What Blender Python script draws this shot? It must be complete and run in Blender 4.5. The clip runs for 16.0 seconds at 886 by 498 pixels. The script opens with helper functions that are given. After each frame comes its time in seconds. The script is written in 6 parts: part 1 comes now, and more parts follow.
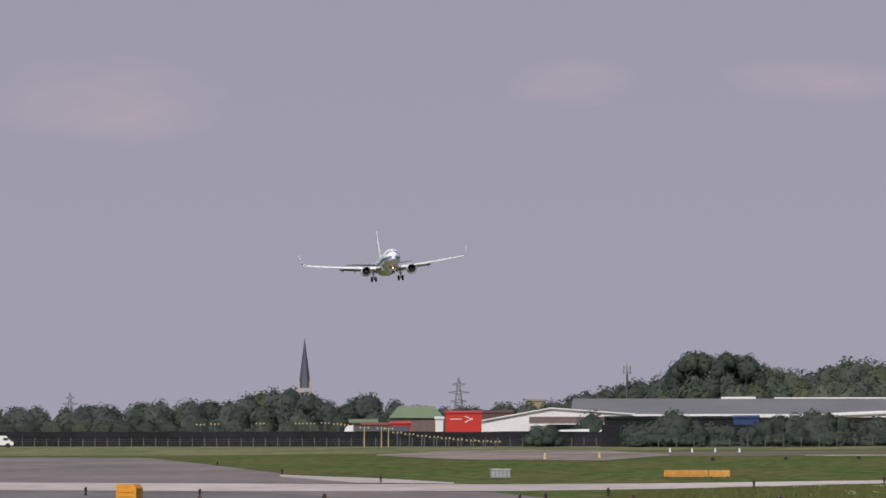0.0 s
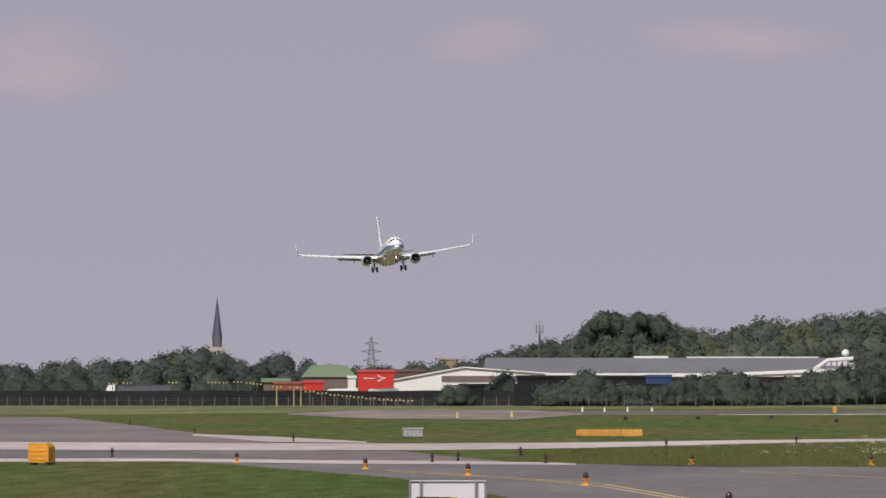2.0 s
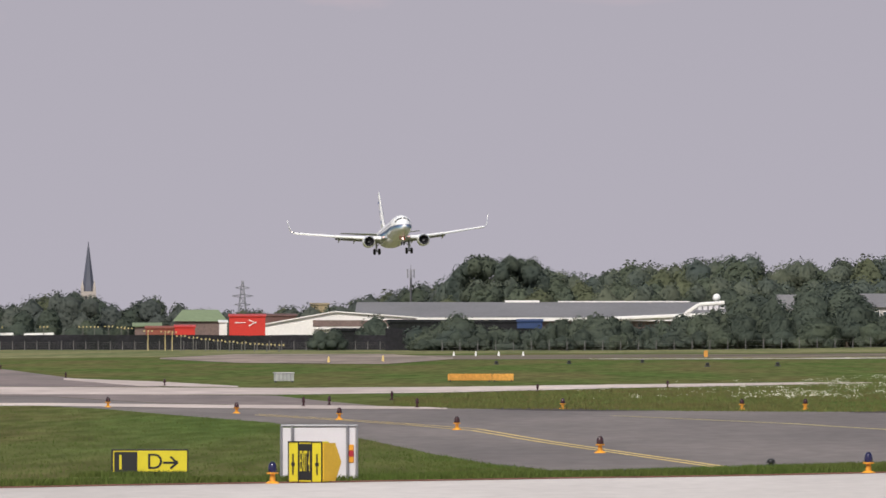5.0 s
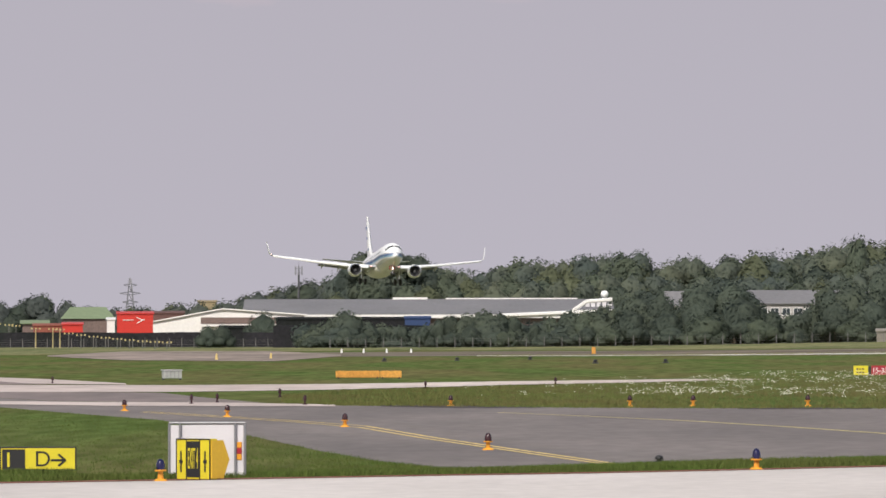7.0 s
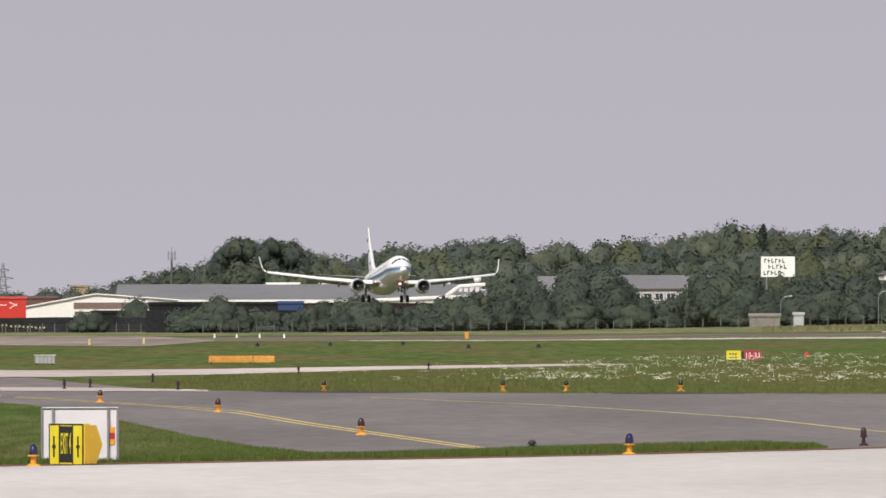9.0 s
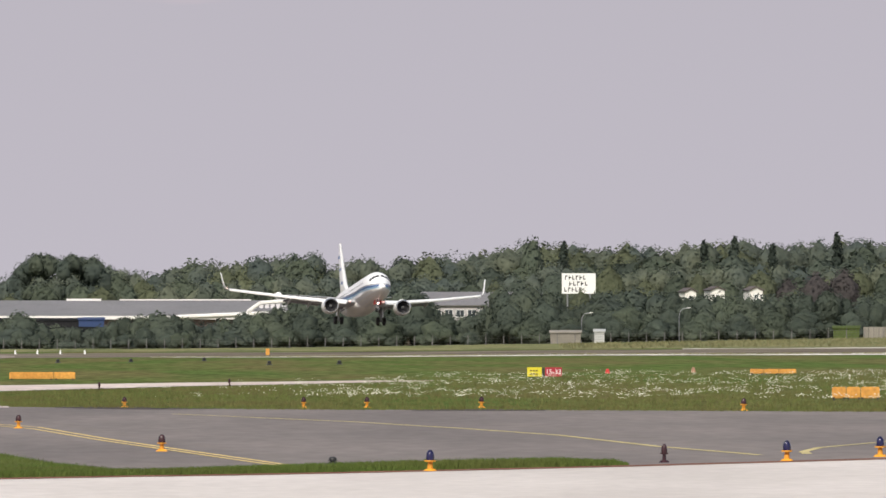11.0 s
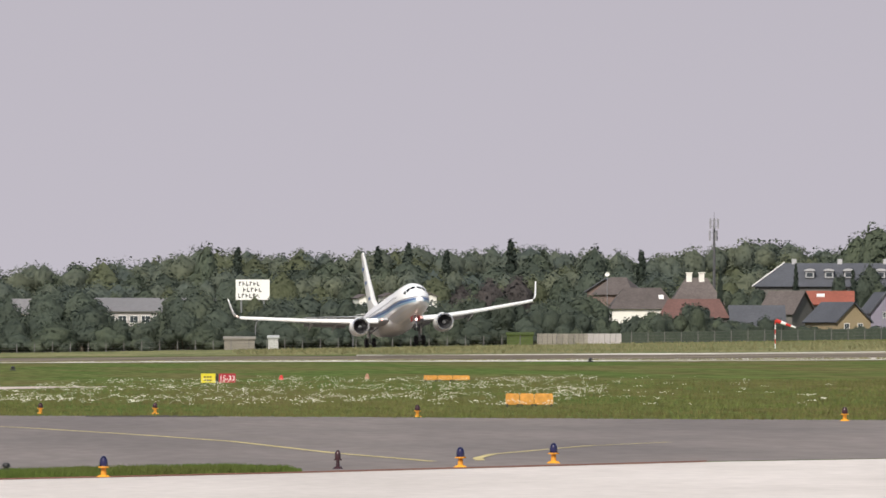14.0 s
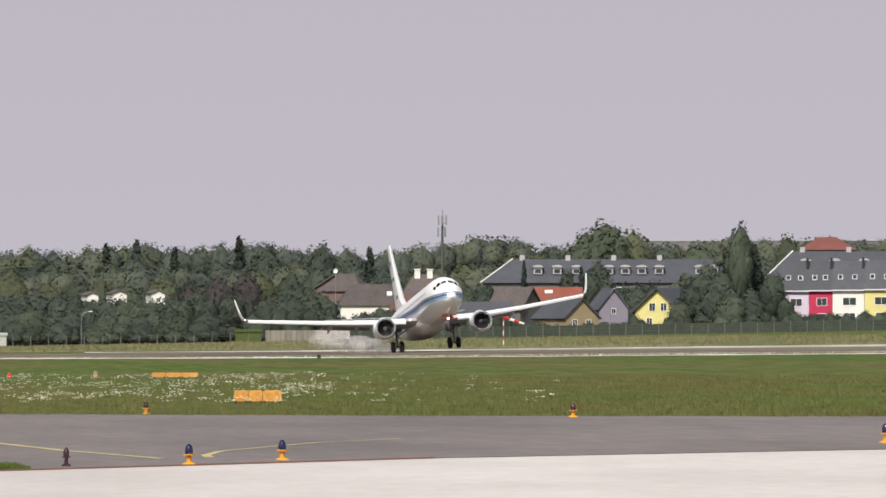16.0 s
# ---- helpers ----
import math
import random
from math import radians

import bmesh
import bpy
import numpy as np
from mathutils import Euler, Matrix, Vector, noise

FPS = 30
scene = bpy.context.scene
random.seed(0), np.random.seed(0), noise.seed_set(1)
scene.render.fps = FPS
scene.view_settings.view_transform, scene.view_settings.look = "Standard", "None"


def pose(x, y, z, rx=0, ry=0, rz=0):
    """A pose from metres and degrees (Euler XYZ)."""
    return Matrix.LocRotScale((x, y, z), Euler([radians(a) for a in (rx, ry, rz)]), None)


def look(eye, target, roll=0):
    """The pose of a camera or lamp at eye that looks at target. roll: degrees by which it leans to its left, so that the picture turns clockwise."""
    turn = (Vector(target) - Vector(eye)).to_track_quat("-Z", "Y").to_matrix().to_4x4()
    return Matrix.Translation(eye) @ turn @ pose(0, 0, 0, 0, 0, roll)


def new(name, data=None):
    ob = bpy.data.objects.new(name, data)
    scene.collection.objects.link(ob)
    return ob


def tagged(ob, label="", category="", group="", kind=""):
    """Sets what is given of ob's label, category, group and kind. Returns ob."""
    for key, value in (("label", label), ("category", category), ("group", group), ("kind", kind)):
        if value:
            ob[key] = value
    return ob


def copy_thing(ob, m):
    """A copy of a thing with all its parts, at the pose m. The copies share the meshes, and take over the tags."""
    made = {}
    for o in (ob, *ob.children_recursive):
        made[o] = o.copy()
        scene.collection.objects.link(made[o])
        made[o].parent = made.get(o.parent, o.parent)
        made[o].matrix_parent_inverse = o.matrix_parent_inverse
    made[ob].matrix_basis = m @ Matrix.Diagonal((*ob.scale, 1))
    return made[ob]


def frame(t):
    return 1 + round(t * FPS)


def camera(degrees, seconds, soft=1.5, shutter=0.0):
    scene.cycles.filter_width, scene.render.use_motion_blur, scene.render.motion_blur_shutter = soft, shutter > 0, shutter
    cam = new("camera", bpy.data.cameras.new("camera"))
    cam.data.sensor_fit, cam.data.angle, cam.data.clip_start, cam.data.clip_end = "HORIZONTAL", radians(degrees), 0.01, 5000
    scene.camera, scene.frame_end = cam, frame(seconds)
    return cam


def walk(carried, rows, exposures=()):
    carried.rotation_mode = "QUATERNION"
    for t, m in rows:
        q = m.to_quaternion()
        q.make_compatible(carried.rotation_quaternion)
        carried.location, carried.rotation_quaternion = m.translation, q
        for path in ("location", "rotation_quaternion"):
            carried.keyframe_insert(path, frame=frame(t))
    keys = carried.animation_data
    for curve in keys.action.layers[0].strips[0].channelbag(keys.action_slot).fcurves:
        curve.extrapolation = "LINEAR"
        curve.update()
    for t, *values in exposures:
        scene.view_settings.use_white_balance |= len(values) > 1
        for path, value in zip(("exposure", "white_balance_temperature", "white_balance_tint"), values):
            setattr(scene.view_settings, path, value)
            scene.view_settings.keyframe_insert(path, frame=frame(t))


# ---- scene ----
cam = camera(5.0, 16.0, soft=1.6)
EYE = 2.9
CAMERA_ROWS = [
    (0.0, 1.8540, 0.9987, 0.008),
    (0.5, 1.7593, 0.9606, -0.088),
    (1.0, 1.7097, 0.9395, -0.021),
    (1.5, 1.5894, 0.8756, -0.019),
    (2.0, 1.3599, 0.7681, -0.020),
    (2.5, 1.1298, 0.7203, 0.026),
    (3.0, 0.8947, 0.6719, 0.027),
    (3.5, 0.7507, 0.6380, 0.033),
    (3.7, 0.7353, 0.6207, -0.000),
    (5.8, 0.4500, 0.4012, -0.000),
    (6.0, 0.3713, 0.4071, 0.002),
    (6.5, 0.1715, 0.4221, 0.056),
    (7.0, 0.0000, 0.4371, 0.057),
    (7.5, -0.1942, 0.4314, -0.001),
    (8.0, -0.2925, 0.4129, 0.011),
    (8.5, -0.4453, 0.3636, -0.008),
    (9.0, -0.7170, 0.3517, 0.067),
    (11.3, -1.9199, 0.4508, -0.000),
    (11.5, -1.9587, 0.4513, 0.001),
    (12.0, -2.1977, 0.4401, 0.011),
    (12.5, -2.5948, 0.4596, -0.019),
    (13.0, -3.0337, 0.4684, 0.027),
    (13.5, -3.3780, 0.4629, 0.019),
    (14.0, -3.6829, 0.4809, -0.071),
    (14.5, -4.0536, 0.4211, -0.094),
    (15.0, -4.4875, 0.4729, -0.037),
    (15.5, -4.8509, 0.5060, -0.036),
    (16.0, -5.2165, 0.4630, 0.048),
]
EXPOSURES = [(0, -0.38, 6150, 12), (1.5, -0.36, 6250, 11), (2.0, -0.27, 6350, 11), (2.5, -0.21, 6400, 10), (3.7, -0.12, 6450, 10), (6.0, 0.01, 6550, 9), (6.5, 0.05, 6560, 9), (9.0, 0.07, 6600, 8), (11.5, 0.17, 6650, 8), (13.5, 0.18, 6650, 8), (16.0, 0.17, 6650, 8)]
walk(cam, [(t, pose(0, 0, EYE, 90 + tilt, lean, turn)) for t, turn, tilt, lean in CAMERA_ROWS], EXPOSURES)

# ---- sky and sun ----
SUN_TURN, SUN_HEIGHT = 200.0, 44.0      # compass bearing from +y clockwise, and elevation
world = bpy.data.worlds.new("sky")
scene.world = world
world.use_nodes = True
wn, wl = world.node_tree.nodes, world.node_tree.links
sky = wn.new("ShaderNodeTexSky")
sky.sky_type, sky.sun_disc = "NISHITA", False
sky.sun_elevation, sky.sun_rotation = radians(SUN_HEIGHT), radians(SUN_TURN)
sky.dust_density, sky.air_density = 3.0, 1.2
coord = wn.new("ShaderNodeTexCoord")
split = wn.new("ShaderNodeSeparateXYZ")
wl.new(coord.outputs["Generated"], split.inputs[0])
# hazy lower sky passing into the open sky above
lift = wn.new("ShaderNodeMapRange")
lift.inputs["From Min"].default_value, lift.inputs["From Max"].default_value = 0.10, 0.55
wl.new(split.outputs["Z"], lift.inputs["Value"])
stretch = wn.new("ShaderNodeMapping")
stretch.inputs["Scale"].default_value = (75, 75, 210)
wl.new(coord.outputs["Generated"], stretch.inputs[0])
cloud = wn.new("ShaderNodeTexNoise")
cloud.inputs["Scale"].default_value, cloud.inputs["Detail"].default_value, cloud.inputs["Roughness"].default_value = 1.0, 5, 0.55
wl.new(stretch.outputs[0], cloud.inputs["Vector"])
veil = wn.new("ShaderNodeValToRGB")
veil.color_ramp.elements[0].position, veil.color_ramp.elements[0].color = 0.24, (0.455, 0.43, 0.497, 1)
veil.color_ramp.elements[1].position, veil.color_ramp.elements[1].color = 0.66, (0.575, 0.475, 0.522, 1)
# faint pinkish cloud banks low in the sky: bearing, elevation, half width and half height in degrees
CLOUDS = [(-3.75, 1.84, 0.85, 0.30), (-1.15, 1.93, 0.45, 0.19), (0.30, 1.95, 0.75, 0.15)]
heap = None
for bearing, height, half_w, half_h in CLOUDS:
    shift = wn.new("ShaderNodeMapping")
    shift.vector_type = "POINT"
    shift.inputs["Scale"].default_value = (57.3 / half_w, 0, 57.3 / half_h)
    shift.inputs["Location"].default_value = (-bearing / half_w, 0, -height / half_h)
    wl.new(coord.outputs["Generated"], shift.inputs[0])
    far_off = wn.new("ShaderNodeVectorMath")
    far_off.operation = "LENGTH"
    wl.new(shift.outputs[0], far_off.inputs[0])
    near_by = wn.new("ShaderNodeMapRange")
    near_by.interpolation_type = "SMOOTHSTEP"
    near_by.inputs["From Min"].default_value, near_by.inputs["From Max"].default_value = 1.5, 0.1
    wl.new(far_off.outputs["Value"], near_by.inputs["Value"])
    if heap is None:
        heap = near_by
    else:
        both = wn.new("ShaderNodeMath")
        both.operation = "MAXIMUM"
        wl.new(heap.outputs[0], both.inputs[0])
        wl.new(near_by.outputs[0], both.inputs[1])
        heap = both
patch = wn.new("ShaderNodeMath")
patch.operation = "MULTIPLY"
wl.new(cloud.outputs["Fac"], patch.inputs[0])
wl.new(heap.outputs[0], patch.inputs[1])
wl.new(patch.outputs[0], veil.inputs[0])
# the haze is a little brighter at the horizon
rise = wn.new("ShaderNodeMapRange")
rise.inputs["From Min"].default_value, rise.inputs["From Max"].default_value = 0.0, 0.05
rise.inputs["To Min"].default_value, rise.inputs["To Max"].default_value = 1.04, 0.97
wl.new(split.outputs["Z"], rise.inputs["Value"])
haze = wn.new("ShaderNodeVectorMath")
haze.operation = "SCALE"
wl.new(veil.outputs["Color"], haze.inputs[0])
wl.new(rise.outputs[0], haze.inputs["Scale"])
dim = wn.new("ShaderNodeVectorMath")
dim.operation = "SCALE"
dim.inputs["Scale"].default_value = 0.10
wl.new(sky.outputs["Color"], dim.inputs[0])
blend = wn.new("ShaderNodeMixRGB")
wl.new(lift.outputs[0], blend.inputs["Fac"])
wl.new(haze.outputs[0], blend.inputs["Color1"])
wl.new(dim.outputs[0], blend.inputs["Color2"])
wl.new(blend.outputs[0], wn["Background"].inputs["Color"])

sun = new("sun", bpy.data.lights.new("sun", "SUN"))
sun.data.energy, sun.data.angle, sun.data.color = 3.6, radians(1.5), (1.0, 0.95, 0.87)
_a, _e = radians(SUN_TURN), radians(SUN_HEIGHT)
sun.matrix_world = look((math.sin(_a) * math.cos(_e), math.cos(_a) * math.cos(_e), math.sin(_e)), (0, 0, 0))


# ---- materials ----
def mat(name, colour, rough=0.6, metal=0.0, vary=0.15, scale=3.0, fine=40.0, bump=0.0, glow=None, spread=None, coat=0.0, per_piece=0.0, spec=0.5, depth=1.0):
    """Paint or stone with variation at two scales; spread is the second colour of the large patches, depth below 1 draws them out along y."""
    m = bpy.data.materials.new(name)
    m.use_nodes = True
    n, l = m.node_tree.nodes, m.node_tree.links
    b = n["Principled BSDF"]
    b.inputs["Roughness"].default_value, b.inputs["Metallic"].default_value = rough, metal
    b.inputs["Coat Weight"].default_value, b.inputs["Specular IOR Level"].default_value = coat, spec
    tc = n.new("ShaderNodeTexCoord")
    big, small = n.new("ShaderNodeTexNoise"), n.new("ShaderNodeTexNoise")
    for tex, s, d in ((big, scale, 4), (small, fine, 3)):
        tex.inputs["Scale"].default_value, tex.inputs["Detail"].default_value = s, d
        if depth == 1.0:
            l.new(tc.outputs["Object"], tex.inputs["Vector"])
        else:
            draw = n.new("ShaderNodeMapping")
            draw.inputs["Scale"].default_value = (1, depth, 1)
            l.new(tc.outputs["Object"], draw.inputs[0])
            l.new(draw.outputs[0], tex.inputs["Vector"])
    ramp = n.new("ShaderNodeValToRGB")
    second = spread or tuple(c * (1 - vary) for c in colour)
    ramp.color_ramp.elements[0].position, ramp.color_ramp.elements[0].color = 0.36, (*second, 1)
    ramp.color_ramp.elements[1].position, ramp.color_ramp.elements[1].color = 0.62, (*colour, 1)
    l.new(big.outputs["Fac"], ramp.inputs[0])
    level = n.new("ShaderNodeMapRange")
    level.inputs["From Min"].default_value, level.inputs["From Max"].default_value = 0.25, 0.75
    level.inputs["To Min"].default_value, level.inputs["To Max"].default_value = 1 - vary, 1 + vary
    l.new(small.outputs["Fac"], level.inputs["Value"])
    tint = n.new("ShaderNodeVectorMath")
    tint.operation = "SCALE"
    l.new(ramp.outputs["Color"], tint.inputs[0])
    l.new(level.outputs[0], tint.inputs["Scale"])
    last = tint
    if per_piece:
        info, shift, more = n.new("ShaderNodeObjectInfo"), n.new("ShaderNodeMapRange"), n.new("ShaderNodeVectorMath")
        shift.inputs["To Min"].default_value, shift.inputs["To Max"].default_value = 1 - per_piece, 1 + per_piece
        more.operation = "SCALE"
        l.new(info.outputs["Random"], shift.inputs["Value"])
        l.new(tint.outputs[0], more.inputs[0])
        l.new(shift.outputs[0], more.inputs["Scale"])
        last = more
    l.new(last.outputs[0], b.inputs["Base Color"])
    if bump:
        bp = n.new("ShaderNodeBump")
        bp.inputs["Strength"].default_value, bp.inputs["Distance"].default_value = bump, 0.05
        l.new(small.outputs["Fac"], bp.inputs["Height"])
        l.new(bp.outputs[0], b.inputs["Normal"])
    if glow:
        b.inputs["Emission Color"].default_value, b.inputs["Emission Strength"].default_value = (*glow[:3], 1), glow[3]
    return m


GRASS = mat("grass", (0.084, 0.120, 0.038), 0.95, vary=0.34, scale=0.11, fine=1.1, spread=(0.124, 0.116, 0.052), spec=0.0, depth=0.07)
DRY_GRASS = mat("dry_grass", (0.205, 0.200, 0.105), 0.95, vary=0.32, scale=0.08, fine=0.8, spread=(0.135, 0.150, 0.075), spec=0.0, depth=0.06)
BLADES = mat("grass_blades", (0.080, 0.120, 0.030), 0.8, vary=0.35, scale=0.2, fine=5, spread=(0.092, 0.108, 0.034), spec=0.0)
MEADOW = mat("meadow_blades", (0.112, 0.138, 0.045), 0.8, vary=0.35, scale=0.1, fine=4, spread=(0.130, 0.116, 0.050), spec=0.0)
FLOWER = mat("flower_white", (0.62, 0.61, 0.50), 0.7, vary=0.12)
ASPHALT = mat("asphalt", (0.203, 0.179, 0.172), 0.9, vary=0.13, scale=0.16, fine=1.8, spread=(0.160, 0.142, 0.139), spec=0.12, depth=0.14)
CONCRETE = mat("pale_concrete", (0.61, 0.565, 0.545), 0.9, vary=0.07, scale=0.15, fine=2.5, spread=(0.52, 0.48, 0.46), spec=0.12, depth=0.25)
PALE = mat("pale_pavement", (0.60, 0.52, 0.49), 0.9, vary=0.14, scale=0.07, fine=0.7, spread=(0.44, 0.375, 0.355), spec=0.0, depth=0.12)
RUNWAY = mat("runway_asphalt", (0.20, 0.175, 0.145), 0.85, vary=0.15, scale=0.02, fine=0.3, spread=(0.12, 0.10, 0.085), spec=0.0)
# painted reflection: pale sky mirrored on hot asphalt, broken by darker patches
MIRAGE = mat("mirage_strip", (0.66, 0.63, 0.59), 0.85, vary=0.28, scale=0.06, fine=0.5, spread=(0.30, 0.275, 0.22), spec=0.0, depth=0.1)
ASPHALT_PALE = mat("pale_asphalt", (0.252, 0.207, 0.200), 0.9, vary=0.14, scale=0.10, fine=1.0, spread=(0.185, 0.158, 0.154), spec=0.05, depth=0.1)
TAR = mat("tar", (0.085, 0.075, 0.075), 0.9, vary=0.2, scale=0.1, fine=1.0, spec=0.05)
EARTH = mat("bare_earth", (0.22, 0.115, 0.09), 0.95, vary=0.25, scale=1, fine=8, spec=0.0)
THRESHOLD = mat("worn_pavement", (0.31, 0.255, 0.230), 0.9, vary=0.22, scale=0.07, fine=0.6, spread=(0.21, 0.180, 0.158), spec=0.0, depth=0.08)
YELLOW_LINE = mat("yellow_marking", (0.72, 0.54, 0.22), 0.8, vary=0.2, scale=0.5, fine=5)
PALE_LINE = mat("worn_yellow_marking", (0.56, 0.47, 0.22), 0.8, vary=0.25, scale=0.5, fine=5)
WHITE = mat("white_paint", (0.83, 0.83, 0.82), 0.35, vary=0.04)
HULL = mat("aircraft_white", (0.90, 0.90, 0.90), 0.28, vary=0.03, scale=0.4, fine=6, coat=0.3)
BELLY = mat("aircraft_grey", (0.84, 0.82, 0.79), 0.35, vary=0.06, scale=0.5, fine=6)
WING_GREY = mat("wing_grey", (0.42, 0.43, 0.45), 0.4, vary=0.08, scale=0.5, fine=5)
FLAP_GREY = mat("flap_grey", (0.30, 0.30, 0.33), 0.5, vary=0.1, scale=0.5, fine=5)
BARE_METAL = mat("polished_lip", (0.86, 0.86, 0.87), 0.22, metal=0.85, vary=0.04)
STRIPE = mat("blue_stripe", (0.06, 0.14, 0.33), 0.35, vary=0.08)
GREY_STRIPE = mat("grey_stripe", (0.17, 0.18, 0.22), 0.4, vary=0.08)
PALE_STRIPE = mat("pale_blue_stripe", (0.30, 0.50, 0.66), 0.35, vary=0.08)
DARK = mat("dark_rubber", (0.018, 0.018, 0.02), 0.7, vary=0.2)
FAN = mat("fan_blades", (0.03, 0.03, 0.035), 0.4, metal=0.6, vary=0.2)
STEEL = mat("grey_steel", (0.35, 0.35, 0.37), 0.45, metal=0.7, vary=0.1)
GLASS_DARK = mat("cockpit_glass", (0.015, 0.018, 0.022), 0.08, vary=0.1)
RED = mat("red_paint", (0.55, 0.035, 0.025), 0.45, vary=0.1)
LAMP = mat("landing_lamp", (0.9, 0.85, 0.8), 0.3, glow=(1.0, 0.66, 0.60, 6.0))
LAMP_WARM = mat("warm_lamp", (0.8, 0.4, 0.3), 0.3, glow=(1.0, 0.55, 0.48, 1.2))
ORANGE = mat("orange_paint", (0.72, 0.33, 0.025), 0.55, vary=0.12, scale=1.5, fine=9, spread=(0.62, 0.25, 0.02))
BOARD = mat("weathered_orange", (0.62, 0.31, 0.06), 0.7, vary=0.22, scale=0.9, fine=7, spread=(0.50, 0.23, 0.04))
DULL_ORANGE = mat("faded_marker", (0.36, 0.20, 0.13), 0.7, vary=0.15)
YELLOW = mat("sign_yellow", (0.66, 0.56, 0.03), 0.45, vary=0.06)
AMBER = mat("amber_plate", (0.70, 0.43, 0.03), 0.5, vary=0.08)
SIGN_RED = mat("sign_red", (0.38, 0.022, 0.04), 0.45, vary=0.08)
BLACK = mat("sign_black", (0.02, 0.02, 0.022), 0.5, vary=0.1)
BLUE_GLASS = mat("blue_lens", (0.010, 0.009, 0.055), 0.12, vary=0.1, coat=0.5)
BROWN_LENS = mat("dark_lens", (0.045, 0.018, 0.022), 0.25, vary=0.1)
GREY_BOX = mat("grey_cabinet", (0.44, 0.45, 0.44), 0.5, vary=0.1)
PANEL = mat("pale_panel", (0.66, 0.64, 0.68), 0.45, vary=0.05)
ROOF_GREY = mat("grey_roof", (0.185, 0.18, 0.19), 0.8, vary=0.12, scale=0.08, fine=1.2)
ROOF_DARK = mat("slate_roof", (0.078, 0.082, 0.098), 0.7, vary=0.15, scale=0.2, fine=2, per_piece=0.12)
ROOF_BROWN = mat("brown_roof", (0.100, 0.083, 0.080), 0.8, vary=0.2, scale=0.3, fine=2, per_piece=0.1)
ROOF_RED = mat("red_roof", (0.26, 0.078, 0.052), 0.8, vary=0.15, scale=0.3, fine=2)
ROOF_DEEP = mat("deep_red_roof", (0.20, 0.070, 0.058), 0.85, vary=0.15, scale=0.3, fine=2)
ROOF_BRICK = mat("dull_red_roof", (0.135, 0.070, 0.062), 0.85, vary=0.15, scale=0.3, fine=2)
ROOF_GREEN = mat("green_roof", (0.19, 0.24, 0.14), 0.7, vary=0.1, scale=0.1, fine=1)
HALL_WHITE = mat("white_cladding", (0.78, 0.76, 0.75), 0.5, vary=0.06, scale=0.2, fine=2)
BRICK = mat("brown_cladding", (0.17, 0.12, 0.11), 0.8, vary=0.2, scale=0.2, fine=2)
PLASTER = mat("white_plaster", (0.78, 0.76, 0.72), 0.8, vary=0.06, scale=0.3, fine=3)
PLASTER_YELLOW = mat("yellow_plaster", (0.68, 0.61, 0.25), 0.8, vary=0.06, scale=0.3, fine=3)
PLASTER_TAN = mat("tan_plaster", (0.31, 0.245, 0.15), 0.8, vary=0.08, scale=0.3, fine=3)
PLASTER_RED = mat("crimson_plaster", (0.48, 0.03, 0.09), 0.8, vary=0.06, scale=0.3, fine=3)
PLASTER_LILAC = mat("lilac_plaster", (0.60, 0.52, 0.66), 0.8, vary=0.06, scale=0.3, fine=3)
# darker copy of the lilac plaster, with shade put into its colour
LILAC_SHADE = mat("shaded_lilac_plaster", (0.24, 0.22, 0.29), 0.8, vary=0.08, scale=0.3, fine=3)
DULL_WALL = mat("dull_pale_wall", (0.40, 0.375, 0.375), 0.75, vary=0.1, scale=0.3, fine=3)
# plaster darkened so that the colour itself carries the walls' shade
SHADE_WALL = mat("shade_dark_plaster", (0.13, 0.125, 0.12), 0.85, vary=0.1, scale=0.3, fine=3)
DORMER = mat("dull_zinc", (0.40, 0.40, 0.42), 0.5, vary=0.1)
WINDOW = mat("window_pane", (0.05, 0.06, 0.07), 0.1, vary=0.2)
BLUE_SHED = mat("blue_sheeting", (0.018, 0.045, 0.14), 0.6, vary=0.15)
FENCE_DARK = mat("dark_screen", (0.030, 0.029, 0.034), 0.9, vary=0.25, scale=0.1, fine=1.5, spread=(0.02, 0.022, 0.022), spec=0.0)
BLUE_GREY = mat("dark_tarpaulin", (0.060, 0.060, 0.070), 0.7, vary=0.15, scale=0.6, fine=5)
POST = mat("concrete_post", (0.15, 0.145, 0.145), 0.8, vary=0.2)
MESH_GREY = mat("fence_mesh", (0.13, 0.13, 0.12), 0.8, vary=0.2)
TIMBER = mat("weathered_timber", (0.24, 0.22, 0.19), 0.85, vary=0.15, scale=0.6, fine=4, per_piece=0.15)
BARK = mat("bark", (0.09, 0.07, 0.05), 0.9, vary=0.25)
# slate with the bluish haze of four kilometres put into its colour
SPIRE = mat("hazed_slate", (0.075, 0.08, 0.115), 0.6, vary=0.1, scale=0.2, fine=2)
TOWER_STONE = mat("tower_stone", (0.42, 0.37, 0.35), 0.85, vary=0.1, scale=0.2, fine=2)
MAST = mat("mast_steel", (0.27, 0.27, 0.30), 0.5, metal=0.4, vary=0.1)
DARK_STEEL = mat("dark_mast_steel", (0.10, 0.10, 0.11), 0.6, metal=0.3, vary=0.12)
SMOKE = mat("tyre_smoke", (0.75, 0.72, 0.72), 1.0, vary=0.1, spec=0.0)
_n, _l = SMOKE.node_tree.nodes, SMOKE.node_tree.links
_mix, _clear = _n.new("ShaderNodeMixShader"), _n.new("ShaderNodeBsdfTransparent")
_mix.inputs["Fac"].default_value = 0.12
_l.new(_clear.outputs[0], _mix.inputs[1])
_l.new(_n["Principled BSDF"].outputs[0], _mix.inputs[2])
_l.new(_mix.outputs[0], _n["Material Output"].inputs["Surface"])


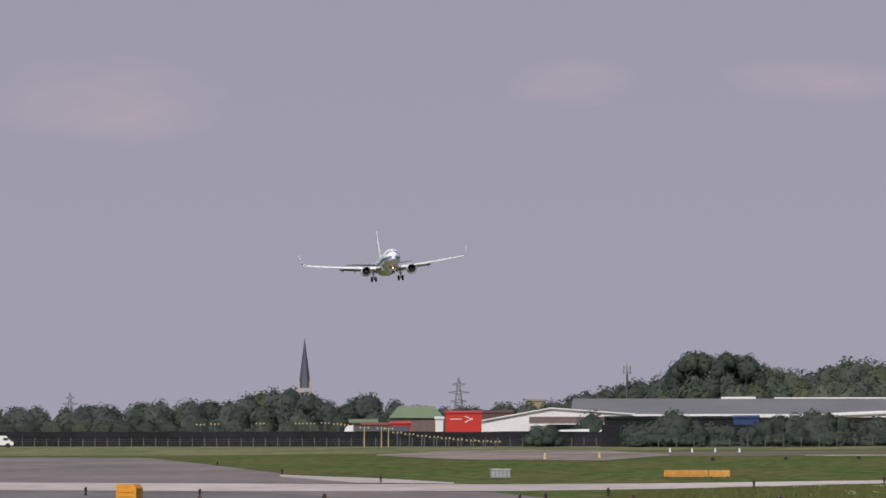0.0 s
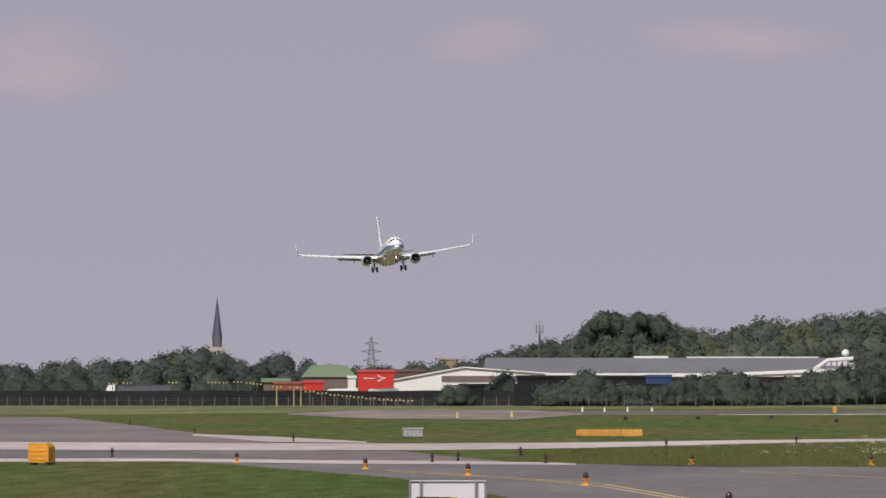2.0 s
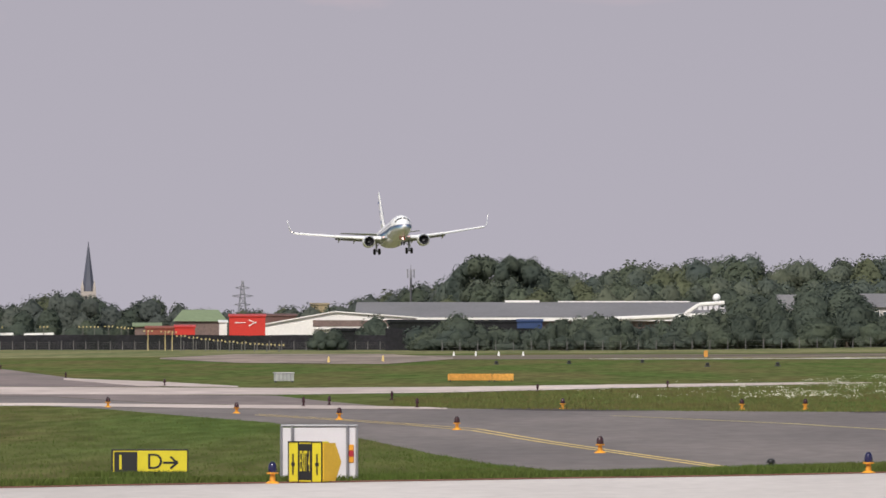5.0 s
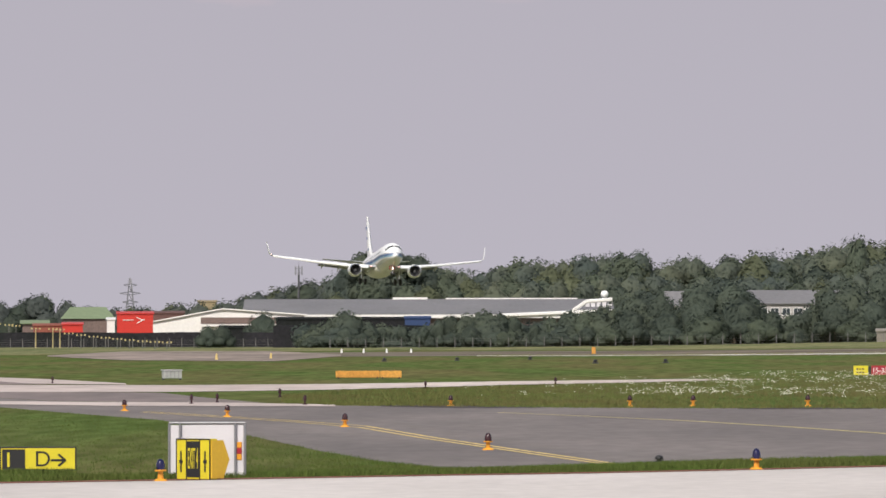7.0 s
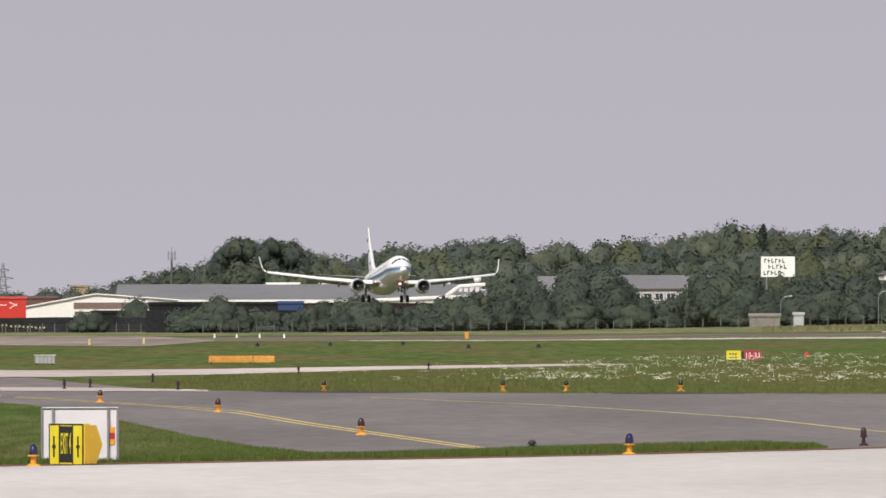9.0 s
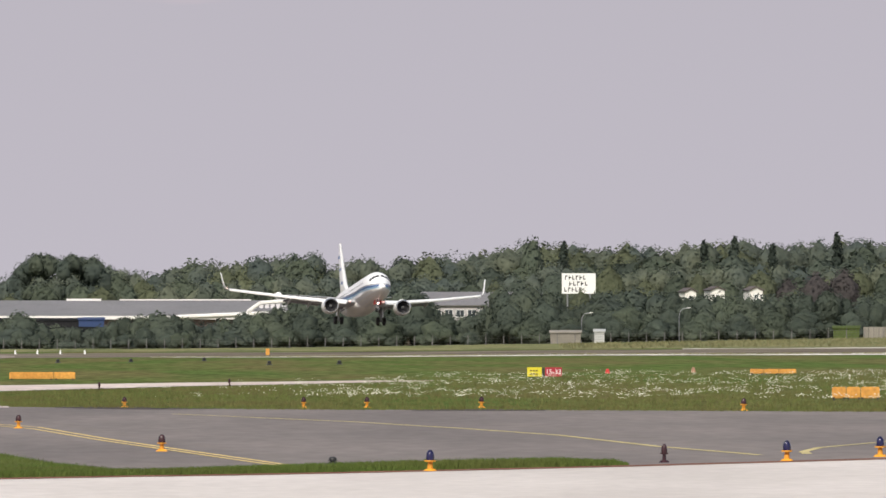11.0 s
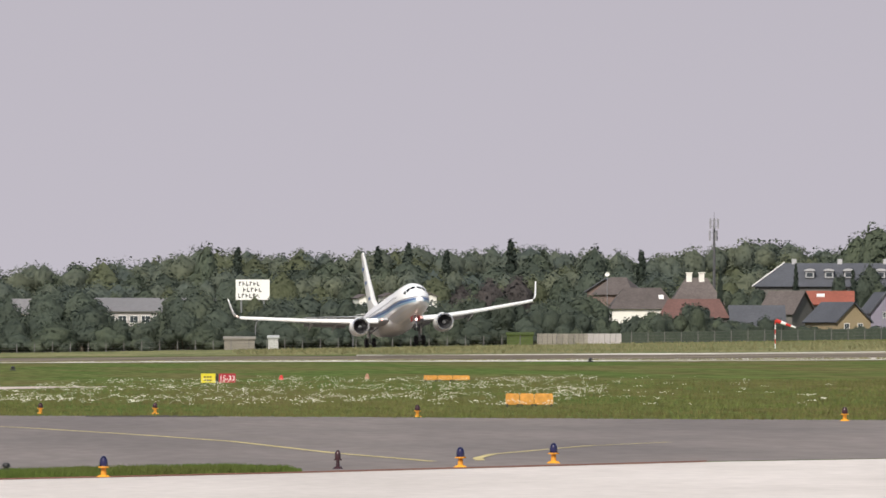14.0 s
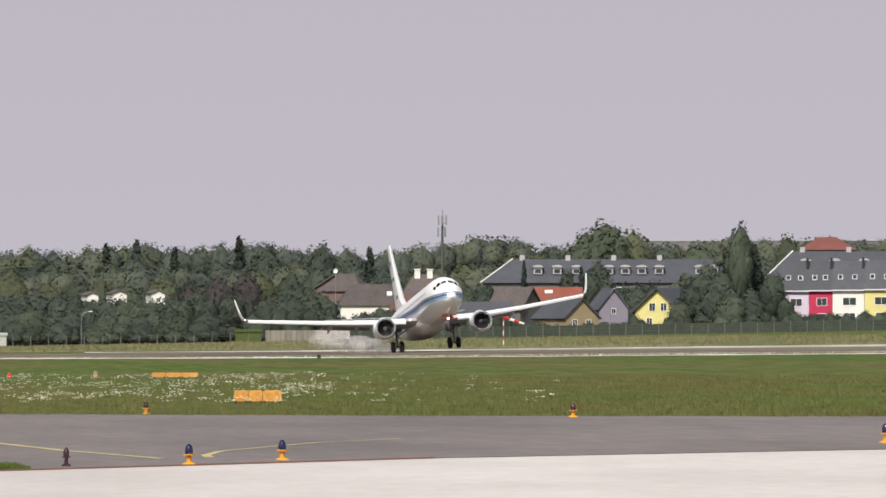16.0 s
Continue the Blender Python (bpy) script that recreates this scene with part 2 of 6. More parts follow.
def let_light_through(m, share=0.34):
    """Leaves pass part of the light on to the far side."""
    n, l = m.node_tree.nodes, m.node_tree.links
    mix, thin = n.new("ShaderNodeMixShader"), n.new("ShaderNodeBsdfTranslucent")
    mix.inputs["Fac"].default_value = share
    b = n["Principled BSDF"]
    l.new(b.inputs["Base Color"].links[0].from_socket, thin.inputs["Color"])
    l.new(b.outputs[0], mix.inputs[1])
    l.new(thin.outputs[0], mix.inputs[2])
    l.new(mix.outputs[0], n["Material Output"].inputs["Surface"])
    return m


def leaf_mat(name, a, b):
    m = mat(name, a, 0.9, vary=0.18, scale=0.25, fine=2.2, spread=b, per_piece=0.14, spec=0.1)
    return let_light_through(m)


# grey-blue haze of the distance is put into the tree colours below
LEAF = leaf_mat("leaves", (0.102, 0.122, 0.086), (0.086, 0.106, 0.080))
LEAF_PALE = leaf_mat("pale_leaves", (0.124, 0.138, 0.084), (0.104, 0.118, 0.076))
LEAF_DARK = leaf_mat("dark_leaves", (0.084, 0.102, 0.080), (0.070, 0.088, 0.072))
LEAF_COPPER = leaf_mat("copper_leaves", (0.078, 0.070, 0.069), (0.064, 0.059, 0.060))
CANOPY = mat("mixed_canopy", (0.140, 0.156, 0.112), 0.9, vary=0.16, scale=0.05, fine=0.45, spread=(0.088, 0.110, 0.102), spec=0.1)
CANOPY_DARK = mat("shady_canopy", (0.096, 0.114, 0.084), 0.9, vary=0.16, scale=0.08, fine=0.5, spread=(0.068, 0.086, 0.076), spec=0.1)
# the farthest woods: greyer and bluer, haze mixed into the colour
CANOPY_FAR = mat("haze_tinted_canopy", (0.112, 0.126, 0.108), 0.9, vary=0.14, scale=0.05, fine=0.4, spread=(0.088, 0.102, 0.096), spec=0.1)
HEDGE = leaf_mat("hedge_leaves", (0.13, 0.17, 0.06), (0.105, 0.14, 0.05))
NEEDLES = leaf_mat("needles", (0.058, 0.073, 0.060), (0.046, 0.060, 0.050))


# ---- shape helpers ----
def box(bm, c, s, m=None):
    got = bmesh.ops.create_cube(bm, size=1.0, matrix=Matrix.Translation(c) @ (m or Matrix()) @ Matrix.Diagonal((*s, 1)))
    return got["verts"]


def rod(bm, a, b, ra, rb=None, n=8, caps=True):
    a, b = Vector(a), Vector(b)
    rb = ra if rb is None else rb
    way = b - a
    m = Matrix.Translation((a + b) / 2) @ way.to_track_quat("Z", "Y").to_matrix().to_4x4()
    return bmesh.ops.create_cone(bm, cap_ends=caps, segments=n, radius1=ra, radius2=max(rb, 0.0005), depth=way.length, matrix=m)["verts"]


def loft(bm, rings, closed=True, caps=True):
    rows = [[bm.verts.new(p) for p in ring] for ring in rings]
    for a, b in zip(rows, rows[1:]):
        k = len(a)
        for i in range(k if closed else k - 1):
            bm.faces.new((a[i], a[(i + 1) % k], b[(i + 1) % k], b[i]))
    if caps:
        bm.faces.new(rows[0][::-1])
        bm.faces.new(rows[-1])
    return rows


def bevelled(bm, width, segments=2):
    bmesh.ops.bevel(bm, geom=[e for e in bm.edges], offset=width, segments=segments, affect="EDGES", clamp_overlap=True)


def to_mesh(name, bm, material, smooth=False):
    bmesh.ops.recalc_face_normals(bm, faces=bm.faces)
    me = bpy.data.meshes.new(name)
    bm.to_mesh(me)
    bm.free()
    me.materials.append(material)
    if smooth:
        me.shade_smooth()
        me.set_sharp_from_angle(angle=radians(40))
    return me


def part(name, bm, material, parent, label="", smooth=False):
    ob = new(name, to_mesh(name, bm, material, smooth))
    ob.parent = parent
    if label:
        tagged(ob, label)
    return ob


def thing(name, m, label, category, group="", kind=""):
    ob = new(name)
    ob.empty_display_size = 0.2
    ob.matrix_basis = m
    return tagged(ob, label, category, group, kind)


def solid(name, bm, material, m, label, category, group="", kind="", smooth=False):
    ob = new(name, to_mesh(name, bm, material, smooth))
    ob.matrix_basis = m
    return tagged(ob, label, category, group, kind)


# ---- the lie of the land ----
def ground_z(x, y):
    """A gentle plain, falling away ahead and rising to the right."""
    r, b = math.hypot(x, y), math.degrees(math.atan2(x, y))
    c = max(-13.0, min(13.0, b)) - 0.638
    slope = -0.000613 + 0.0175 * radians((c + math.hypot(c, 0.957)) / 2)
    fade = max(0.0, min(1.0, 2 * math.cos(radians(b))))
    return r * slope * fade


def on_ground(x, y, turn=0.0, up=0.0):
    return pose(x, y, ground_z(x, y) + up, 0, 0, turn)


def facing(x, y, turn=0.0, up=0.0):
    """On the ground, with local -y towards the terrace where the camera stands, then turned."""
    return on_ground(x, y, -math.degrees(math.atan2(x, y)) + turn, up)


def polar(line):
    return sorted((math.atan2(x, y), math.hypot(x, y)) for x, y in line)


def edge_at(table, b):
    """Distance of a straight-edged outline at a bearing."""
    for (b0, r0), (b1, r1) in zip(table, table[1:]):
        if b <= b1 or (b1, r1) == table[-1]:
            p, q = Vector((math.sin(b0), math.cos(b0))) * r0, Vector((math.sin(b1), math.cos(b1))) * r1
            d, w = Vector((math.sin(b), math.cos(b))), q - p
            den = d.x * w.y - d.y * w.x
            if abs(den) > 1e-9:
                return (p.x * w.y - p.y * w.x) / den
            return r0
    return table[-1][1]


def surface(name, near, far, material, lift, label, category):
    """Ground surface between a near and a far outline given in plan; it follows the land."""
    n, f = polar(near), polar(far)
    b0, b1 = max(n[0][0], f[0][0]), min(n[-1][0], f[-1][0])
    steps = max(2, int(math.degrees(b1 - b0) / 0.06))
    bm = bmesh.new()
    rows = []
    for i in range(steps + 1):
        b = b0 + (b1 - b0) * i / steps
        r0, r1 = edge_at(n, b), edge_at(f, b)
        if r1 < r0 + 0.02:
            r1 = r0 + 0.02
        row = []
        for k in range(4):
            r = r0 + (r1 - r0) * k / 3
            x, y = r * math.sin(b), r * math.cos(b)
            row.append((x, y, ground_z(x, y) + lift))
        rows.append(row)
    loft(bm, rows, closed=False, caps=False)
    ob = new(name, to_mesh(name, bm, material))
    if ob.data.polygons[0].normal.z < 0:
        ob.data.flip_normals()
    return tagged(ob, label, category, kind="structure")


def ribbon(name, line, width, material, lift, label):
    bm = bmesh.new()
    pts = []
    for (x0, y0), (x1, y1) in zip(line, line[1:]):
        k = max(1, int(math.hypot(x1 - x0, y1 - y0) / 6))
        pts += [(x0 + (x1 - x0) * i / k, y0 + (y1 - y0) * i / k) for i in range(k)]
    pts.append(line[-1])
    rows = []
    for i, (x, y) in enumerate(pts):
        a, b = pts[max(0, i - 1)], pts[min(len(pts) - 1, i + 1)]
        w = Vector((b[0] - a[0], b[1] - a[1])).normalized() * width / 2
        rows.append([(px, py, ground_z(px, py) + lift) for px, py in ((x - w.y, y + w.x), (x + w.y, y - w.x))])
    loft(bm, rows, closed=False, caps=False)
    ob = new(name, to_mesh(name, bm, material))
    if ob.data.polygons[0].normal.z < 0:
        ob.data.flip_normals()
    return tagged(ob, label, "marking", kind="structure")


def build_ground():
    bm = bmesh.new()
    bearings = [radians(-14 + 0.1 * i) for i in range(281)] + [radians(a) for a in range(15, 346, 3)]
    radii = [2, 30, 80, 140, 200, 260, 340, 430, 560, 750, 1000, 1400, 2000, 3000, 4800]
    rows = [[(r * math.sin(b), r * math.cos(b), ground_z(r * math.sin(b), r * math.cos(b))) for b in bearings] for r in radii]
    loft(bm, rows, closed=True, caps=False)
    bm.faces.new([v for v in list(bm.verts)[:len(bearings)]])
    ob = new("ground", to_mesh("ground", bm, GRASS))
    if ob.data.polygons[0].normal.z < 0:
        ob.data.flip_normals()
    tagged(ob, "mown green airfield grass reaching to the horizon", "grass", kind="structure")


build_ground()
APRON_EDGE = [(-24.7, 169.4), (-8.5, 194.6), (0.2, 203.8), (10.5, 209.0), (19.7, 215.7), (29.3, 215.8), (42.6, 222.2)]
ISLAND_EDGE = [(-69.5, 476.5), (-31.1, 435.5), (-22.4, 421.6), (-17.8, 399.0), (-13.5, 365.3), (-9.3, 334.7), (-5.4, 283.5), (-3.0, 247.0), (-1.5, 227.4), (-0.0, 214.0), (0.7, 213.7), (2.6, 218.1), (6.4, 223.8), (9.7, 224.5), (10.7, 217.2), (10.6, 209.8)]
TAXI_FAR = [(-82.4, 565.4), (-24.1, 480.0), (-16.9, 432.1), (-6.8, 404.5), (1.4, 392.4), (15.9, 356.0), (28.3, 316.7), (38.9, 286.5), (49.5, 258.1)]
surface("concrete_apron", [(-30, 60), (-8, 60), (8, 60), (30, 60), (45, 60)], APRON_EDGE, CONCRETE, 0.012, "pale sunlit concrete apron with faint stains", "apron")
surface("taxiway", [(x, y + 1.5) for x, y in APRON_EDGE], TAXI_FAR, ASPHALT, 0.005, "grey asphalt taxiway with yellow guide lines", "taxiway")
surface("grass_island", [(x, y + 0.4) for x, y in APRON_EDGE[:5]], ISLAND_EDGE, GRASS, 0.012, "mown grass island between apron and taxiway", "grass")
surface("earth_edge", [(x, y - 0.25) for x, y in APRON_EDGE[:5]], [(x, y + 1.9) for x, y in APRON_EDGE[:5]], EARTH, 0.018, "bare reddish earth along the concrete edge", "earth")
# the crossing taxiway beyond, with its pale bands
surface("cross_taxiway", [(x, y + 0.5) for x, y in TAXI_FAR[:5]], [(-85.2, 584.6), (-25.0, 498.4), (-13.6, 488.6), (-10.5, 450.0), (-7.0, 412.0)], ASPHALT_PALE, 0.012, "grey asphalt of the crossing taxiway", "taxiway")
surface("pale_band", [(-75.8, 519.8), (-21.6, 493.6), (-13.3, 493.2), (-5.2, 511.0), (3.5, 548.2), (13.1, 565.1), (17.8, 570.4)], [(-90.4, 619.8), (-41.2, 575.4), (-24.6, 563.1), (-15.0, 556.4), (-5.8, 566.6), (3.8, 588.5), (13.7, 590.8), (18.1, 579.9)], PALE, 0.02, "bright pinkish-pale strip across the airfield", "pavement")
surface("pale_verge", [(-34.4, 411.1), (-20.8, 414.9), (-13.4, 400.4), (-4.2, 394.8)], [(-36.1, 431.6), (-21.7, 432.1), (-14.1, 421.5), (-9.3, 417.8), (-4.3, 404.0)], PALE, 0.022, "bright narrow concrete verge beside the taxiway", "pavement")
surface("branch_taxiway", [(-92.6, 635.1), (-41.2, 575.4), (-24.9, 569.2), (-22.2, 569.1)], [(-162.8, 1116.8), (-82.1, 1147.5), (-69.0, 1122.6), (-48.0, 876.4), (-32.3, 681.1), (-22.4, 575.4)], ASPHALT_PALE, 0.014, "grey asphalt taxiway branching off to the runway", "taxiway")
surface("pale_branch", [(-31.8, 655.4), (-23.5, 575.5), (-17.6, 562.7)], [(-33.0, 681.1), (-24.6, 631.3), (-17.9, 575.1)], PALE, 0.024, "pale concrete edge of the branch taxiway", "pavement")
# runway, with the sky's mirage put into pale strips along its edges
RUN_NEAR = [(-27.9, 1194.0), (7.8, 1211.3), (47.1, 1090.2), (77.3, 870.2), (102.8, 759.6), (124.6, 670.3)]
RUN_FAR = [(-33.3, 1422.3), (9.6, 1488.2), (56.6, 1309.7), (94.7, 1067.2), (127.1, 939.3), (152.6, 820.8)]
surface("runway", RUN_NEAR, RUN_FAR, RUNWAY, 0.02, "long asphalt runway between pale painted mirage strips", "runway")
surface("mirage_strip", [(4.0, 1192.4), (45.2, 1046.3), (74.7, 842.0), (99.8, 737.8), (121.4, 653.2)], [(4.1, 1220.3), (48.2, 1113.5), (79.9, 900.4), (107.5, 794.6), (129.7, 697.7)], MIRAGE, 0.04, "bright strip coloured as sky mirage along the runway", "runway shoulder")
surface("mirage_strip", [(69.1, 1238.6), (92.8, 1045.7), (122.6, 906.3), (147.8, 795.3)], [(70.7, 1268.9), (97.8, 1101.2), (131.9, 974.8), (157.6, 848.0)], MIRAGE, 0.04, "bright strip coloured as sky mirage along the runway", "runway shoulder")
surface("threshold", [(-47.8, 1226.5), (-32.8, 1051.5), (-16.8, 1006.6), (-12.2, 1213.5)], [(-50.2, 1287.2), (-48.5, 1553.7), (-25.8, 1543.8), (-13.1, 1304.7)], THRESHOLD, 0.045, "brownish worn pavement at the runway's end", "pavement")
surface("far_meadow", [(-109.8, 1228.6), (-75.4, 1228.8), (-52.8, 1354.1), (-48.5, 1553.7), (0.0, 1607.0), (59.6, 1379.2), (101.0, 1137.4), (134.4, 993.5), (163.0, 877.0)], [(-191.3, 2141.8), (-83.1, 2130.3), (0.0, 2324.2), (84.2, 1946.9), (166.8, 1879.0), (199.8, 1476.9), (214.4, 1153.7)], DRY_GRASS, 0.01, "dry yellowish meadow beyond the runway", "grass")
surface("tar_patch", [(-2.4, 394.3), (-0.6, 387.8), (1.3, 383.8), (3.9, 384.4)], [(-2.5, 400.4), (-0.7, 402.8), (1.3, 398.5), (3.9, 387.3)], TAR, 0.012, "dark tar patch along the taxiway edge", "pavement")
surface("tar_patch", [(10.6, 364.9), (12.8, 358.9), (15.0, 355.2)], [(10.6, 367.5), (13.1, 366.5), (15.1, 357.7)], TAR, 0.012, "dark tar patch along the taxiway edge", "pavement")
# yellow guide lines
ribbon("guide_line", [(-10.9, 367.5), (-7.4, 345.0), (-4.8, 327.1), (-2.5, 307.1), (-0.4, 273.8), (1.4, 249.1), (2.8, 229.2), (3.8, 215.6)], 0.15, YELLOW_LINE, 0.014, "yellow curved guide line on the taxiway")
ribbon("guide_line", [(-10.9, 371.4), (-7.5, 349.7), (-4.8, 331.4), (-2.4, 312.7), (-0.1, 275.2), (1.6, 250.9), (3.0, 231.1), (3.8, 218.9)], 0.15, YELLOW_LINE, 0.014, "yellow curved guide line on the taxiway")
ribbon("guide_line", [(2.0, 361.9), (3.8, 350.4), (7.5, 323.1), (10.1, 295.5), (11.9, 272.6), (13.0, 243.2), (14.0, 227.8), (14.2, 224.1)], 0.22, PALE_LINE, 0.014, "faded yellow guide line on the taxiway")
ribbon("guide_line", [(15.3, 224.6), (15.5, 228.7), (16.3, 235.4), (18.0, 242.5), (19.6, 249.0), (22.1, 254.2)], 0.22, PALE_LINE, 0.014, "faded yellow guide line on the taxiway")


# ---- the airliner ----
def ring(y, cz, rw, rt, rb, n=28):
    """Fuselage section: half width, height above and below its middle."""
    out = []
    for i in range(n):
        a = 2 * math.pi * i / n
        s, c = math.sin(a), math.cos(a)
        out.append((rw * s, y, cz + (rt if c > 0 else rb) * c))
    return out


HULL_STATIONS = [(-13.0, -0.55, 0.06, 0.06, 0.06), (-12.7, -0.52, 0.42, 0.36, 0.42), (-12.2, -0.45, 0.75, 0.66, 0.72), (-11.4, -0.33, 1.10, 0.98, 1.08), (-10.8, -0.22, 1.30, 1.30, 1.30),
                 (-10.2, -0.12, 1.46, 1.62, 1.50), (-9.4, -0.05, 1.62, 1.80, 1.70), (-8.2, 0.0, 1.78, 1.92, 1.88), (-6.5, 0.0, 1.88, 1.95, 2.02), (0, 0, 1.88, 1.95, 2.05), (12.0, 0, 1.88, 1.95, 2.05),
                 (15.0, 0.1, 1.82, 1.86, 1.86), (18.0, 0.38, 1.58, 1.58, 1.45), (21.0, 0.78, 1.20, 1.20, 1.05), (23.5, 1.10, 0.78, 0.86, 0.68), (25.4, 1.35, 0.28, 0.36, 0.25)]


def hull_at(y):
    for a, b in zip(HULL_STATIONS, HULL_STATIONS[1:]):
        if a[0] <= y <= b[0]:
            k = (y - a[0]) / (b[0] - a[0])
            return [a[i] + (b[i] - a[i]) * k for i in range(1, 5)]
    return HULL_STATIONS[-1][1:]


def hull_point(y, angle, off=0.0):
    """A place on the skin: angle from the top, positive to +x."""
    cz, rw, rt, rb = hull_at(y)
    s, c = math.sin(radians(angle)), math.cos(radians(angle))
    return ((rw + off) * s, y, cz + ((rt if c > 0 else rb) + off) * c)


def skin_strip(bm, ys, low, high, off):
    """A band on the skin between two angles (functions of y)."""
    loft(bm, [[hull_point(y, low(y) + (high(y) - low(y)) * k / 3, off) for k in range(4)] for y in ys], closed=False, caps=False)


def foil(x, y, z, chord, thick, n=12):
    """Wing section at x: nose at y, running aft."""
    out = []
    for i in range(n):
        a = 2 * math.pi * i / n
        u = (1 - math.cos(a)) / 2
        h = thick * chord * (1.4845 * math.sqrt(max(u, 0)) - 0.63 * u - 1.758 * u ** 2 + 1.4215 * u ** 3 - 0.5075 * u ** 4) * 2
        out.append((x, y + chord * u, z + (h if a < math.pi else -h * 0.8) * 0.5))
    return out


def build_airliner():
    jet = thing("airliner", pose(0, 0, 0), "white twin-engined airliner with a blue stripe, wheels down for landing", "airplane")
    bm = bmesh.new()
    loft(bm, [ring(*s) for s in HULL_STATIONS])
    hull = part("fuselage", bm, HULL, jet, "glossy white fuselage", smooth=True)
    # grey belly
    bm = bmesh.new()
    ys = [-12 + 0.75 * i for i in range(44)]
    for side in (1, -1):
        skin_strip(bm, ys, lambda y: side * 118, lambda y: side * 180, 0.012)
    part("belly", bm, BELLY, hull, "light grey belly", smooth=True)
    bm = bmesh.new()
    loft(bm, [[(1.55 * math.sin(a) * w, y, -1.45 + 1.05 * h * math.cos(a)) for a in [2 * math.pi * i / 20 for i in range(20)]]
              for y, w, h in ((-1.5, 0.3, 0.4), (0.2, 0.95, 0.85), (3, 1.12, 1.0), (7, 1.12, 1.0), (10, 0.95, 0.8), (12.5, 0.35, 0.35))])
    part("wing_fairing", bm, BELLY, jet, "grey belly fairing", smooth=True)
    for side, nm in ((1, "a"), (-1, "b")):
        def level(z):
            def angle(y):
                cz, rw, rt, rb = hull_at(y)
                h = (z + 0.028 * max(0.0, y)) - cz
                return side * math.degrees(math.acos(max(-0.98, min(0.98, h / (rt if h > 0 else rb)))))
            return angle
        ys = [-12.75 + 0.25 * i for i in range(8)] + [-10.5 + 0.5 * i for i in range(64)]
        for z0, z1, m, lab in ((-0.15, -0.03, GREY_STRIPE, "thin grey stripe"), (-0.44, -0.19, STRIPE, "dark blue stripe"), (-0.64, -0.47, PALE_STRIPE, "pale blue stripe")):
            bm = bmesh.new()
            skin_strip(bm, ys, level(z0), level(z1), 0.014)
            part("stripe", bm, m, hull, lab)
        # cabin windows
        for i in range(34):
            y = -7.2 + 0.78 * i
            bm = bmesh.new()
            skin_strip(bm, [y - 0.13, y, y + 0.13], lambda q: side * 72, lambda q: side * 79, 0.012)
            part("cabin_window", bm, GLASS_DARK, hull)
    # cockpit windows
    for a0, a1, y0, y1 in ((4, 27, -10.85, -10.5), (-27, -4, -10.85, -10.5), (30, 50, -10.8, -10.35), (-50, -30, -10.8, -10.35), (53, 66, -10.6, -10.05), (-66, -53, -10.6, -10.05)):
        bm = bmesh.new()
        loft(bm, [[hull_point(y0 + (y1 - y0) * k / 3, a0 + (a1 - a0) * j / 4, 0.015) for j in range(5)] for k in range(4)], closed=False, caps=False)
        part("cockpit_window", bm, GLASS_DARK, hull, "dark cockpit window")
    for side in (1, -1):
        wing_rows = [(1.4, 0.4, -1.25, 7.6, 0.12), (2.6, 1.55, -1.12, 6.9, 0.12), (5.0, 3.4, -0.80, 5.2, 0.11), (10.0, 6.5, -0.05, 3.5, 0.10), (16.2, 10.3, 1.02, 1.75, 0.09), (17.0, 10.85, 1.18, 1.5, 0.09)]
        bm = bmesh.new()
        loft(bm, [foil(side * x, y, z, c, th) for x, y, z, c, th in wing_rows])
        wing = part("wing", bm, WING_GREY, jet, "swept grey wing with a bright leading edge", smooth=True)
        bm = bmesh.new()
        edge = []
        for x, y, z, c, th in wing_rows[1:]:
            edge.append([(side * x, y + 0.10 * c, z + th * c * 0.44), (side * x, y + 0.02 * c, z + 0.02 + th * c * 0.26), (side * x, y - 0.26, z - 0.14), (side * x, y - 0.18, z - 0.30), (side * x, y + 0.05 * c, z - th * c * 0.32)])
        loft(bm, edge, closed=False, caps=False)
        part("slat", bm, HULL, wing, "bright drooped leading-edge slat", smooth=True)
        # winglet, sweeping up
        bm = bmesh.new()
        rows = []
        for x, y, z, c in ((17.0, 10.85, 1.18, 1.5), (17.35, 11.1, 1.36, 1.4), (17.55, 11.5, 1.8, 1.2), (17.72, 12.1, 2.6, 0.9), (17.88, 12.75, 3.5, 0.55)):
            lean = 0.05
            rows.append([(side * (x - lean), y + 0.1 * c, z), (side * x, y, z), (side * (x + lean), y + 0.1 * c, z), (side * (x + lean * 0.4), y + c, z), (side * (x - lean * 0.4), y + c, z)])
        loft(bm, rows)
        part("winglet", bm, HULL, wing, "white upturned winglet")
        # flaps, lowered
        for x0, x1, y0, y1, c in ((2.0, 4.6, 8.2, 8.3, 1.1), (5.2, 9.8, 8.5, 9.7, 0.85)):
            bm = bmesh.new()
            z0, z1 = -1.40 + 0.125 * x0, -1.40 + 0.125 * x1
            dr = 0.28
            loft(bm, [[(side * x, y, z), (side * x, y + 0.3 * c, z + 0.03), (side * x, y + c, z - dr * c), (side * x, y + 0.3 * c, z - 0.24)] for x, y, z in ((x0, y0, z0), (x1, y1, z1))])
            part("flap", bm, FLAP_GREY, wing, "lowered grey flap")
        for x, y in ((3.6, 6.2), (6.6, 7.0), (9.2, 7.7)):
            bm = bmesh.new()
            z = -1.38 + 0.125 * x
            loft(bm, [[(side * x + r * 0.16 * math.cos(a), yy, z - dz + r * 0.24 * math.sin(a)) for a in [math.pi * k / 4 for k in range(8)]]
                      for yy, dz, r in ((y - 1, 0.12, 0.2), (y, 0.2, 0.9), (y + 1.6, 0.35, 0.9), (y + 2.9, 0.7, 0.15))])
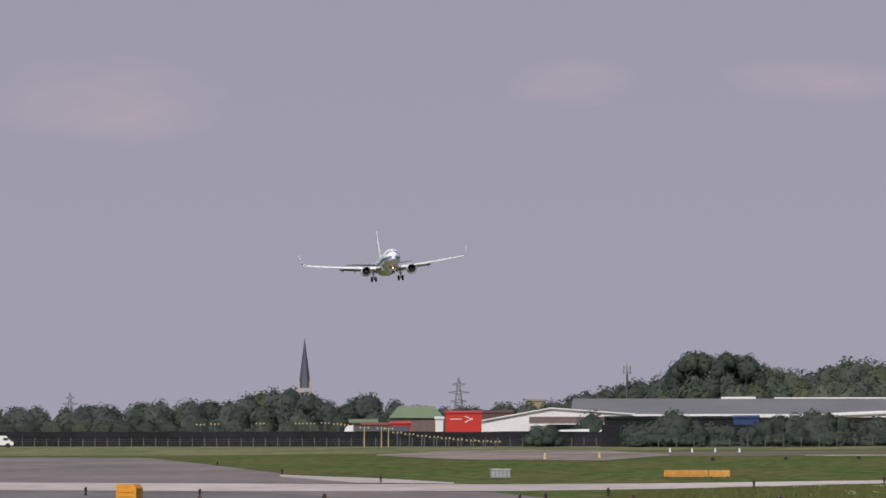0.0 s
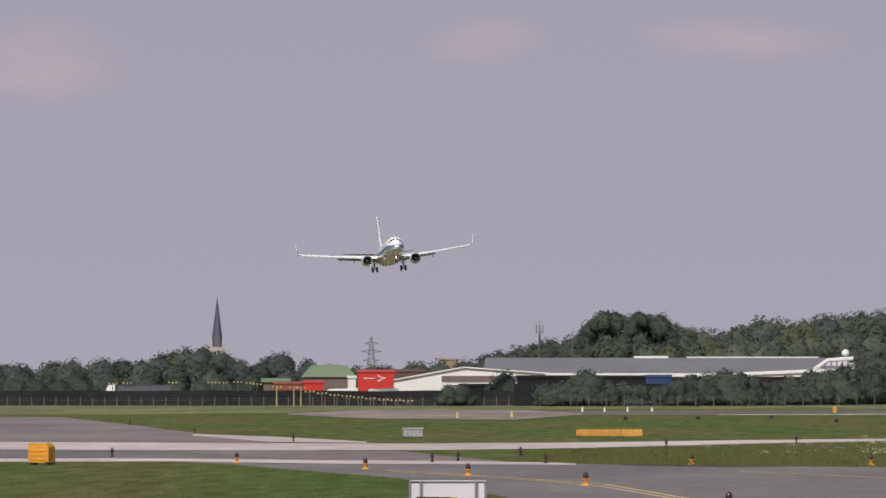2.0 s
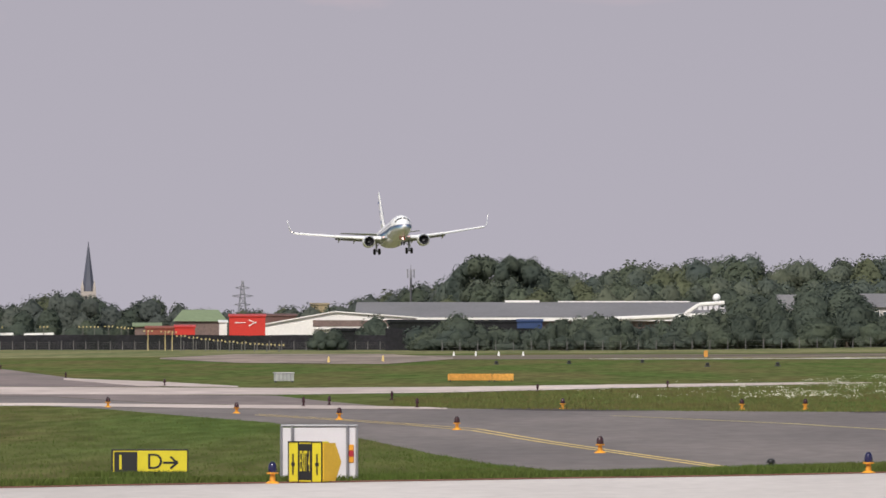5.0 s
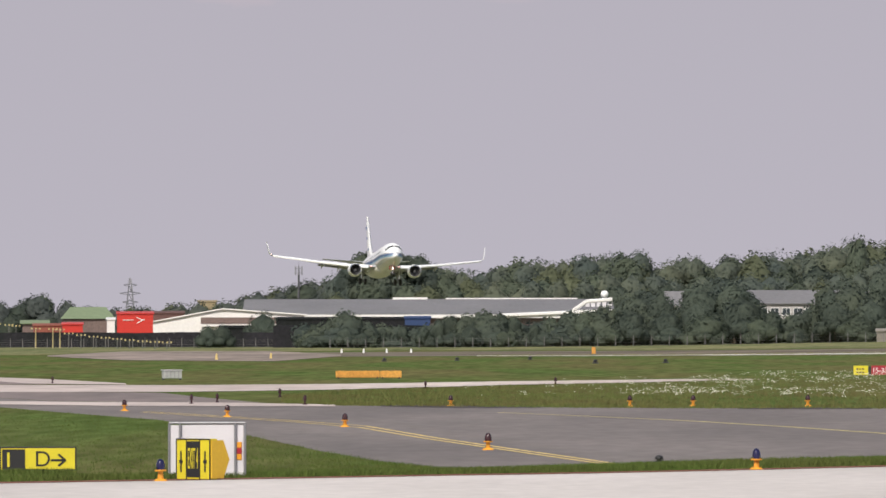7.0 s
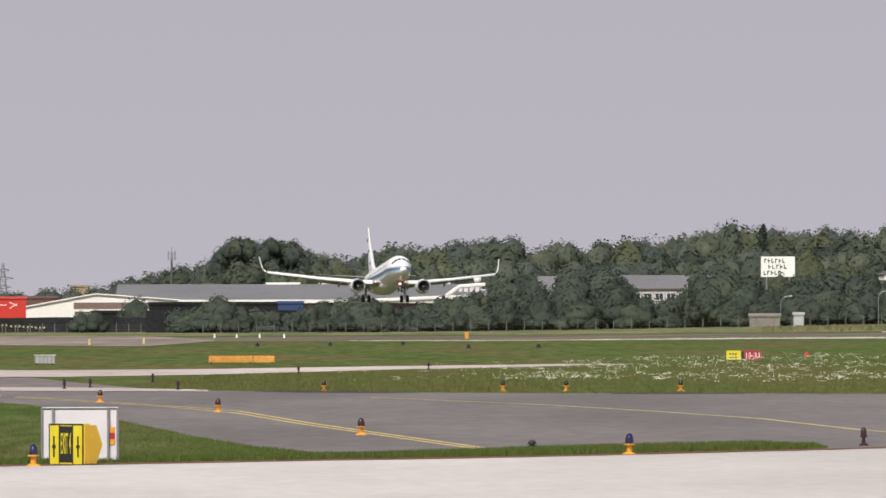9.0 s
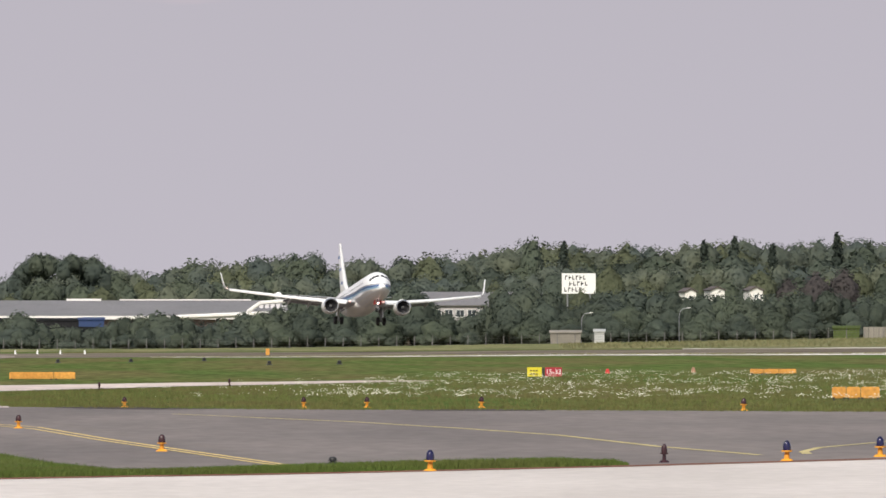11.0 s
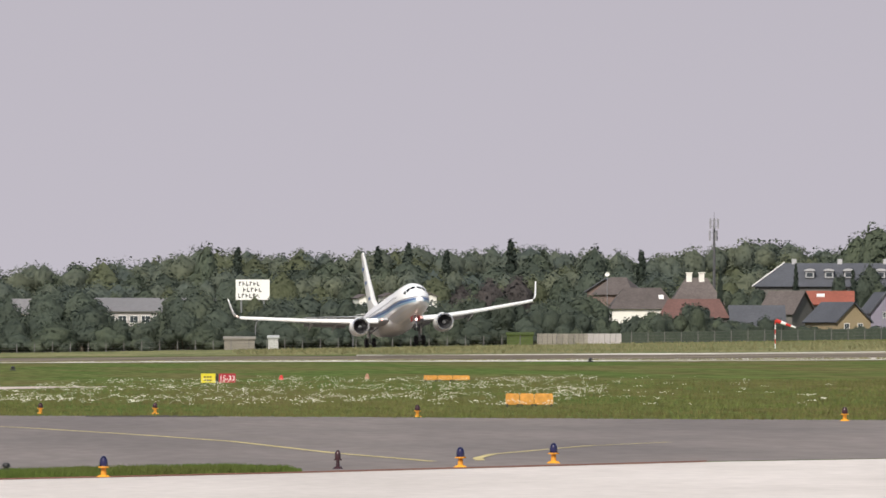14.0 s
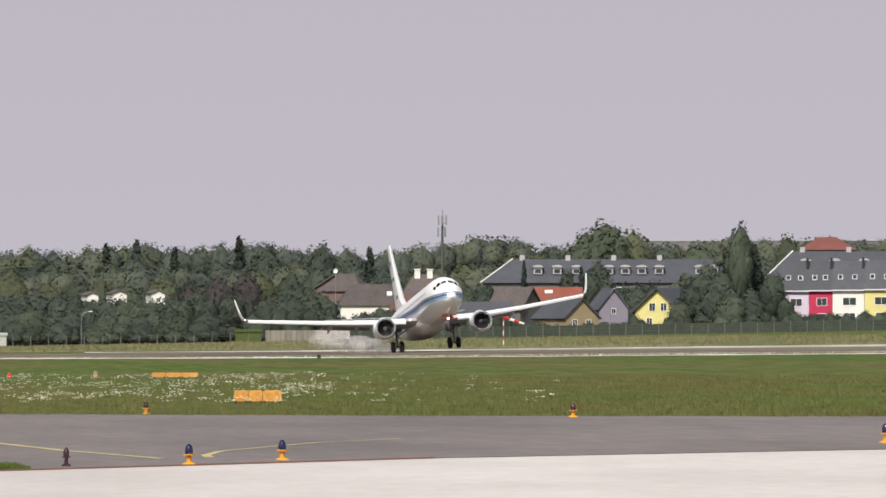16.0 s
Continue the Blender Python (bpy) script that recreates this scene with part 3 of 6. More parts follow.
            part("flap_fairing", bm, WING_GREY, wing, smooth=True)
        # engine
        nac = [(0.0, 0.86, 0.84), (-0.02, 0.93, 0.9), (0.12, 1.02, 0.98), (0.6, 1.10, 1.06), (1.6, 1.10, 1.06), (2.6, 0.98, 0.96), (3.5, 0.78, 0.78)]
        ex, ez = side * 4.83, -1.75
        circ = lambda y, rx, rz, n=28: [(ex + rx * math.cos(2 * math.pi * i / n), y, ez + rz * math.sin(2 * math.pi * i / n) - (0.05 if rz > 0.5 and y < 1 else 0)) for i in range(n)]
        bm = bmesh.new()
        loft(bm, [circ(y, a, b) for y, a, b in nac[2:]] + [circ(3.4, 0.6, 0.6), circ(4.4, 0.42, 0.42), circ(5.0, 0.1, 0.1)], caps=False)
        eng = part("engine", bm, HULL, jet, "white engine nacelle", smooth=True)
        bm = bmesh.new()
        loft(bm, [circ(0.9, 0.80, 0.78), circ(0.25, 0.82, 0.80), circ(0.0, 0.86, 0.84), circ(-0.05, 0.92, 0.89), circ(0.0, 0.97, 0.94), circ(0.12, 1.025, 0.985)], caps=False)
        part("intake_lip", bm, BARE_METAL, eng, "polished metal intake lip", smooth=True)
        bm = bmesh.new()
        loft(bm, [circ(0.8, 0.81, 0.79), circ(0.82, 0.02, 0.02)], caps=False)
        part("fan_disc", bm, DARK, eng, "dark fan")
        for i in range(18):
            a = 2 * math.pi * i / 18
            bm = bmesh.new()
            u, w = Vector((math.cos(a), 0, math.sin(a))), Vector((-math.sin(a), 0, math.cos(a)))
            o = Vector((ex, 0.72, ez - 0.05))
            vs = [bm.verts.new(o + u * r + w * k + Vector((0, d, 0))) for r, k, d in ((0.2, -0.05, -0.05), (0.2, 0.05, 0.05), (0.76, 0.10, 0.05), (0.76, -0.08, -0.05))]
            bm.faces.new(vs)
            part("fan_blade", bm, FAN, eng)
        bm = bmesh.new()
        rod(bm, (ex, 0.8, ez - 0.05), (ex, 0.3, ez - 0.05), 0.24, 0.02, 14)
        part("spinner", bm, STEEL, eng, "grey spinner", smooth=True)
        bm = bmesh.new()
        loft(bm, [[(ex - w, y, z0), (ex + w, y, z0), (ex + w, y, z1), (ex - w, y, z1)] for y, w, z0, z1 in ((0.7, 0.05, -0.75, -0.68), (2.2, 0.18, -1.0, -0.55), (5.2, 0.16, -1.5, -0.8), (6.4, 0.04, -1.2, -0.9))])
        part("pylon", bm, HULL, jet, "white engine pylon")
        # tailplane
        bm = bmesh.new()
        loft(bm, [foil(side * x, y, z, c, 0.09) for x, y, z, c in ((0.5, 20.4, 1.25, 4.2), (4.0, 22.9, 1.68, 2.7), (7.15, 25.1, 2.05, 1.4))])
        part("tailplane", bm, WING_GREY, jet, "grey tailplane", smooth=True)
        # main gear
        gx = side * 2.86
        bm = bmesh.new()
        rod(bm, (gx, 6.6, -1.2), (gx, 6.6, -3.1), 0.14, 0.11, 10)
        rod(bm, (gx, 6.6, -2.1), (gx - side * 1.3, 6.7, -1.3), 0.07, 0.07, 8)
        rod(bm, (gx - 0.5, 6.6, -3.1), (gx + 0.5, 6.6, -3.1), 0.09, 0.09, 8)
        leg = part("main_gear", bm, STEEL, jet, "grey main landing-gear leg")
        bm = bmesh.new()
        box(bm, (gx + side * 0.22, 6.55, -1.9), (0.05, 0.9, 1.3))
        part("gear_door", bm, HULL, leg, "white gear door")
        for dx in (-0.43, 0.43):
            bm = bmesh.new()
            rings = [[(gx + dx + w, 6.6 + r * math.cos(a), -3.1 + r * math.sin(a)) for a in [2 * math.pi * k / 20 for k in range(20)]] for w, r in ((-0.19, 0.34), (-0.2, 0.46), (-0.13, 0.555), (0.13, 0.555), (0.2, 0.46), (0.19, 0.34))]
            loft(bm, rings)
            part("wheel", bm, DARK, leg, "black tyre", smooth=True)
        # wing-root landing lamp
        bm = bmesh.new()
        bmesh.ops.create_uvsphere(bm, u_segments=10, v_segments=6, radius=0.14, matrix=Matrix.Translation((side * 2.25, 0.72, -1.12)))
        part("landing_lamp", bm, LAMP_WARM, wing, "lit landing lamp", smooth=True)
    # fin with its forward fillet
    bm = bmesh.new()
    rows = []
    for z, y, c, w in ((1.6, 14.6, 9.2, 0.10), (2.2, 16.6, 7.4, 0.24), (3.0, 18.4, 6.0, 0.28), (5.5, 20.9, 4.5, 0.22), (9.1, 24.1, 2.2, 0.12)):
        rows.append([(0, y, z), (w, y + 0.18 * c, z), (w * 0.9, y + 0.5 * c, z), (0, y + c, z), (-w * 0.9, y + 0.5 * c, z), (-w, y + 0.18 * c, z)])
    loft(bm, rows)
    fin = part("fin", bm, HULL, jet, "white tail fin with blue marks")
    for z in (3.4, 5.4, 7.2):
        for s in (1, -1):
            bm = bmesh.new()
            y = 18.8 + (z - 3) * 0.93
            box(bm, (s * 0.27 - s * 0.02 * (z - 3), y + 1.8, z), (0.02, 1.6, 0.35))
            part("fin_mark", bm, STRIPE, fin, "blue fin mark")
    # nose gear
    bm = bmesh.new()
    rod(bm, (0, -9.0, -1.6), (0, -9.1, -3.15), 0.10, 0.08, 10)
    rod(bm, (-0.3, -9.1, -3.15), (0.3, -9.1, -3.15), 0.06, 0.06, 8)
    rod(bm, (0, -9.05, -2.5), (0, -7.9, -1.8), 0.05, 0.05, 8)
    nose = part("nose_gear", bm, STEEL, jet, "grey nose landing-gear leg")
    for dx in (-0.2, 0.2):
        bm = bmesh.new()
        loft(bm, [[(dx + w, -9.1 + r * math.cos(a), -3.15 + r * math.sin(a)) for a in [2 * math.pi * k / 18 for k in range(18)]] for w, r in ((-0.1, 0.2), (-0.1, 0.3), (-0.06, 0.345), (0.06, 0.345), (0.1, 0.3), (0.1, 0.2))])
        part("wheel", bm, DARK, nose, "black tyre", smooth=True)
        # doors painted red to carry the red glow around the taxi lamp
        bm = bmesh.new()
        box(bm, (dx * 2.0, -8.7, -2.15), (0.04, 1.4, 0.55))
        part("gear_door", bm, RED, nose, "nose-gear door coloured red as the glow of the lamp")
    bm = bmesh.new()
    bmesh.ops.create_uvsphere(bm, u_segments=10, v_segments=6, radius=0.12, matrix=Matrix.Translation((0, -9.25, -2.3)))
    part("taxi_lamp", bm, LAMP, nose, "lit white lamp on the nose gear", smooth=True)
    bm = bmesh.new()
    bmesh.ops.create_uvsphere(bm, u_segments=8, v_segments=5, radius=0.06, matrix=Matrix.Translation((-17.3, 10.85, 1.25)))
    part("wingtip_lamp", bm, LAMP, jet, "white wingtip lamp", smooth=True)
    return jet


JET = build_airliner()


# ---- trees ----
OUTWARD = []  # soft shading directions of the leaves of the crown in hand


def lumps(d, centre):
    """Uneven swelling of a crown in the direction d."""
    c = Vector(centre) * 1.37
    return 0.22 * noise.noise(d * 1.8 + c) + 0.12 * noise.noise(d * 4.1 + c) + 0.06 * noise.noise(d * 8.5 + c)


def facing_out(d, centre, swell):
    """Outward direction of the swollen crown at d."""
    u = d.orthogonal().normalized()
    w = d.cross(u)
    gu, gw = lumps((d + u * 0.12).normalized(), centre) - swell, lumps((d + w * 0.12).normalized(), centre) - swell
    return (d - (u * gu + w * gw) * 4.5).normalized()


def leaf_cloud(verts, faces, rng, centre, radii, count, size, flat=0.6):
    for _ in range(count):
        d = Vector((rng.gauss(0, 1), rng.gauss(0, 1), rng.gauss(0, 1))).normalized()
        swell = lumps(d, centre)
        r = (1.0 + swell) * rng.uniform(0.91, 1.02)
        p = Vector((centre[0] + d.x * radii[0] * r, centre[1] + d.y * radii[1] * r, centre[2] + d.z * radii[2] * r))
        n = (d + Vector((rng.gauss(0, 0.33), rng.gauss(0, 0.33) - 0.1, rng.gauss(0, 0.33) + 0.1))).normalized()
        u = n.orthogonal().normalized()
        u.rotate(Matrix.Rotation(rng.uniform(0, 6.28), 3, n))
        w = n.cross(u)
        s = size * rng.uniform(0.6, 1.3)
        k = len(verts)
        verts.extend([p - u * s, p - w * s * flat, p + u * s + n * s * 0.2, p + w * s * flat])
        faces.append((k, k + 1, k + 2, k + 3))
        soft = (facing_out(d, centre, swell) + n * 0.4 + Vector((0, -0.15, 0.25))).normalized()
        OUTWARD.extend([soft] * 4)


def ball(level):
    bm = bmesh.new()
    bmesh.ops.create_icosphere(bm, subdivisions=level, radius=1.0)
    bm.verts.index_update()
    got = [v.co.copy() for v in bm.verts], [tuple(v.index for v in f.verts) for f in bm.faces]
    bm.free()
    return got


BALLS = {1: ball(1), 2: ball(2)}


def blob(verts, faces, rng, centre, radii, level=1):
    base = len(verts)
    points, sides = BALLS[level]
    for d in points:
        swell = lumps(d, centre)
        k = 1.0 + swell
        verts.append(Vector((centre[0] + d.x * radii[0] * k, centre[1] + d.y * radii[1] * k, centre[2] + d.z * radii[2] * k)))
        OUTWARD.append((facing_out(d, centre, swell) + Vector((0, -0.15, 0.25))).normalized())
    faces.extend(tuple(base + i for i in f) for f in sides)


def crown_mesh(name, verts, faces, material):
    me = bpy.data.meshes.new(name)
    me.from_pydata([tuple(v) for v in verts], [], faces, shade_flat=False)
    me.materials.append(material)
    me.update()
    me.normals_split_custom_set_from_vertices([tuple(v) for v in OUTWARD])
    OUTWARD.clear()
    return me


def make_tree(kind, seed, material, label, group):
    """A tree ten metres high, standing at the origin."""
    rng = random.Random(seed)
    tree = thing("tree" if kind != "bush" else "bush", pose(0, 0, -200), label, "tree" if kind != "bush" else "bush", group)
    bm = bmesh.new()
    verts, faces = [], []
    if kind == "broad":
        rod(bm, (0, 0, -0.3), (0, 0, 4.5), 0.32, 0.2, 8)
        lobes = [((rng.uniform(-0.3, 0.3), rng.uniform(-0.3, 0.3), 5.7), (2.9, 2.9, 4.0), 660)]
        for i in range(6):
            a, h = 1.05 * i + rng.uniform(-0.4, 0.4), rng.uniform(3.2, 7.4)
            reach = rng.uniform(1.3, 2.2) * (1.0 if h < 6 else 0.65)
            r = rng.uniform(1.3, 1.9)
            lobes.append(((reach * math.cos(a), reach * math.sin(a), h), (r, r, r * rng.uniform(0.85, 1.1)), 165))
        for c, rad, count in lobes:
            rod(bm, (0, 0, 2.0), (c[0] * 0.8, c[1] * 0.8, c[2] - 0.2), 0.14, 0.03, 5)
            blob(verts, faces, rng, c, [q * 0.92 for q in rad], 2 if count > 300 else 1)
            leaf_cloud(verts, faces, rng, c, rad, count, 0.25, 0.72)
    elif kind == "conifer":
        rod(bm, (0, 0, -0.3), (0, 0, 9.6), 0.25, 0.03, 8)
        for i in range(46):
            h = 0.9 + 8.7 * i / 45
            reach = 1.9 * (1 - h / 10.3) + 0.12
            for _ in range(3):
                a = rng.uniform(0, 6.28)
                c = (reach * 0.6 * math.cos(a), reach * 0.6 * math.sin(a), h - 0.15)
                leaf_cloud(verts, faces, rng, c, (reach * 0.55, reach * 0.55, 0.28), 11, 0.22, 0.4)
        for i in range(9):
            h = 0.8 + i * 0.95
            r = 1.5 * (1 - h / 10.2)
            blob(verts, faces, rng, (0, 0, h + 0.3), (r, r, 0.9))
    elif kind == "bush":
        lobes = [((0, 0, 4.6), (3.6, 3.6, 4.6), 520)]
        for i in range(6):
            a, reach = 1.05 * i + rng.uniform(-0.4, 0.4), rng.uniform(2.0, 3.8)
            r = rng.uniform(1.7, 2.6)
            lobes.append(((reach * math.cos(a), reach * math.sin(a), rng.uniform(1.6, 6.5) * (1 - reach / 9)), (r, r, r), 170))
        for c, rad, count in lobes:
            rod(bm, (c[0] * 0.2, c[1] * 0.2, -0.3), c, 0.12, 0.04, 5)
            blob(verts, faces, rng, c, [q * 0.90 for q in rad])
            leaf_cloud(verts, faces, rng, c, rad, count, 0.28)
    part("trunk", bm, BARK, tree, "brown bark")
    top = max(v[2] for v in verts)
    for v in verts:
        v.z *= 10 / top
    crown = new("crown", crown_mesh("crown", verts, faces, material))
    crown.parent = tree
    tagged(crown, "dense uneven foliage")
    return tree


WOOD = "trees behind the airfield"
BROAD = [make_tree("broad", 11 + i, m, lab, WOOD) for i, (m, lab) in enumerate(((LEAF, "tall broadleaved tree in full green leaf"), (LEAF, "tall broadleaved tree in full green leaf"), (LEAF_PALE, "broadleaved tree with pale olive leaves"), (LEAF_DARK, "broadleaved tree with dark green leaves"), (LEAF_DARK, "broadleaved tree with dark green leaves"), (LEAF_PALE, "broadleaved tree with pale olive leaves")))]
for _m in (CANOPY, CANOPY_DARK, CANOPY_FAR):
    let_light_through(_m)
COPPER = make_tree("broad", 31, LEAF_COPPER, "copper beech with dark purple-brown leaves", WOOD)
CONIFERS = [make_tree("conifer", 41 + i, NEEDLES, "slender dark green conifer", WOOD) for i in range(2)]
BUSHES = [make_tree("bush", 51 + i, m, lab, "bushes along the fence") for i, (m, lab) in enumerate(((LEAF_DARK, "dense dark green bush by the fence"), (LEAF, "dense green bush by the fence"), (LEAF_DARK, "dense dark green bush by the fence")))]
PLANTED = random.Random(5)


USED = set()


def plant(tree, x, y, height, width=1.0):
    """Width 1 keeps the tree's own shape."""
    k = height / 10
    m = on_ground(x, y) @ Matrix.Rotation(PLANTED.uniform(0, 6.28), 4, "Z") @ Matrix.Diagonal((k * width, k * width, k, 1))
    if tree.name not in USED:
        USED.add(tree.name)
        tree.matrix_basis = m
        return tree
    return copy_thing(tree, m @ Matrix.Diagonal((1 / tree.scale.x, 1 / tree.scale.y, 1 / tree.scale.z, 1)))


def height_along(line, x):
    return float(np.interp(x, [p[0] for p in line], [p[1] for p in line]))


def wood(line, y, step, trees, width=1.0, drop=0.0, jitter=60):
    """A stand of trees whose tops follow a line of (x, height), at about y."""
    x = line[0][0]
    while x < line[-1][0]:
        h = height_along(line, x) * PLANTED.uniform(0.90, 1.02) - drop
        yy = y + PLANTED.uniform(0, jitter)
        if h > 2:
            plant(PLANTED.choice(trees), x * yy / y, yy, h * yy / y, width * PLANTED.uniform(0.85, 1.2))
        x += step * PLANTED.uniform(0.7, 1.3)


def wood_mass(name, line, y, step, share, material, label, seed, size=1.0):
    """Closed canopy of far woods behind the single trees."""
    rng = random.Random(seed)
    verts, faces = [], []
    x = line[0][0]
    while x < line[-1][0]:
        h = height_along(line, x) * share * rng.uniform(0.94, 1.01)
        yy = y + rng.uniform(0, 25)
        z = ground_z(x, yy)
        r = rng.uniform(2.6, 4.8) * size
        for k, top in enumerate((h, h * 0.70, h * 0.42)):
            rad = (r * (1 + 0.12 * k), r, max(1.2, min(r * rng.uniform(1.0, 1.5), top * 0.5)))
            c = (x + rng.uniform(-2, 2) * size, yy - 2.5 * k, z + top - rad[2])
            if top > 1.6:
                blob(verts, faces, rng, c, [q * 0.90 for q in rad])
                leaf_cloud(verts, faces, rng, c, rad, int(80 + 15 * rad[0] * rad[2]), 0.37)
        x += 0.72 * step * rng.uniform(0.7, 1.3)
    return tagged(new(name, crown_mesh(name, verts, faces, material)), label, "woods", kind="stuff")


FAR_TOPS = [(-262.7, 10.5), (-225.3, 9.9), (-210.3, 11.0), (-192.6, 9.6), (-170.1, 11.0), (-157.8, 12.0), (-152.8, 12.9), (-147.6, 11.4), (-141.3, 12.3), (-132.6, 15.5), (-124.8, 14.7), (-119.0, 11.0), (-111.2, 12.3), (-108.5, 13.7), (-103.7, 12.8), (-99.5, 10.7), (-87.5, 9.9), (-61.9, 11.7), (-52.9, 13.5), (-42.4, 16.2), (-30.4, 17.4), (-27.4, 19.1)]
MID_TOPS = [(-26.4, 18.6), (-21.7, 19.4), (-3.2, 20.7), (2.9, 19.3), (8.8, 19.3), (14.2, 21.2), (24.3, 22.4), (31.1, 21.2), (36.2, 23.0), (40.0, 23.6), (53.0, 23.2), (55.9, 19.7), (60.2, 22.9), (70.4, 21.3), (73.5, 22.5), (89.5, 23.0), (101.0, 23.5), (105.8, 26.5), (108.6, 26.5), (112.2, 25.2), (116.2, 25.3), (124.2, 23.4), (132.9, 25.5), (141.5, 23.4), (150.2, 25.0), (158.2, 25.6), (167.6, 23.6), (179.1, 24.4), (192.1, 25.8), (199.3, 23.5), (206.8, 24.2), (214.1, 22.6), (221.3, 22.1), (229.9, 22.8), (249.4, 25.8), (260.2, 24.1), (271.7, 23.7), (287.6, 23.1), (299.8, 23.5), (324.2, 23.9), (348.6, 23.2), (375.2, 23.0)]
wood_mass("far_woods", FAR_TOPS, 2690, 6.0, 1.0, CANOPY_FAR, "distant dark green woods behind the fence", 61)
wood_mass("far_woods", MID_TOPS, 2610, 4.0, 1.0, CANOPY, "wooded rise of mixed green trees", 62, 1.15)
wood_mass("far_woods", [(x, h * 0.72) for x, h in MID_TOPS if x > 10], 2470, 6.0, 1.0, CANOPY, "wooded rise of paler green trees", 63)
wood(FAR_TOPS, 2700, 6.5, BROAD, 1.1)
wood(FAR_TOPS, 2620, 8.0, BROAD[3:5] + BROAD[:1], 1.1, 4.0, 20)
wood(MID_TOPS, 2600, 6.0, BROAD[:3] + BROAD[5:], 0.8)
wood(MID_TOPS, 2540, 7.0, BROAD, 0.9, 4.0, 20)
wood([(x, h) for x, h in MID_TOPS if x > 20], 2420, 7.0, BROAD, 0.8, 8.0, 40)
# the two tall round trees, the lone ones and the conifers on the skyline
wood_mass("skyline_trees", [(-24.2, 18.6), (-22.8, 22.0), (-19.7, 23.9), (-16.8, 23.5), (-14.6, 22.6), (-12.5, 23.5), (-9.0, 23.7), (-6.0, 22.8), (-3.4, 19.6)], 2560, 1.5, 1.0, CANOPY_DARK, "two tall round-topped trees above the wood", 68, 0.7)
plant(BROAD[1], 46.0, 2539.6, 22.43, 0.8)
plant(BROAD[0], 104.8, 2557.9, 26.56, 0.45)
plant(BROAD[3], 202.2, 2552.0, 24.47, 0.55)
for x, y, h in ((112.6, 2557.5, 25.00), (148.2, 2555.7, 24.69), (155.6, 2555.3, 25.56), (181.6, 2553.5, 26.11), (165.3, 2554.7, 23.54), (214.3, 2551.0, 22.70)):
    plant(CONIFERS[0], x, y, h, 0.9)
# nearer trees between the houses
plant(BROAD[1], 240.7, 2237.1, 25.65, 0.75)
plant(BROAD[0], 237.4, 2247.5, 23.82, 0.6)
plant(BROAD[5], 247.8, 2246.5, 24.0, 0.7)
plant(BROAD[0], 235.2, 1945.8, 21.84, 0.42)
for x, y, h, w in ((235.4, 1947.0, 20.2, 0.9), (238.5, 1950.5, 17.46, 1.2), (233.6, 1951.1, 15.91, 1.2), (182.0, 1981.7, 14.81, 0.5), (214.2, 2038.8, 14.13, 0.7), (240.5, 1955.3, 11.99, 1.3)):
    plant(CONIFERS[1], x, y, h, w)
wood_mass("garden_shrubs", [(224.1, 8.24), (227.2, 12.10), (231.0, 10.51), (232.3, 14.19), (234.2, 18.50), (236.9, 15.84), (239.2, 11.89), (240.9, 6.42)], 1952, 1.3, 1.0, CANOPY, "dense garden trees beside the row of houses", 67, 0.42)
plant(BROAD[3], 220.8, 2068.2, 15.86, 0.5)
plant(BROAD[4], 218.9, 2063.4, 13.77, 0.6)
plant(BROAD[4], 215.2, 2073.9, 13.67, 0.45)
plant(CONIFERS[0], 205.7, 2069.8, 15.66, 0.55)
plant(BROAD[0], 221.5, 2058.1, 12.07, 0.6)
for x, y, h, w in ((185.7, 1926.1, 5.17, 1.1), (187.8, 1927.9, 4.49, 1.2), (172.6, 1927.3, 7.77, 0.7), (165.1, 1927.9, 5.96, 1.1), (163.2, 1928.1, 5.34, 1.1), (167.6, 1929.7, 5.06, 1.1), (178.3, 1928.8, 4.01, 1.4), (181.5, 1928.5, 3.84, 1.4), (212.6, 1925.3, 4.06, 1.0), (193.6, 1927.3, 2.88, 1.3)):
    plant(PLANTED.choice(BUSHES), x, y, h, w)
plant(BROAD[3], 228.2, 1946.7, 12.36, 0.75)
plant(BROAD[4], 224.8, 1937.0, 9.74, 0.9)
for k, x, y, h, w in ((4, 240.8, 1941.0, 11.8, 0.75), (3, 243.2, 1938.0, 6.8, 0.9), (4, 231.2, 1945.0, 12.6, 0.75), (0, 222.4, 1934.0, 3.4, 0.9), (3, 214.6, 1932.0, 3.0, 1.0)):
    plant(BROAD[k], x, y, h, w)
for x, h in ((244.6, 4.2), (247.8, 3.6), (251.2, 3.9), (254.6, 3.5), (258.0, 4.1), (261.8, 3.7), (265.4, 4.0)):
    plant(PLANTED.choice(BUSHES), x, 1934.0, h, 1.0)
plant(BROAD[0], 286.8, 2282.0, 22.12, 0.5)
for x, y, h, w in ((195.0, 2046.0, 10.4, 0.8), (198.6, 2048.0, 9.6, 0.9), (222.8, 2046.0, 11.2, 0.8), (226.0, 2044.0, 10.6, 0.8), (229.6, 2048.0, 11.4, 0.8)):
    plant(PLANTED.choice(BUSHES), x, y, h, w)
plant(COPPER, 135.2, 1955.3, 13.10, 0.85)
plant(COPPER, 142.5, 1979.9, 13.80, 0.8)
plant(COPPER, 132.4, 1995.6, 12.07, 0.8)
plant(BROAD[2], 101.7, 2097.5, 16.67, 0.7)
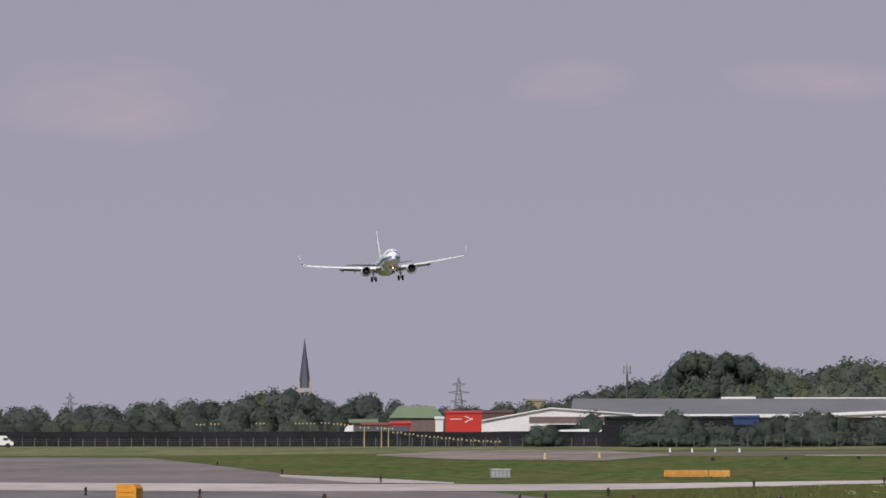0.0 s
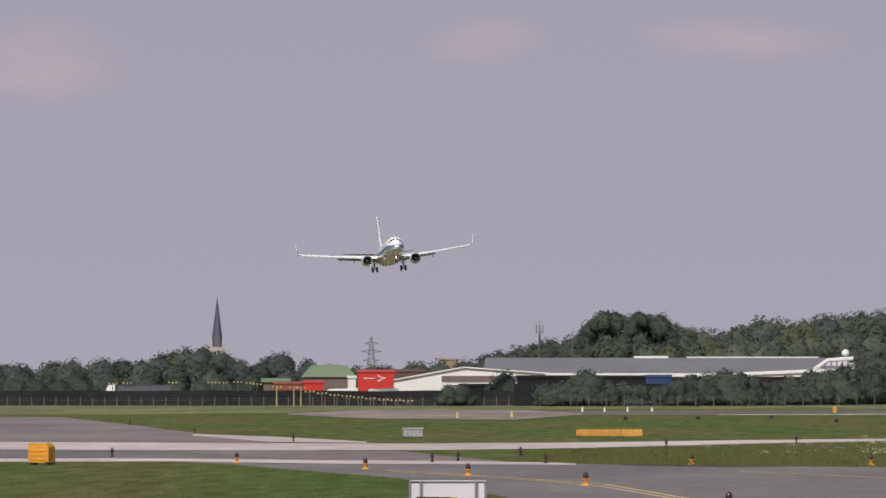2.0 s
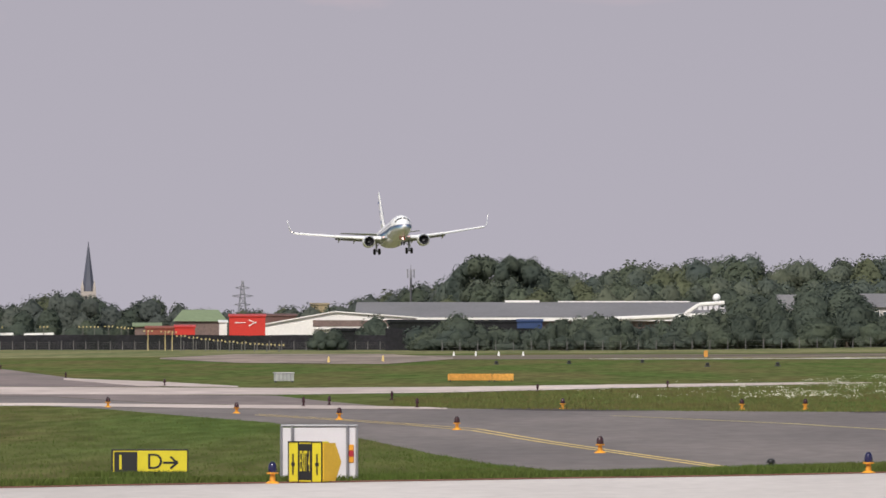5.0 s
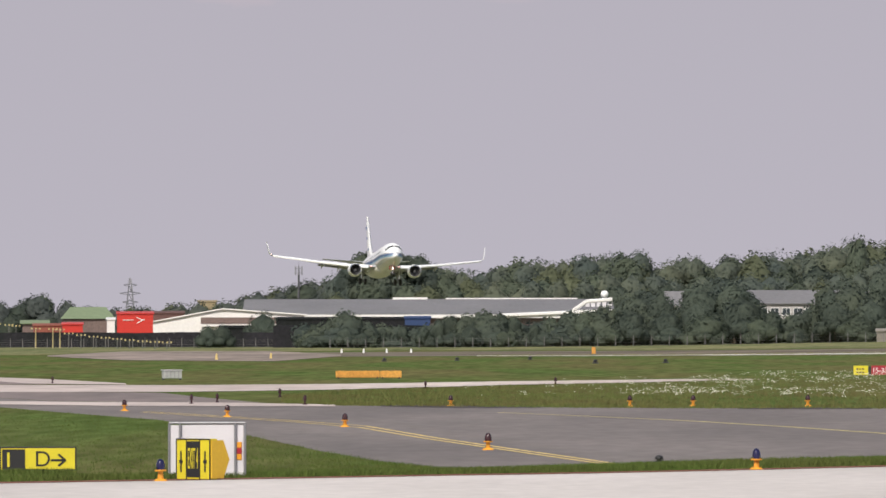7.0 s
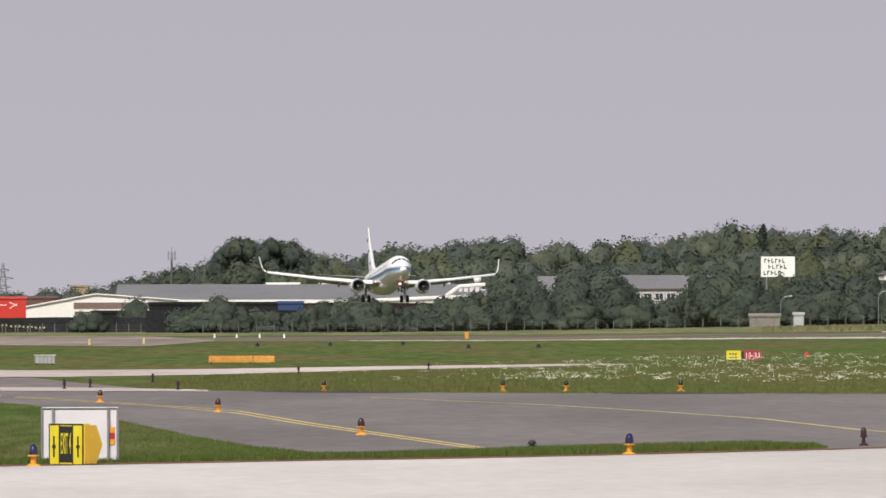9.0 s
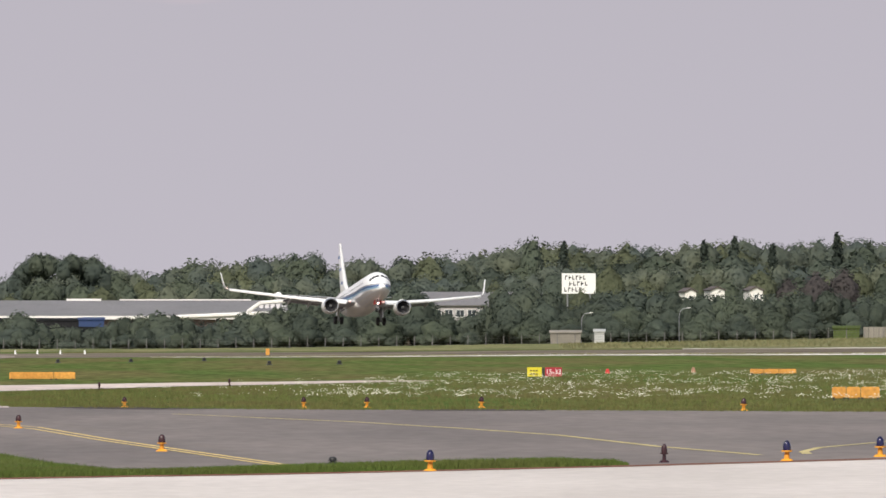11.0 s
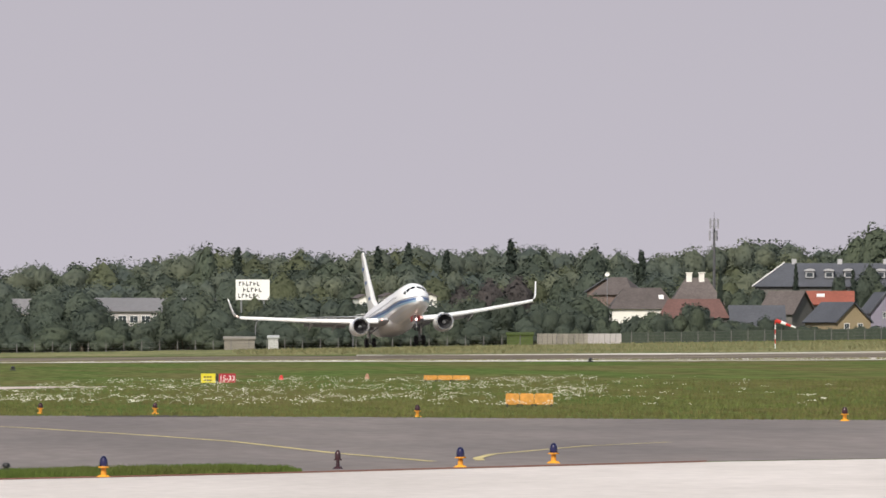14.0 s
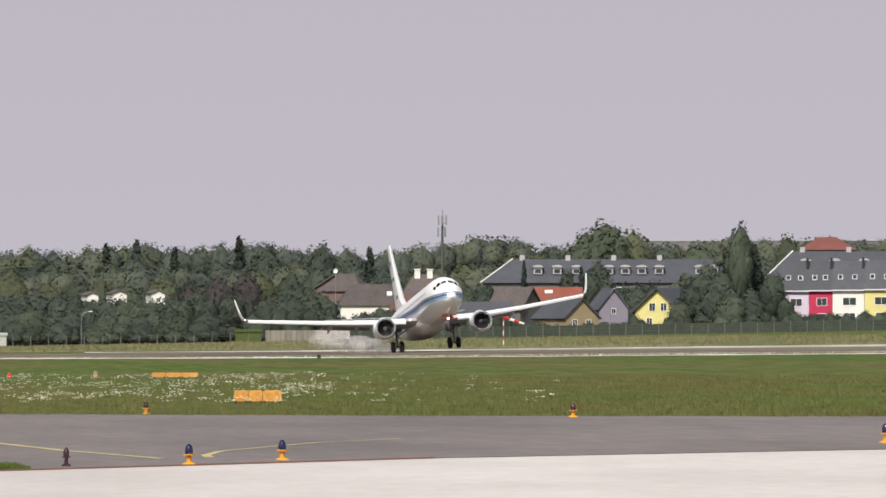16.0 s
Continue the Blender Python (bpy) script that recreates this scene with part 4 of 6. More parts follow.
# the belt of trees and bushes along the fence
BELT = [(-24.3, 4.9), (-16.9, 7.7), (-12.7, 4.7), (-6.3, 4.0), (4.2, 7.0), (9.5, 7.4), (15.9, 4.8), (24.3, 6.8), (30.7, 8.0), (34.9, 10.5), (41.1, 11.3), (42.1, 8.1), (45.9, 8.0), (47.2, 11.8), (49.7, 12.2), (55.0, 12.6), (58.0, 11.5), (59.5, 6.6), (63.5, 6.1), (70.2, 6.0), (72.4, 11.0), (74.0, 11.6), (80.4, 11.3), (84.6, 7.2), (91.0, 9.9), (98.4, 10.8), (105.8, 9.2), (114.2, 9.0), (120.5, 9.0), (125.8, 9.0), (132.2, 9.6), (140.6, 7.5), (148.0, 6.6), (153.3, 5.6)]
wood_mass("tree_belt", BELT, 1902, 3.0, 0.97, CANOPY_DARK, "dense belt of dark trees and shrubs", 64, 0.85)
wood(BELT, 1900, 3.4, BUSHES + BROAD[3:5], 0.85, 0.0, 15)
wood(BELT, 1880, 6.5, BUSHES, 1.2, 2.6, 8)
wood([(x, h * 0.5) for x, h in BELT], 1868, 9.0, BUSHES, 1.6, 0.0, 6)
wood([(x, h + 1) for x, h in BELT if x > 75], 1990, 5.0, BROAD, 0.7, 0.0, 30)
GARDEN = [(142.8, 8.7), (148.2, 9.2), (154.6, 9.6), (156.3, 5.0), (162.6, 4.7), (163.7, 6.2), (169.1, 6.1), (170.9, 4.5), (171.7, 7.5), (175.0, 7.3), (176.6, 4.7), (182.4, 3.9), (192.1, 3.0), (199.6, 2.5), (210.2, 2.5), (219.9, 2.6), (221.8, 8.2), (229.5, 9.6), (235.9, 8.4), (238.5, 3.8), (242.3, 3.4), (249.7, 3.5), (259.3, 3.4), (278.5, 3.5)]
wood_mass("garden_shrubs", GARDEN, 1932, 2.4, 0.98, CANOPY_DARK, "dense garden shrubs and small trees", 65, 0.42)
wood(GARDEN, 1928, 3.2, BUSHES + BROAD[:1], 1.0, 0.0, 10)
wood([(158.2, 11.7), (169.6, 10.2), (183.3, 11.5), (194.7, 10.9), (206.2, 9.5), (217.6, 9.8), (234.7, 9.3), (257.4, 8.2), (280.2, 8.5)], 2060, 8.0, BROAD, 0.7, 0.0, 20)
wood_mass("garden_shrubs", [(164.7, 10.6), (180.9, 10.1), (197.1, 10.0), (208.7, 10.3), (220.2, 9.4), (238.7, 9.3), (246.7, 11.5), (258.3, 10.1)], 2083, 2.2, 1.05, CANOPY_DARK, "dense garden shrubs and small trees", 66, 0.5)
# the dark bushes before the white hall
for x, y, h in ((-44.7, 1934.5, 4.45), (-42.2, 1934.5, 4.66), (-36.3, 2049.7, 7.61)):
    plant(BUSHES[0], x, y, h, 1.2)
wood([(-209.2, 6.0), (-153.4, 5.5), (-119.7, 6.0), (-107.7, 6.5), (-101.7, 5.7), (-91.0, 5.5)], 2150, 5.0, BUSHES, 1.3, 0.0, 60)


# ---- buildings ----
def slab(bm, quad, thick):
    """A plate from four corners, thickened downwards."""
    top = [Vector(p) for p in quad]
    n = (top[1] - top[0]).cross(top[2] - top[0]).normalized()
    if n.z < 0:
        n = -n
    loft(bm, [[p - n * thick for p in top], top])


def pane_window(parent, x, y, z, w, h, frame_mat=None):
    """A window in a wall whose outside faces -y."""
    bm = bmesh.new()
    t = 0.09
    for c, s in (((x - w / 2, y - 0.03, z), (t, 0.1, h + t)), ((x + w / 2, y - 0.03, z), (t, 0.1, h + t)), ((x, y - 0.03, z - h / 2), (w, 0.1, t)), ((x, y - 0.03, z + h / 2), (w, 0.1, t)), ((x, y - 0.03, z), (0.06, 0.08, h))):
        box(bm, c, s)
    win = part("window", bm, frame_mat or WHITE, parent, "white-framed window")
    bm = bmesh.new()
    box(bm, (x, y - 0.01, z), (w, 0.03, h))
    part("pane", bm, WINDOW, win, "dark pane")


def gable_house(x, y, turn, w, d, eave, ridge, wall_mat, roof_mat, label, windows=(), across=False, chimneys=(), over=0.5, skylights=(), hip=0.0):
    """A house; its front faces the airfield. across: the gable end is the front; hip: how far the ridge's ends are drawn in."""
    ob = thing("house", facing(x, y, turn), label, "house", "houses beyond the fence")
    bm = bmesh.new()
    if across:
        prof = [(-w / 2, 0), (w / 2, 0), (w / 2, eave), (0, ridge), (-w / 2, eave)]
        loft(bm, [[(px, yy, pz - (0.5 if pz == 0 else 0)) for px, pz in prof] for yy in (0, d)])
    else:
        prof = [(0, 0), (d, 0), (d, eave), (d / 2, eave + 0.05 if hip else ridge), (0, eave)]
        loft(bm, [[(xx, py, pz - (0.5 if pz == 0 else 0)) for py, pz in prof] for xx in (-w / 2, w / 2)])
    wall = part("wall", bm, wall_mat, ob)
    bm = bmesh.new()
    if across:
        k = (ridge - eave) / (w / 2)
        for s in (1, -1):
            slab(bm, [(s * (w / 2 + over), -over, eave - k * over + 0.12), (0, -over, ridge + 0.12), (0, d + over, ridge + 0.12), (s * (w / 2 + over), d + over, eave - k * over + 0.12)], 0.22)
    elif hip:
        o = over
        low = [bm.verts.new(p) for p in ((-w / 2 - o, -o, eave - 0.1), (w / 2 + o, -o, eave - 0.1), (w / 2 + o, d + o, eave - 0.1), (-w / 2 - o, d + o, eave - 0.1))]
        top = [bm.verts.new(p) for p in ((-w / 2 + hip, d / 2, ridge), (w / 2 - hip, d / 2, ridge))]
        for f in ((low[0], low[1], top[1], top[0]), (low[1], low[2], top[1]), (low[2], low[3], top[0], top[1]), (low[3], low[0], top[0]), (low[3], low[2], low[1], low[0])):
            bm.faces.new(f)
    else:
        k = (ridge - eave) / (d / 2)
        slab(bm, [(-w / 2 - over, -over, eave - k * over + 0.12), (w / 2 + over, -over, eave - k * over + 0.12), (w / 2 + over, d / 2, ridge + 0.12), (-w / 2 - over, d / 2, ridge + 0.12)], 0.22)
        slab(bm, [(-w / 2 - over, d + over, eave - k * over + 0.12), (w / 2 + over, d + over, eave - k * over + 0.12), (w / 2 + over, d / 2, ridge + 0.12), (-w / 2 - over, d / 2, ridge + 0.12)], 0.22)
    roof = part("roof", bm, roof_mat, ob)
    for wx, wz, ww, wh in windows:
        pane_window(wall, wx, 0, wz, ww, wh)
    for cx, cy, h in chimneys:
        bm = bmesh.new()
        box(bm, (cx, cy, ridge + h / 2 - 0.5), (1.1, 0.8, h + 1.0))
        box(bm, (cx, cy, ridge + h + 0.05), (1.4, 1.1, 0.18))
        part("chimney", bm, PLASTER, roof, "white chimney")
    for sx, f, sw in skylights:
        bm = bmesh.new()
        yy = d / 2 * f
        z = eave + (ridge - eave) * f
        a = math.atan2(ridge - eave, d / 2)
        box(bm, (sx, yy, z + 0.2), (sw, 1.3, 0.12), Matrix.Rotation(a, 4, "X"))
        part("skylight", bm, HALL_WHITE, roof, "bright roof window")
    return ob


# long grey-roofed hall
def build_hall():
    hall = thing("hall", facing(-3.1, 2170.0), "long industrial hall with a grey roof and white eaves", "building")
    w, d, eave, ridge = 78.55, 60.0, 6.49, 9.99
    bm = bmesh.new()
    loft(bm, [[(x, 0, -1), (x, d, -1), (x, d, eave), (x, d / 2, ridge - 0.3), (x, 0, eave)] for x in (-w / 2, w / 2)])
    part("wall", bm, BRICK, hall, "brownish cladding")
    bm = bmesh.new()
    slab(bm, [(-w / 2 - 0.6, -1, eave), (w / 2 + 0.6, -1, eave), (w / 2 + 0.6, d / 2, ridge), (-w / 2 - 0.6, d / 2, ridge)], 0.3)
    slab(bm, [(-w / 2 - 0.6, d + 1, eave), (w / 2 + 0.6, d + 1, eave), (w / 2 + 0.6, d / 2, ridge), (-w / 2 - 0.6, d / 2, ridge)], 0.3)
    roof = part("roof", bm, ROOF_GREY, hall, "wide grey roof")
    bm = bmesh.new()
    box(bm, (0, -1.15, eave - 0.25), (w + 1.2, 0.25, 0.75))
    part("fascia", bm, HALL_WHITE, roof, "white eaves board")
    bm = bmesh.new()
    box(bm, (-4, d / 2, ridge + 0.1), (7.5, 1.2, 0.55))
    part("roof_vent", bm, HALL_WHITE, roof, "white ridge vent")
    bm = bmesh.new()
    box(bm, (18, d / 2, ridge + 0.12), (w - 50, 0.6, 0.25))
    part("ridge", bm, HALL_WHITE, roof, "bright ridge strip")
    # stepped white gable frame at the end
    bm = bmesh.new()
    x0 = w / 2 - 9.5
    for a, b in (((x0, -1.4, eave + 0.1), (x0 + 4, -1.2, ridge - 0.6)), ((x0 + 4, -1.2, ridge - 0.6), (x0 + 9.5, -1.2, ridge - 0.2)), ((x0 - 14, -1.4, eave - 0.1), (x0 + 9.5, -1.4, eave + 0.9))):
        rod(bm, a, b, 0.42, 0.42, 6)
    part("gable_frame", bm, HALL_WHITE, hall, "white stepped gable frame")
    for i in range(5):
        bm = bmesh.new()
        box(bm, (x0 + 4.2 + i * 1.2, -1.25, (eave + ridge) / 2 + 0.6), (0.85, 0.2, 1.2))
        part("wall_panel", bm, PANEL, hall)
    bm = bmesh.new()
    rod(bm, (w / 2 - 1.6, 2, eave), (w / 2 - 1.6, 2, ridge + 0.4), 0.35, 0.35, 8)
    bmesh.ops.create_uvsphere(bm, u_segments=14, v_segments=10, radius=0.85, matrix=Matrix.Translation((w / 2 - 1.6, 2, ridge + 0.9)))
    part("roof_dome", bm, WHITE, hall, "white ball-shaped cover on the roof", smooth=True)


build_hall()


def build_white_hall():
    hall = thing("hall", facing(-46.0, 2119.5), "white low-gabled hall beside the long roof", "building")
    w, d = 34.24, 26.0
    e, r = 6.49, 7.78
    bm = bmesh.new()
    prof = [(-w / 2, -1), (w / 2, -1), (w / 2, e), (0, r), (-w / 2, e - 1.9)]
    loft(bm, [[(x, y, z) for x, z in prof] for y in (0, d)])
    part("wall", bm, HALL_WHITE, hall, "white cladding")
    bm = bmesh.new()
    slab(bm, [(-w / 2 - 0.5, -0.5, e - 1.7), (0, -0.5, r + 0.2), (0, d, r + 0.2), (-w / 2 - 0.5, d, e - 1.7)], 0.25)
    slab(bm, [(w / 2 + 0.5, -0.5, e + 0.2), (0, -0.5, r + 0.2), (0, d, r + 0.2), (w / 2 + 0.5, d, e + 0.2)], 0.25)
    part("roof", bm, HALL_WHITE, hall, "white roof edge")
    bm = bmesh.new()
    box(bm, (6.2, -0.3, e - 1.1), (21.6, 0.4, 1.3))
    part("window_band", bm, BRICK, hall, "brown window band")
    bm = bmesh.new()
    box(bm, (6.2, -0.7, e - 2.1), (21.6, 0.5, 0.45))
    part("canopy", bm, HALL_WHITE, hall, "white canopy edge")


build_white_hall()


def shed(x, y, w, d, h, material, label, category="shed", lid=None, turn=0.0):
    ob = thing("shed", facing(x, y, turn), label, category)
    bm = bmesh.new()
    box(bm, (0, d / 2, h / 2 - 0.4), (w, d, h + 0.8))
    part("wall", bm, material, ob)
    bm = bmesh.new()
    slab(bm, [(-w / 2 - 0.2, -0.2, h + 0.1), (w / 2 + 0.2, -0.2, h + 0.1), (w / 2 + 0.2, d + 0.2, h + 0.5), (-w / 2 - 0.2, d + 0.2, h + 0.5)], 0.2)
    part("roof", bm, lid or material, ob)
    return ob


red = shed(-63.7, 2099.0, 7.48, 8, 6.82, RED, "bright red container store with a white mark", "container")
bm = bmesh.new()
for a, b in (((0.3, -0.06, 3.6), (1.9, -0.06, 4.5)), ((0.3, -0.06, 4.9), (1.9, -0.06, 4.2)), ((-2.6, -0.06, 4.3), (-0.3, -0.06, 4.3))):
    rod(bm, (a[0] * 1.0, a[1], a[2] + 1.2), (b[0], b[1], b[2] + 1.2), 0.10, 0.07, 6)
part("mark", bm, WHITE, red, "plain white mark")
shed(-59.5, 2179.2, 7.77, 10, 7.08, ROOF_BRICK, "low shed with a dull red roof", lid=ROOF_BRICK)
shed(-82.2, 2108.4, 5.88, 8, 4.38, ROOF_RED, "red vehicle shed by the fence")
shed(-76.8, 2103.6, 4.22, 8, 4.61, RED, "red vehicle shed by the fence")
shed(-69.2, 2113.9, 1.65, 6, 5.6, HALL_WHITE, "white end wall beside the red container")
gable_house(-74.8, 2138.7, 0, 10.73, 14, 5.94, 8.33, BRICK, ROOF_GREEN, "barn with a pale green roof", hip=1.6)
gable_house(-85.6, 2128.3, 0, 5.22, 9, 4.87, 5.46, BRICK, ROOF_GREEN, "low shed with a pale green roof")
shed(-5.2, 2080.0, 5.2, 6, 5.7, BLUE_SHED, "blue sheeted store before the long hall")
# plain near-black box in front of the halls
shed(-21.0, 2089.9, 26.77, 6, 5.59, FENCE_DARK, "low dark block standing before the long hall")
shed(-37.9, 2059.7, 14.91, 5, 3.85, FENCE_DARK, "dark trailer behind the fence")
grey = gable_house(75.5, 2118.7, 0, 25.97, 24, 7.92, 10.63, DULL_WALL, ROOF_GREY, "grey-roofed works building with dull pale walls", [(-11 + 2.4 * i, 6.2, 1.7, 1.5) for i in range(10)])
gable_house(50.6, 2139.4, 0, 7.15, 12, 7.99, 10.86, PLASTER, ROOF_GREY, "small white-gabled building among the trees")
shed(82.3, 1860.2, 5.60, 4, 1.96, TIMBER, "weathered grey garden shed by the fence")
shed(88.5, 1859.9, 1.87, 3, 2.07, GREY_BOX, "small pale grey equipment hut by the fence")


def build_billboard():
    ob = thing("billboard", facing(95.1, 2087.9), "white roof-top billboard with dark lettering bars", "billboard")
    w, z0, z1 = 6.98, 9.86, 14.05
    bm = bmesh.new()
    box(bm, (0, 0, (z0 + z1) / 2), (w, 0.3, z1 - z0))
    board = part("board", bm, WHITE, ob, "white board")
    h = (z1 - z0) / 3.4
    for k, (a, b) in enumerate(((-0.42, 0.22), (-0.30, 0.28), (-0.44, 0.10))):
        bm = bmesh.new()
        n = 6 if k == 0 else 5
        for i in range(n):
            x = w * (a + (b - a) * (i + 0.5) / n)
            cell = w * (b - a) / n
            box(bm, (x - cell * 0.24, -0.17, z1 - h * (k + 0.72)), (cell * 0.24, 0.04, h * 0.7))
            box(bm, (x + cell * 0.05, -0.17, z1 - h * (k + 0.46 + 0.26 * ((i + k) % 3))), (cell * 0.5, 0.04, h * 0.2))
        part("lettering_bar", bm, BLACK, board, "row of dark bars")
    for x in (-w / 3, w / 3):
        bm = bmesh.new()
        rod(bm, (x, 0.2, -0.5), (x, 0.2, z0 + 0.5), 0.18, 0.18, 8)
        part("post", bm, STEEL, ob)


build_billboard()


def build_church():
    ob = thing("church", facing(-183.9, 3995.8), "distant church with a tall dark slate spire", "church")
    tip, base, foot = 39.79, 20.19, 15.29
    s = 2.78
    bm = bmesh.new()
    loft(bm, [[(k * s * x, k * s * y, z) for x, y in ((-1, -0.42), (-0.42, -1), (0.42, -1), (1, -0.42), (1, 0.42), (0.42, 1), (-0.42, 1), (-1, 0.42))] for k, z in ((1.0, base), (0.74, base + 0.2 * (tip - base)), (0.02, tip))])
    part("spire", bm, SPIRE, ob, "dark slate spire tinted blue-grey for haze")
    bm = bmesh.new()
    box(bm, (0, 0, base / 2), (s * 2.2, s * 2.2, base))
    for x in (-1, 1):
        loft(bm, [[(x * s * 0.85 + dx * k, -s * 0.9 + dy * k, z) for dx, dy in ((-0.6, -0.6), (0.6, -0.6), (0.6, 0.6), (-0.6, 0.6))] for k, z in ((1, base - 0.5), (1, base + 1.5), (0.05, base + 4.5))])
    part("tower", bm, TOWER_STONE, ob, "pale stone tower")
    for x in (-0.9, 0.9):
        bm = bmesh.new()
        box(bm, (x, -s * 1.1 - 0.06, base - 3.0), (0.9, 0.12, 2.6))
        part("belfry_opening", bm, BLACK, ob, "dark belfry opening")


build_church()


def pylon(x, y, h):
    ob = thing("pylon", facing(x, y, 8), "grey lattice power pylon far behind the trees", "pylon", "power pylons")
    bm = bmesh.new()
    w = h * 0.11
    lv = [0, 0.25, 0.45, 0.6, 0.75, 0.88, 1.0]
    for a, b in zip(lv, lv[1:]):
        wa, wb = w * (1 - a * 0.9), w * (1 - b * 0.9)
        for sx, sy in ((1, 1), (1, -1), (-1, 1), (-1, -1)):
            rod(bm, (sx * wa, sy * wa, a * h), (sx * wb, sy * wb, b * h), 0.17, 0.17, 4)
        for s in (1, -1):
            rod(bm, (-s * wa, -wa, a * h), (s * wb, -wb, b * h), 0.12, 0.12, 4)
            rod(bm, (wa, -s * wa, a * h), (wb, s * wb, b * h), 0.12, 0.12, 4)
    part("lattice", bm, MAST, ob)
    for f, r in ((0.62, 0.13), (0.76, 0.17), (0.89, 0.11)):
        bm = bmesh.new()
        for s in (1, -1):
            rod(bm, (0, 0, f * h + 0.5), (s * r * h, 0, f * h), 0.2, 0.1, 4)
            rod(bm, (0, 0, f * h - 0.6), (s * r * h, 0, f * h), 0.15, 0.1, 4)
        part("cross_arm", bm, MAST, ob)


pylon(-110.9, 3598.3, 22.25)
pylon(-296.9, 4289.7, 19.60)


def radio_mast(x, y, h, full):
    ob = thing("radio_mast", facing(x, y), "grey mobile-phone mast with panel antennas", "mast", "radio masts")
    bm = bmesh.new()
    rod(bm, (0, 0, 0), (0, 0, h - 1), 0.45, 0.22, 8)
    rod(bm, (0, 0, h - 1), (0, 0, h + 0.6), 0.06, 0.04, 6)
    part("pole", bm, DARK_STEEL, ob, "dark steel pole")
    for k, z in enumerate((h - 1.8, h - 4.4) if full else (h - 1.6,)):
        for i in range(3):
            a = 2.1 * i + 0.4 * k + 0.5
            bm = bmesh.new()
            c = (0.95 * math.cos(a), 0.95 * math.sin(a), z)
            box(bm, c, (0.36, 0.36, 2.2))
            rod(bm, (0, 0, z + 0.6), (c[0], c[1], z + 0.6), 0.06, 0.06, 5)
            rod(bm, (0, 0, z - 0.6), (c[0], c[1], z - 0.6), 0.06, 0.06, 5)
            part("antenna", bm, MAST, ob, "pale panel antenna")


radio_mast(199.9, 2190.9, 26.99, True)
radio_mast(-36.4, 2559.7, 20.04, False)
shed(-67.3, 2899.3, 5.4, 12, 11.7, PLASTER_TAN, "pale block of flats far behind the wood", "building")

# houses beyond the fence
gable_house(167.1, 1983.0, 4, 12.41, 11, 6.64, 10.74, PLASTER, ROOF_BROWN, "white cottage with a grey-brown roof", [(-4, 3, 1.2, 1.3), (-1, 3, 1.2, 1.3)], chimneys=(), skylights=((3.6, 0.5, 1.0),), hip=2.5)
gable_house(165.0, 2033.4, -14, 8.0, 10, 9.71, 13.12, BRICK, ROOF_BROWN, "older house with a brown hipped roof", hip=2.4)
gable_house(171.0, 2052.9, 60, 6.88, 9, 10.37, 12.89, BRICK, ROOF_DARK, "house with a dark slate roof")
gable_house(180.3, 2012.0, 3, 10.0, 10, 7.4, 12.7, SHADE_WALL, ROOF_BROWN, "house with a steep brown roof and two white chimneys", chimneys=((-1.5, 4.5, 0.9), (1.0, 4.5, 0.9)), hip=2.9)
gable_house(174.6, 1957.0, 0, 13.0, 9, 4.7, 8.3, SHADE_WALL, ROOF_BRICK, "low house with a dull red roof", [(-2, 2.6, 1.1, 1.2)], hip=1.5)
gable_house(186.6, 1951.1, 4, 10.04, 10, 2.82, 6.75, PLASTER_TAN, ROOF_DARK, "house with a dark slate roof and tan walls")
gable_house(203.8, 1939.3, 30, 7.60, 12, 3.59, 7.07, PLASTER_TAN, ROOF_DARK, "tan plastered house with a slate roof", [(-1.5, 2.4, 1.1, 1.3), (1.5, 2.4, 1.1, 1.3)], across=True)
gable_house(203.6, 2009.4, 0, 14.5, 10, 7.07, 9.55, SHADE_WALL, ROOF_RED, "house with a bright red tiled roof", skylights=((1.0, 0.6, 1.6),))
gable_house(214.2, 1978.5, 12, 5.8, 10, 5.4, 9.0, LILAC_SHADE, ROOF_DARK, "narrow lilac house with shade-darkened walls and a dark roof", [(0, 4.6, 0.9, 1.1)], across=True)
gable_house(218.4, 1937.7, -24, 9.56, 12, 4.64, 8.77, PLASTER_YELLOW, ROOF_DARK, "bright yellow house with a dark roof", [(-1.2, 5.2, 1.3, 1.5), (1.2, 5.2, 1.3, 1.5), (-1.8, 2.4, 1.2, 1.4), (1.8, 2.4, 1.2, 1.4)], across=True, over=0.8)
gable_house(193.8, 1990.3, -30, 7.35, 9, 5.39, 9.62, SHADE_WALL, ROOF_BROWN, "house with a weathered brown roof")


for x, y, w, top in ((112.2, 1982.0, 2.2, 9.9), (117.4, 1981.0, 2.8, 10.1), (124.9, 1980.0, 2.6, 10.0)):
    gable_house(x, y, 10, w, 7, top - 0.3, top + 0.3, PLASTER, ROOF_BROWN, "white-walled house half hidden among the trees", [(0, top - 1.7, 0.8, 0.9)], across=True, over=0.3)


def roof_dish(x, y, z, top):
    ob = thing("dish_antenna", facing(x, y), "round white dish antenna on a thin mast", "antenna")
    bm = bmesh.new()
    rod(bm, (0, 0.1, 0), (0, 0.1, top), 0.07, 0.05, 8)
    part("mast", bm, MAST, ob)
    bm = bmesh.new()
    loft(bm, [[(r * math.cos(a), yy, top + r * math.sin(a)) for a in [2 * math.pi * k / 16 for k in range(16)]] for r, yy in ((0.06, 0.12), (0.32, 0.04), (0.46, -0.1), (0.44, -0.1), (0.3, 0.02), (0.05, 0.09))])
    part("dish", bm, WHITE, ob, "white dish", smooth=True)


roof_dish(163.2, 2024.0, 0, 14.95 - ground_z(163.2, 2024.0))


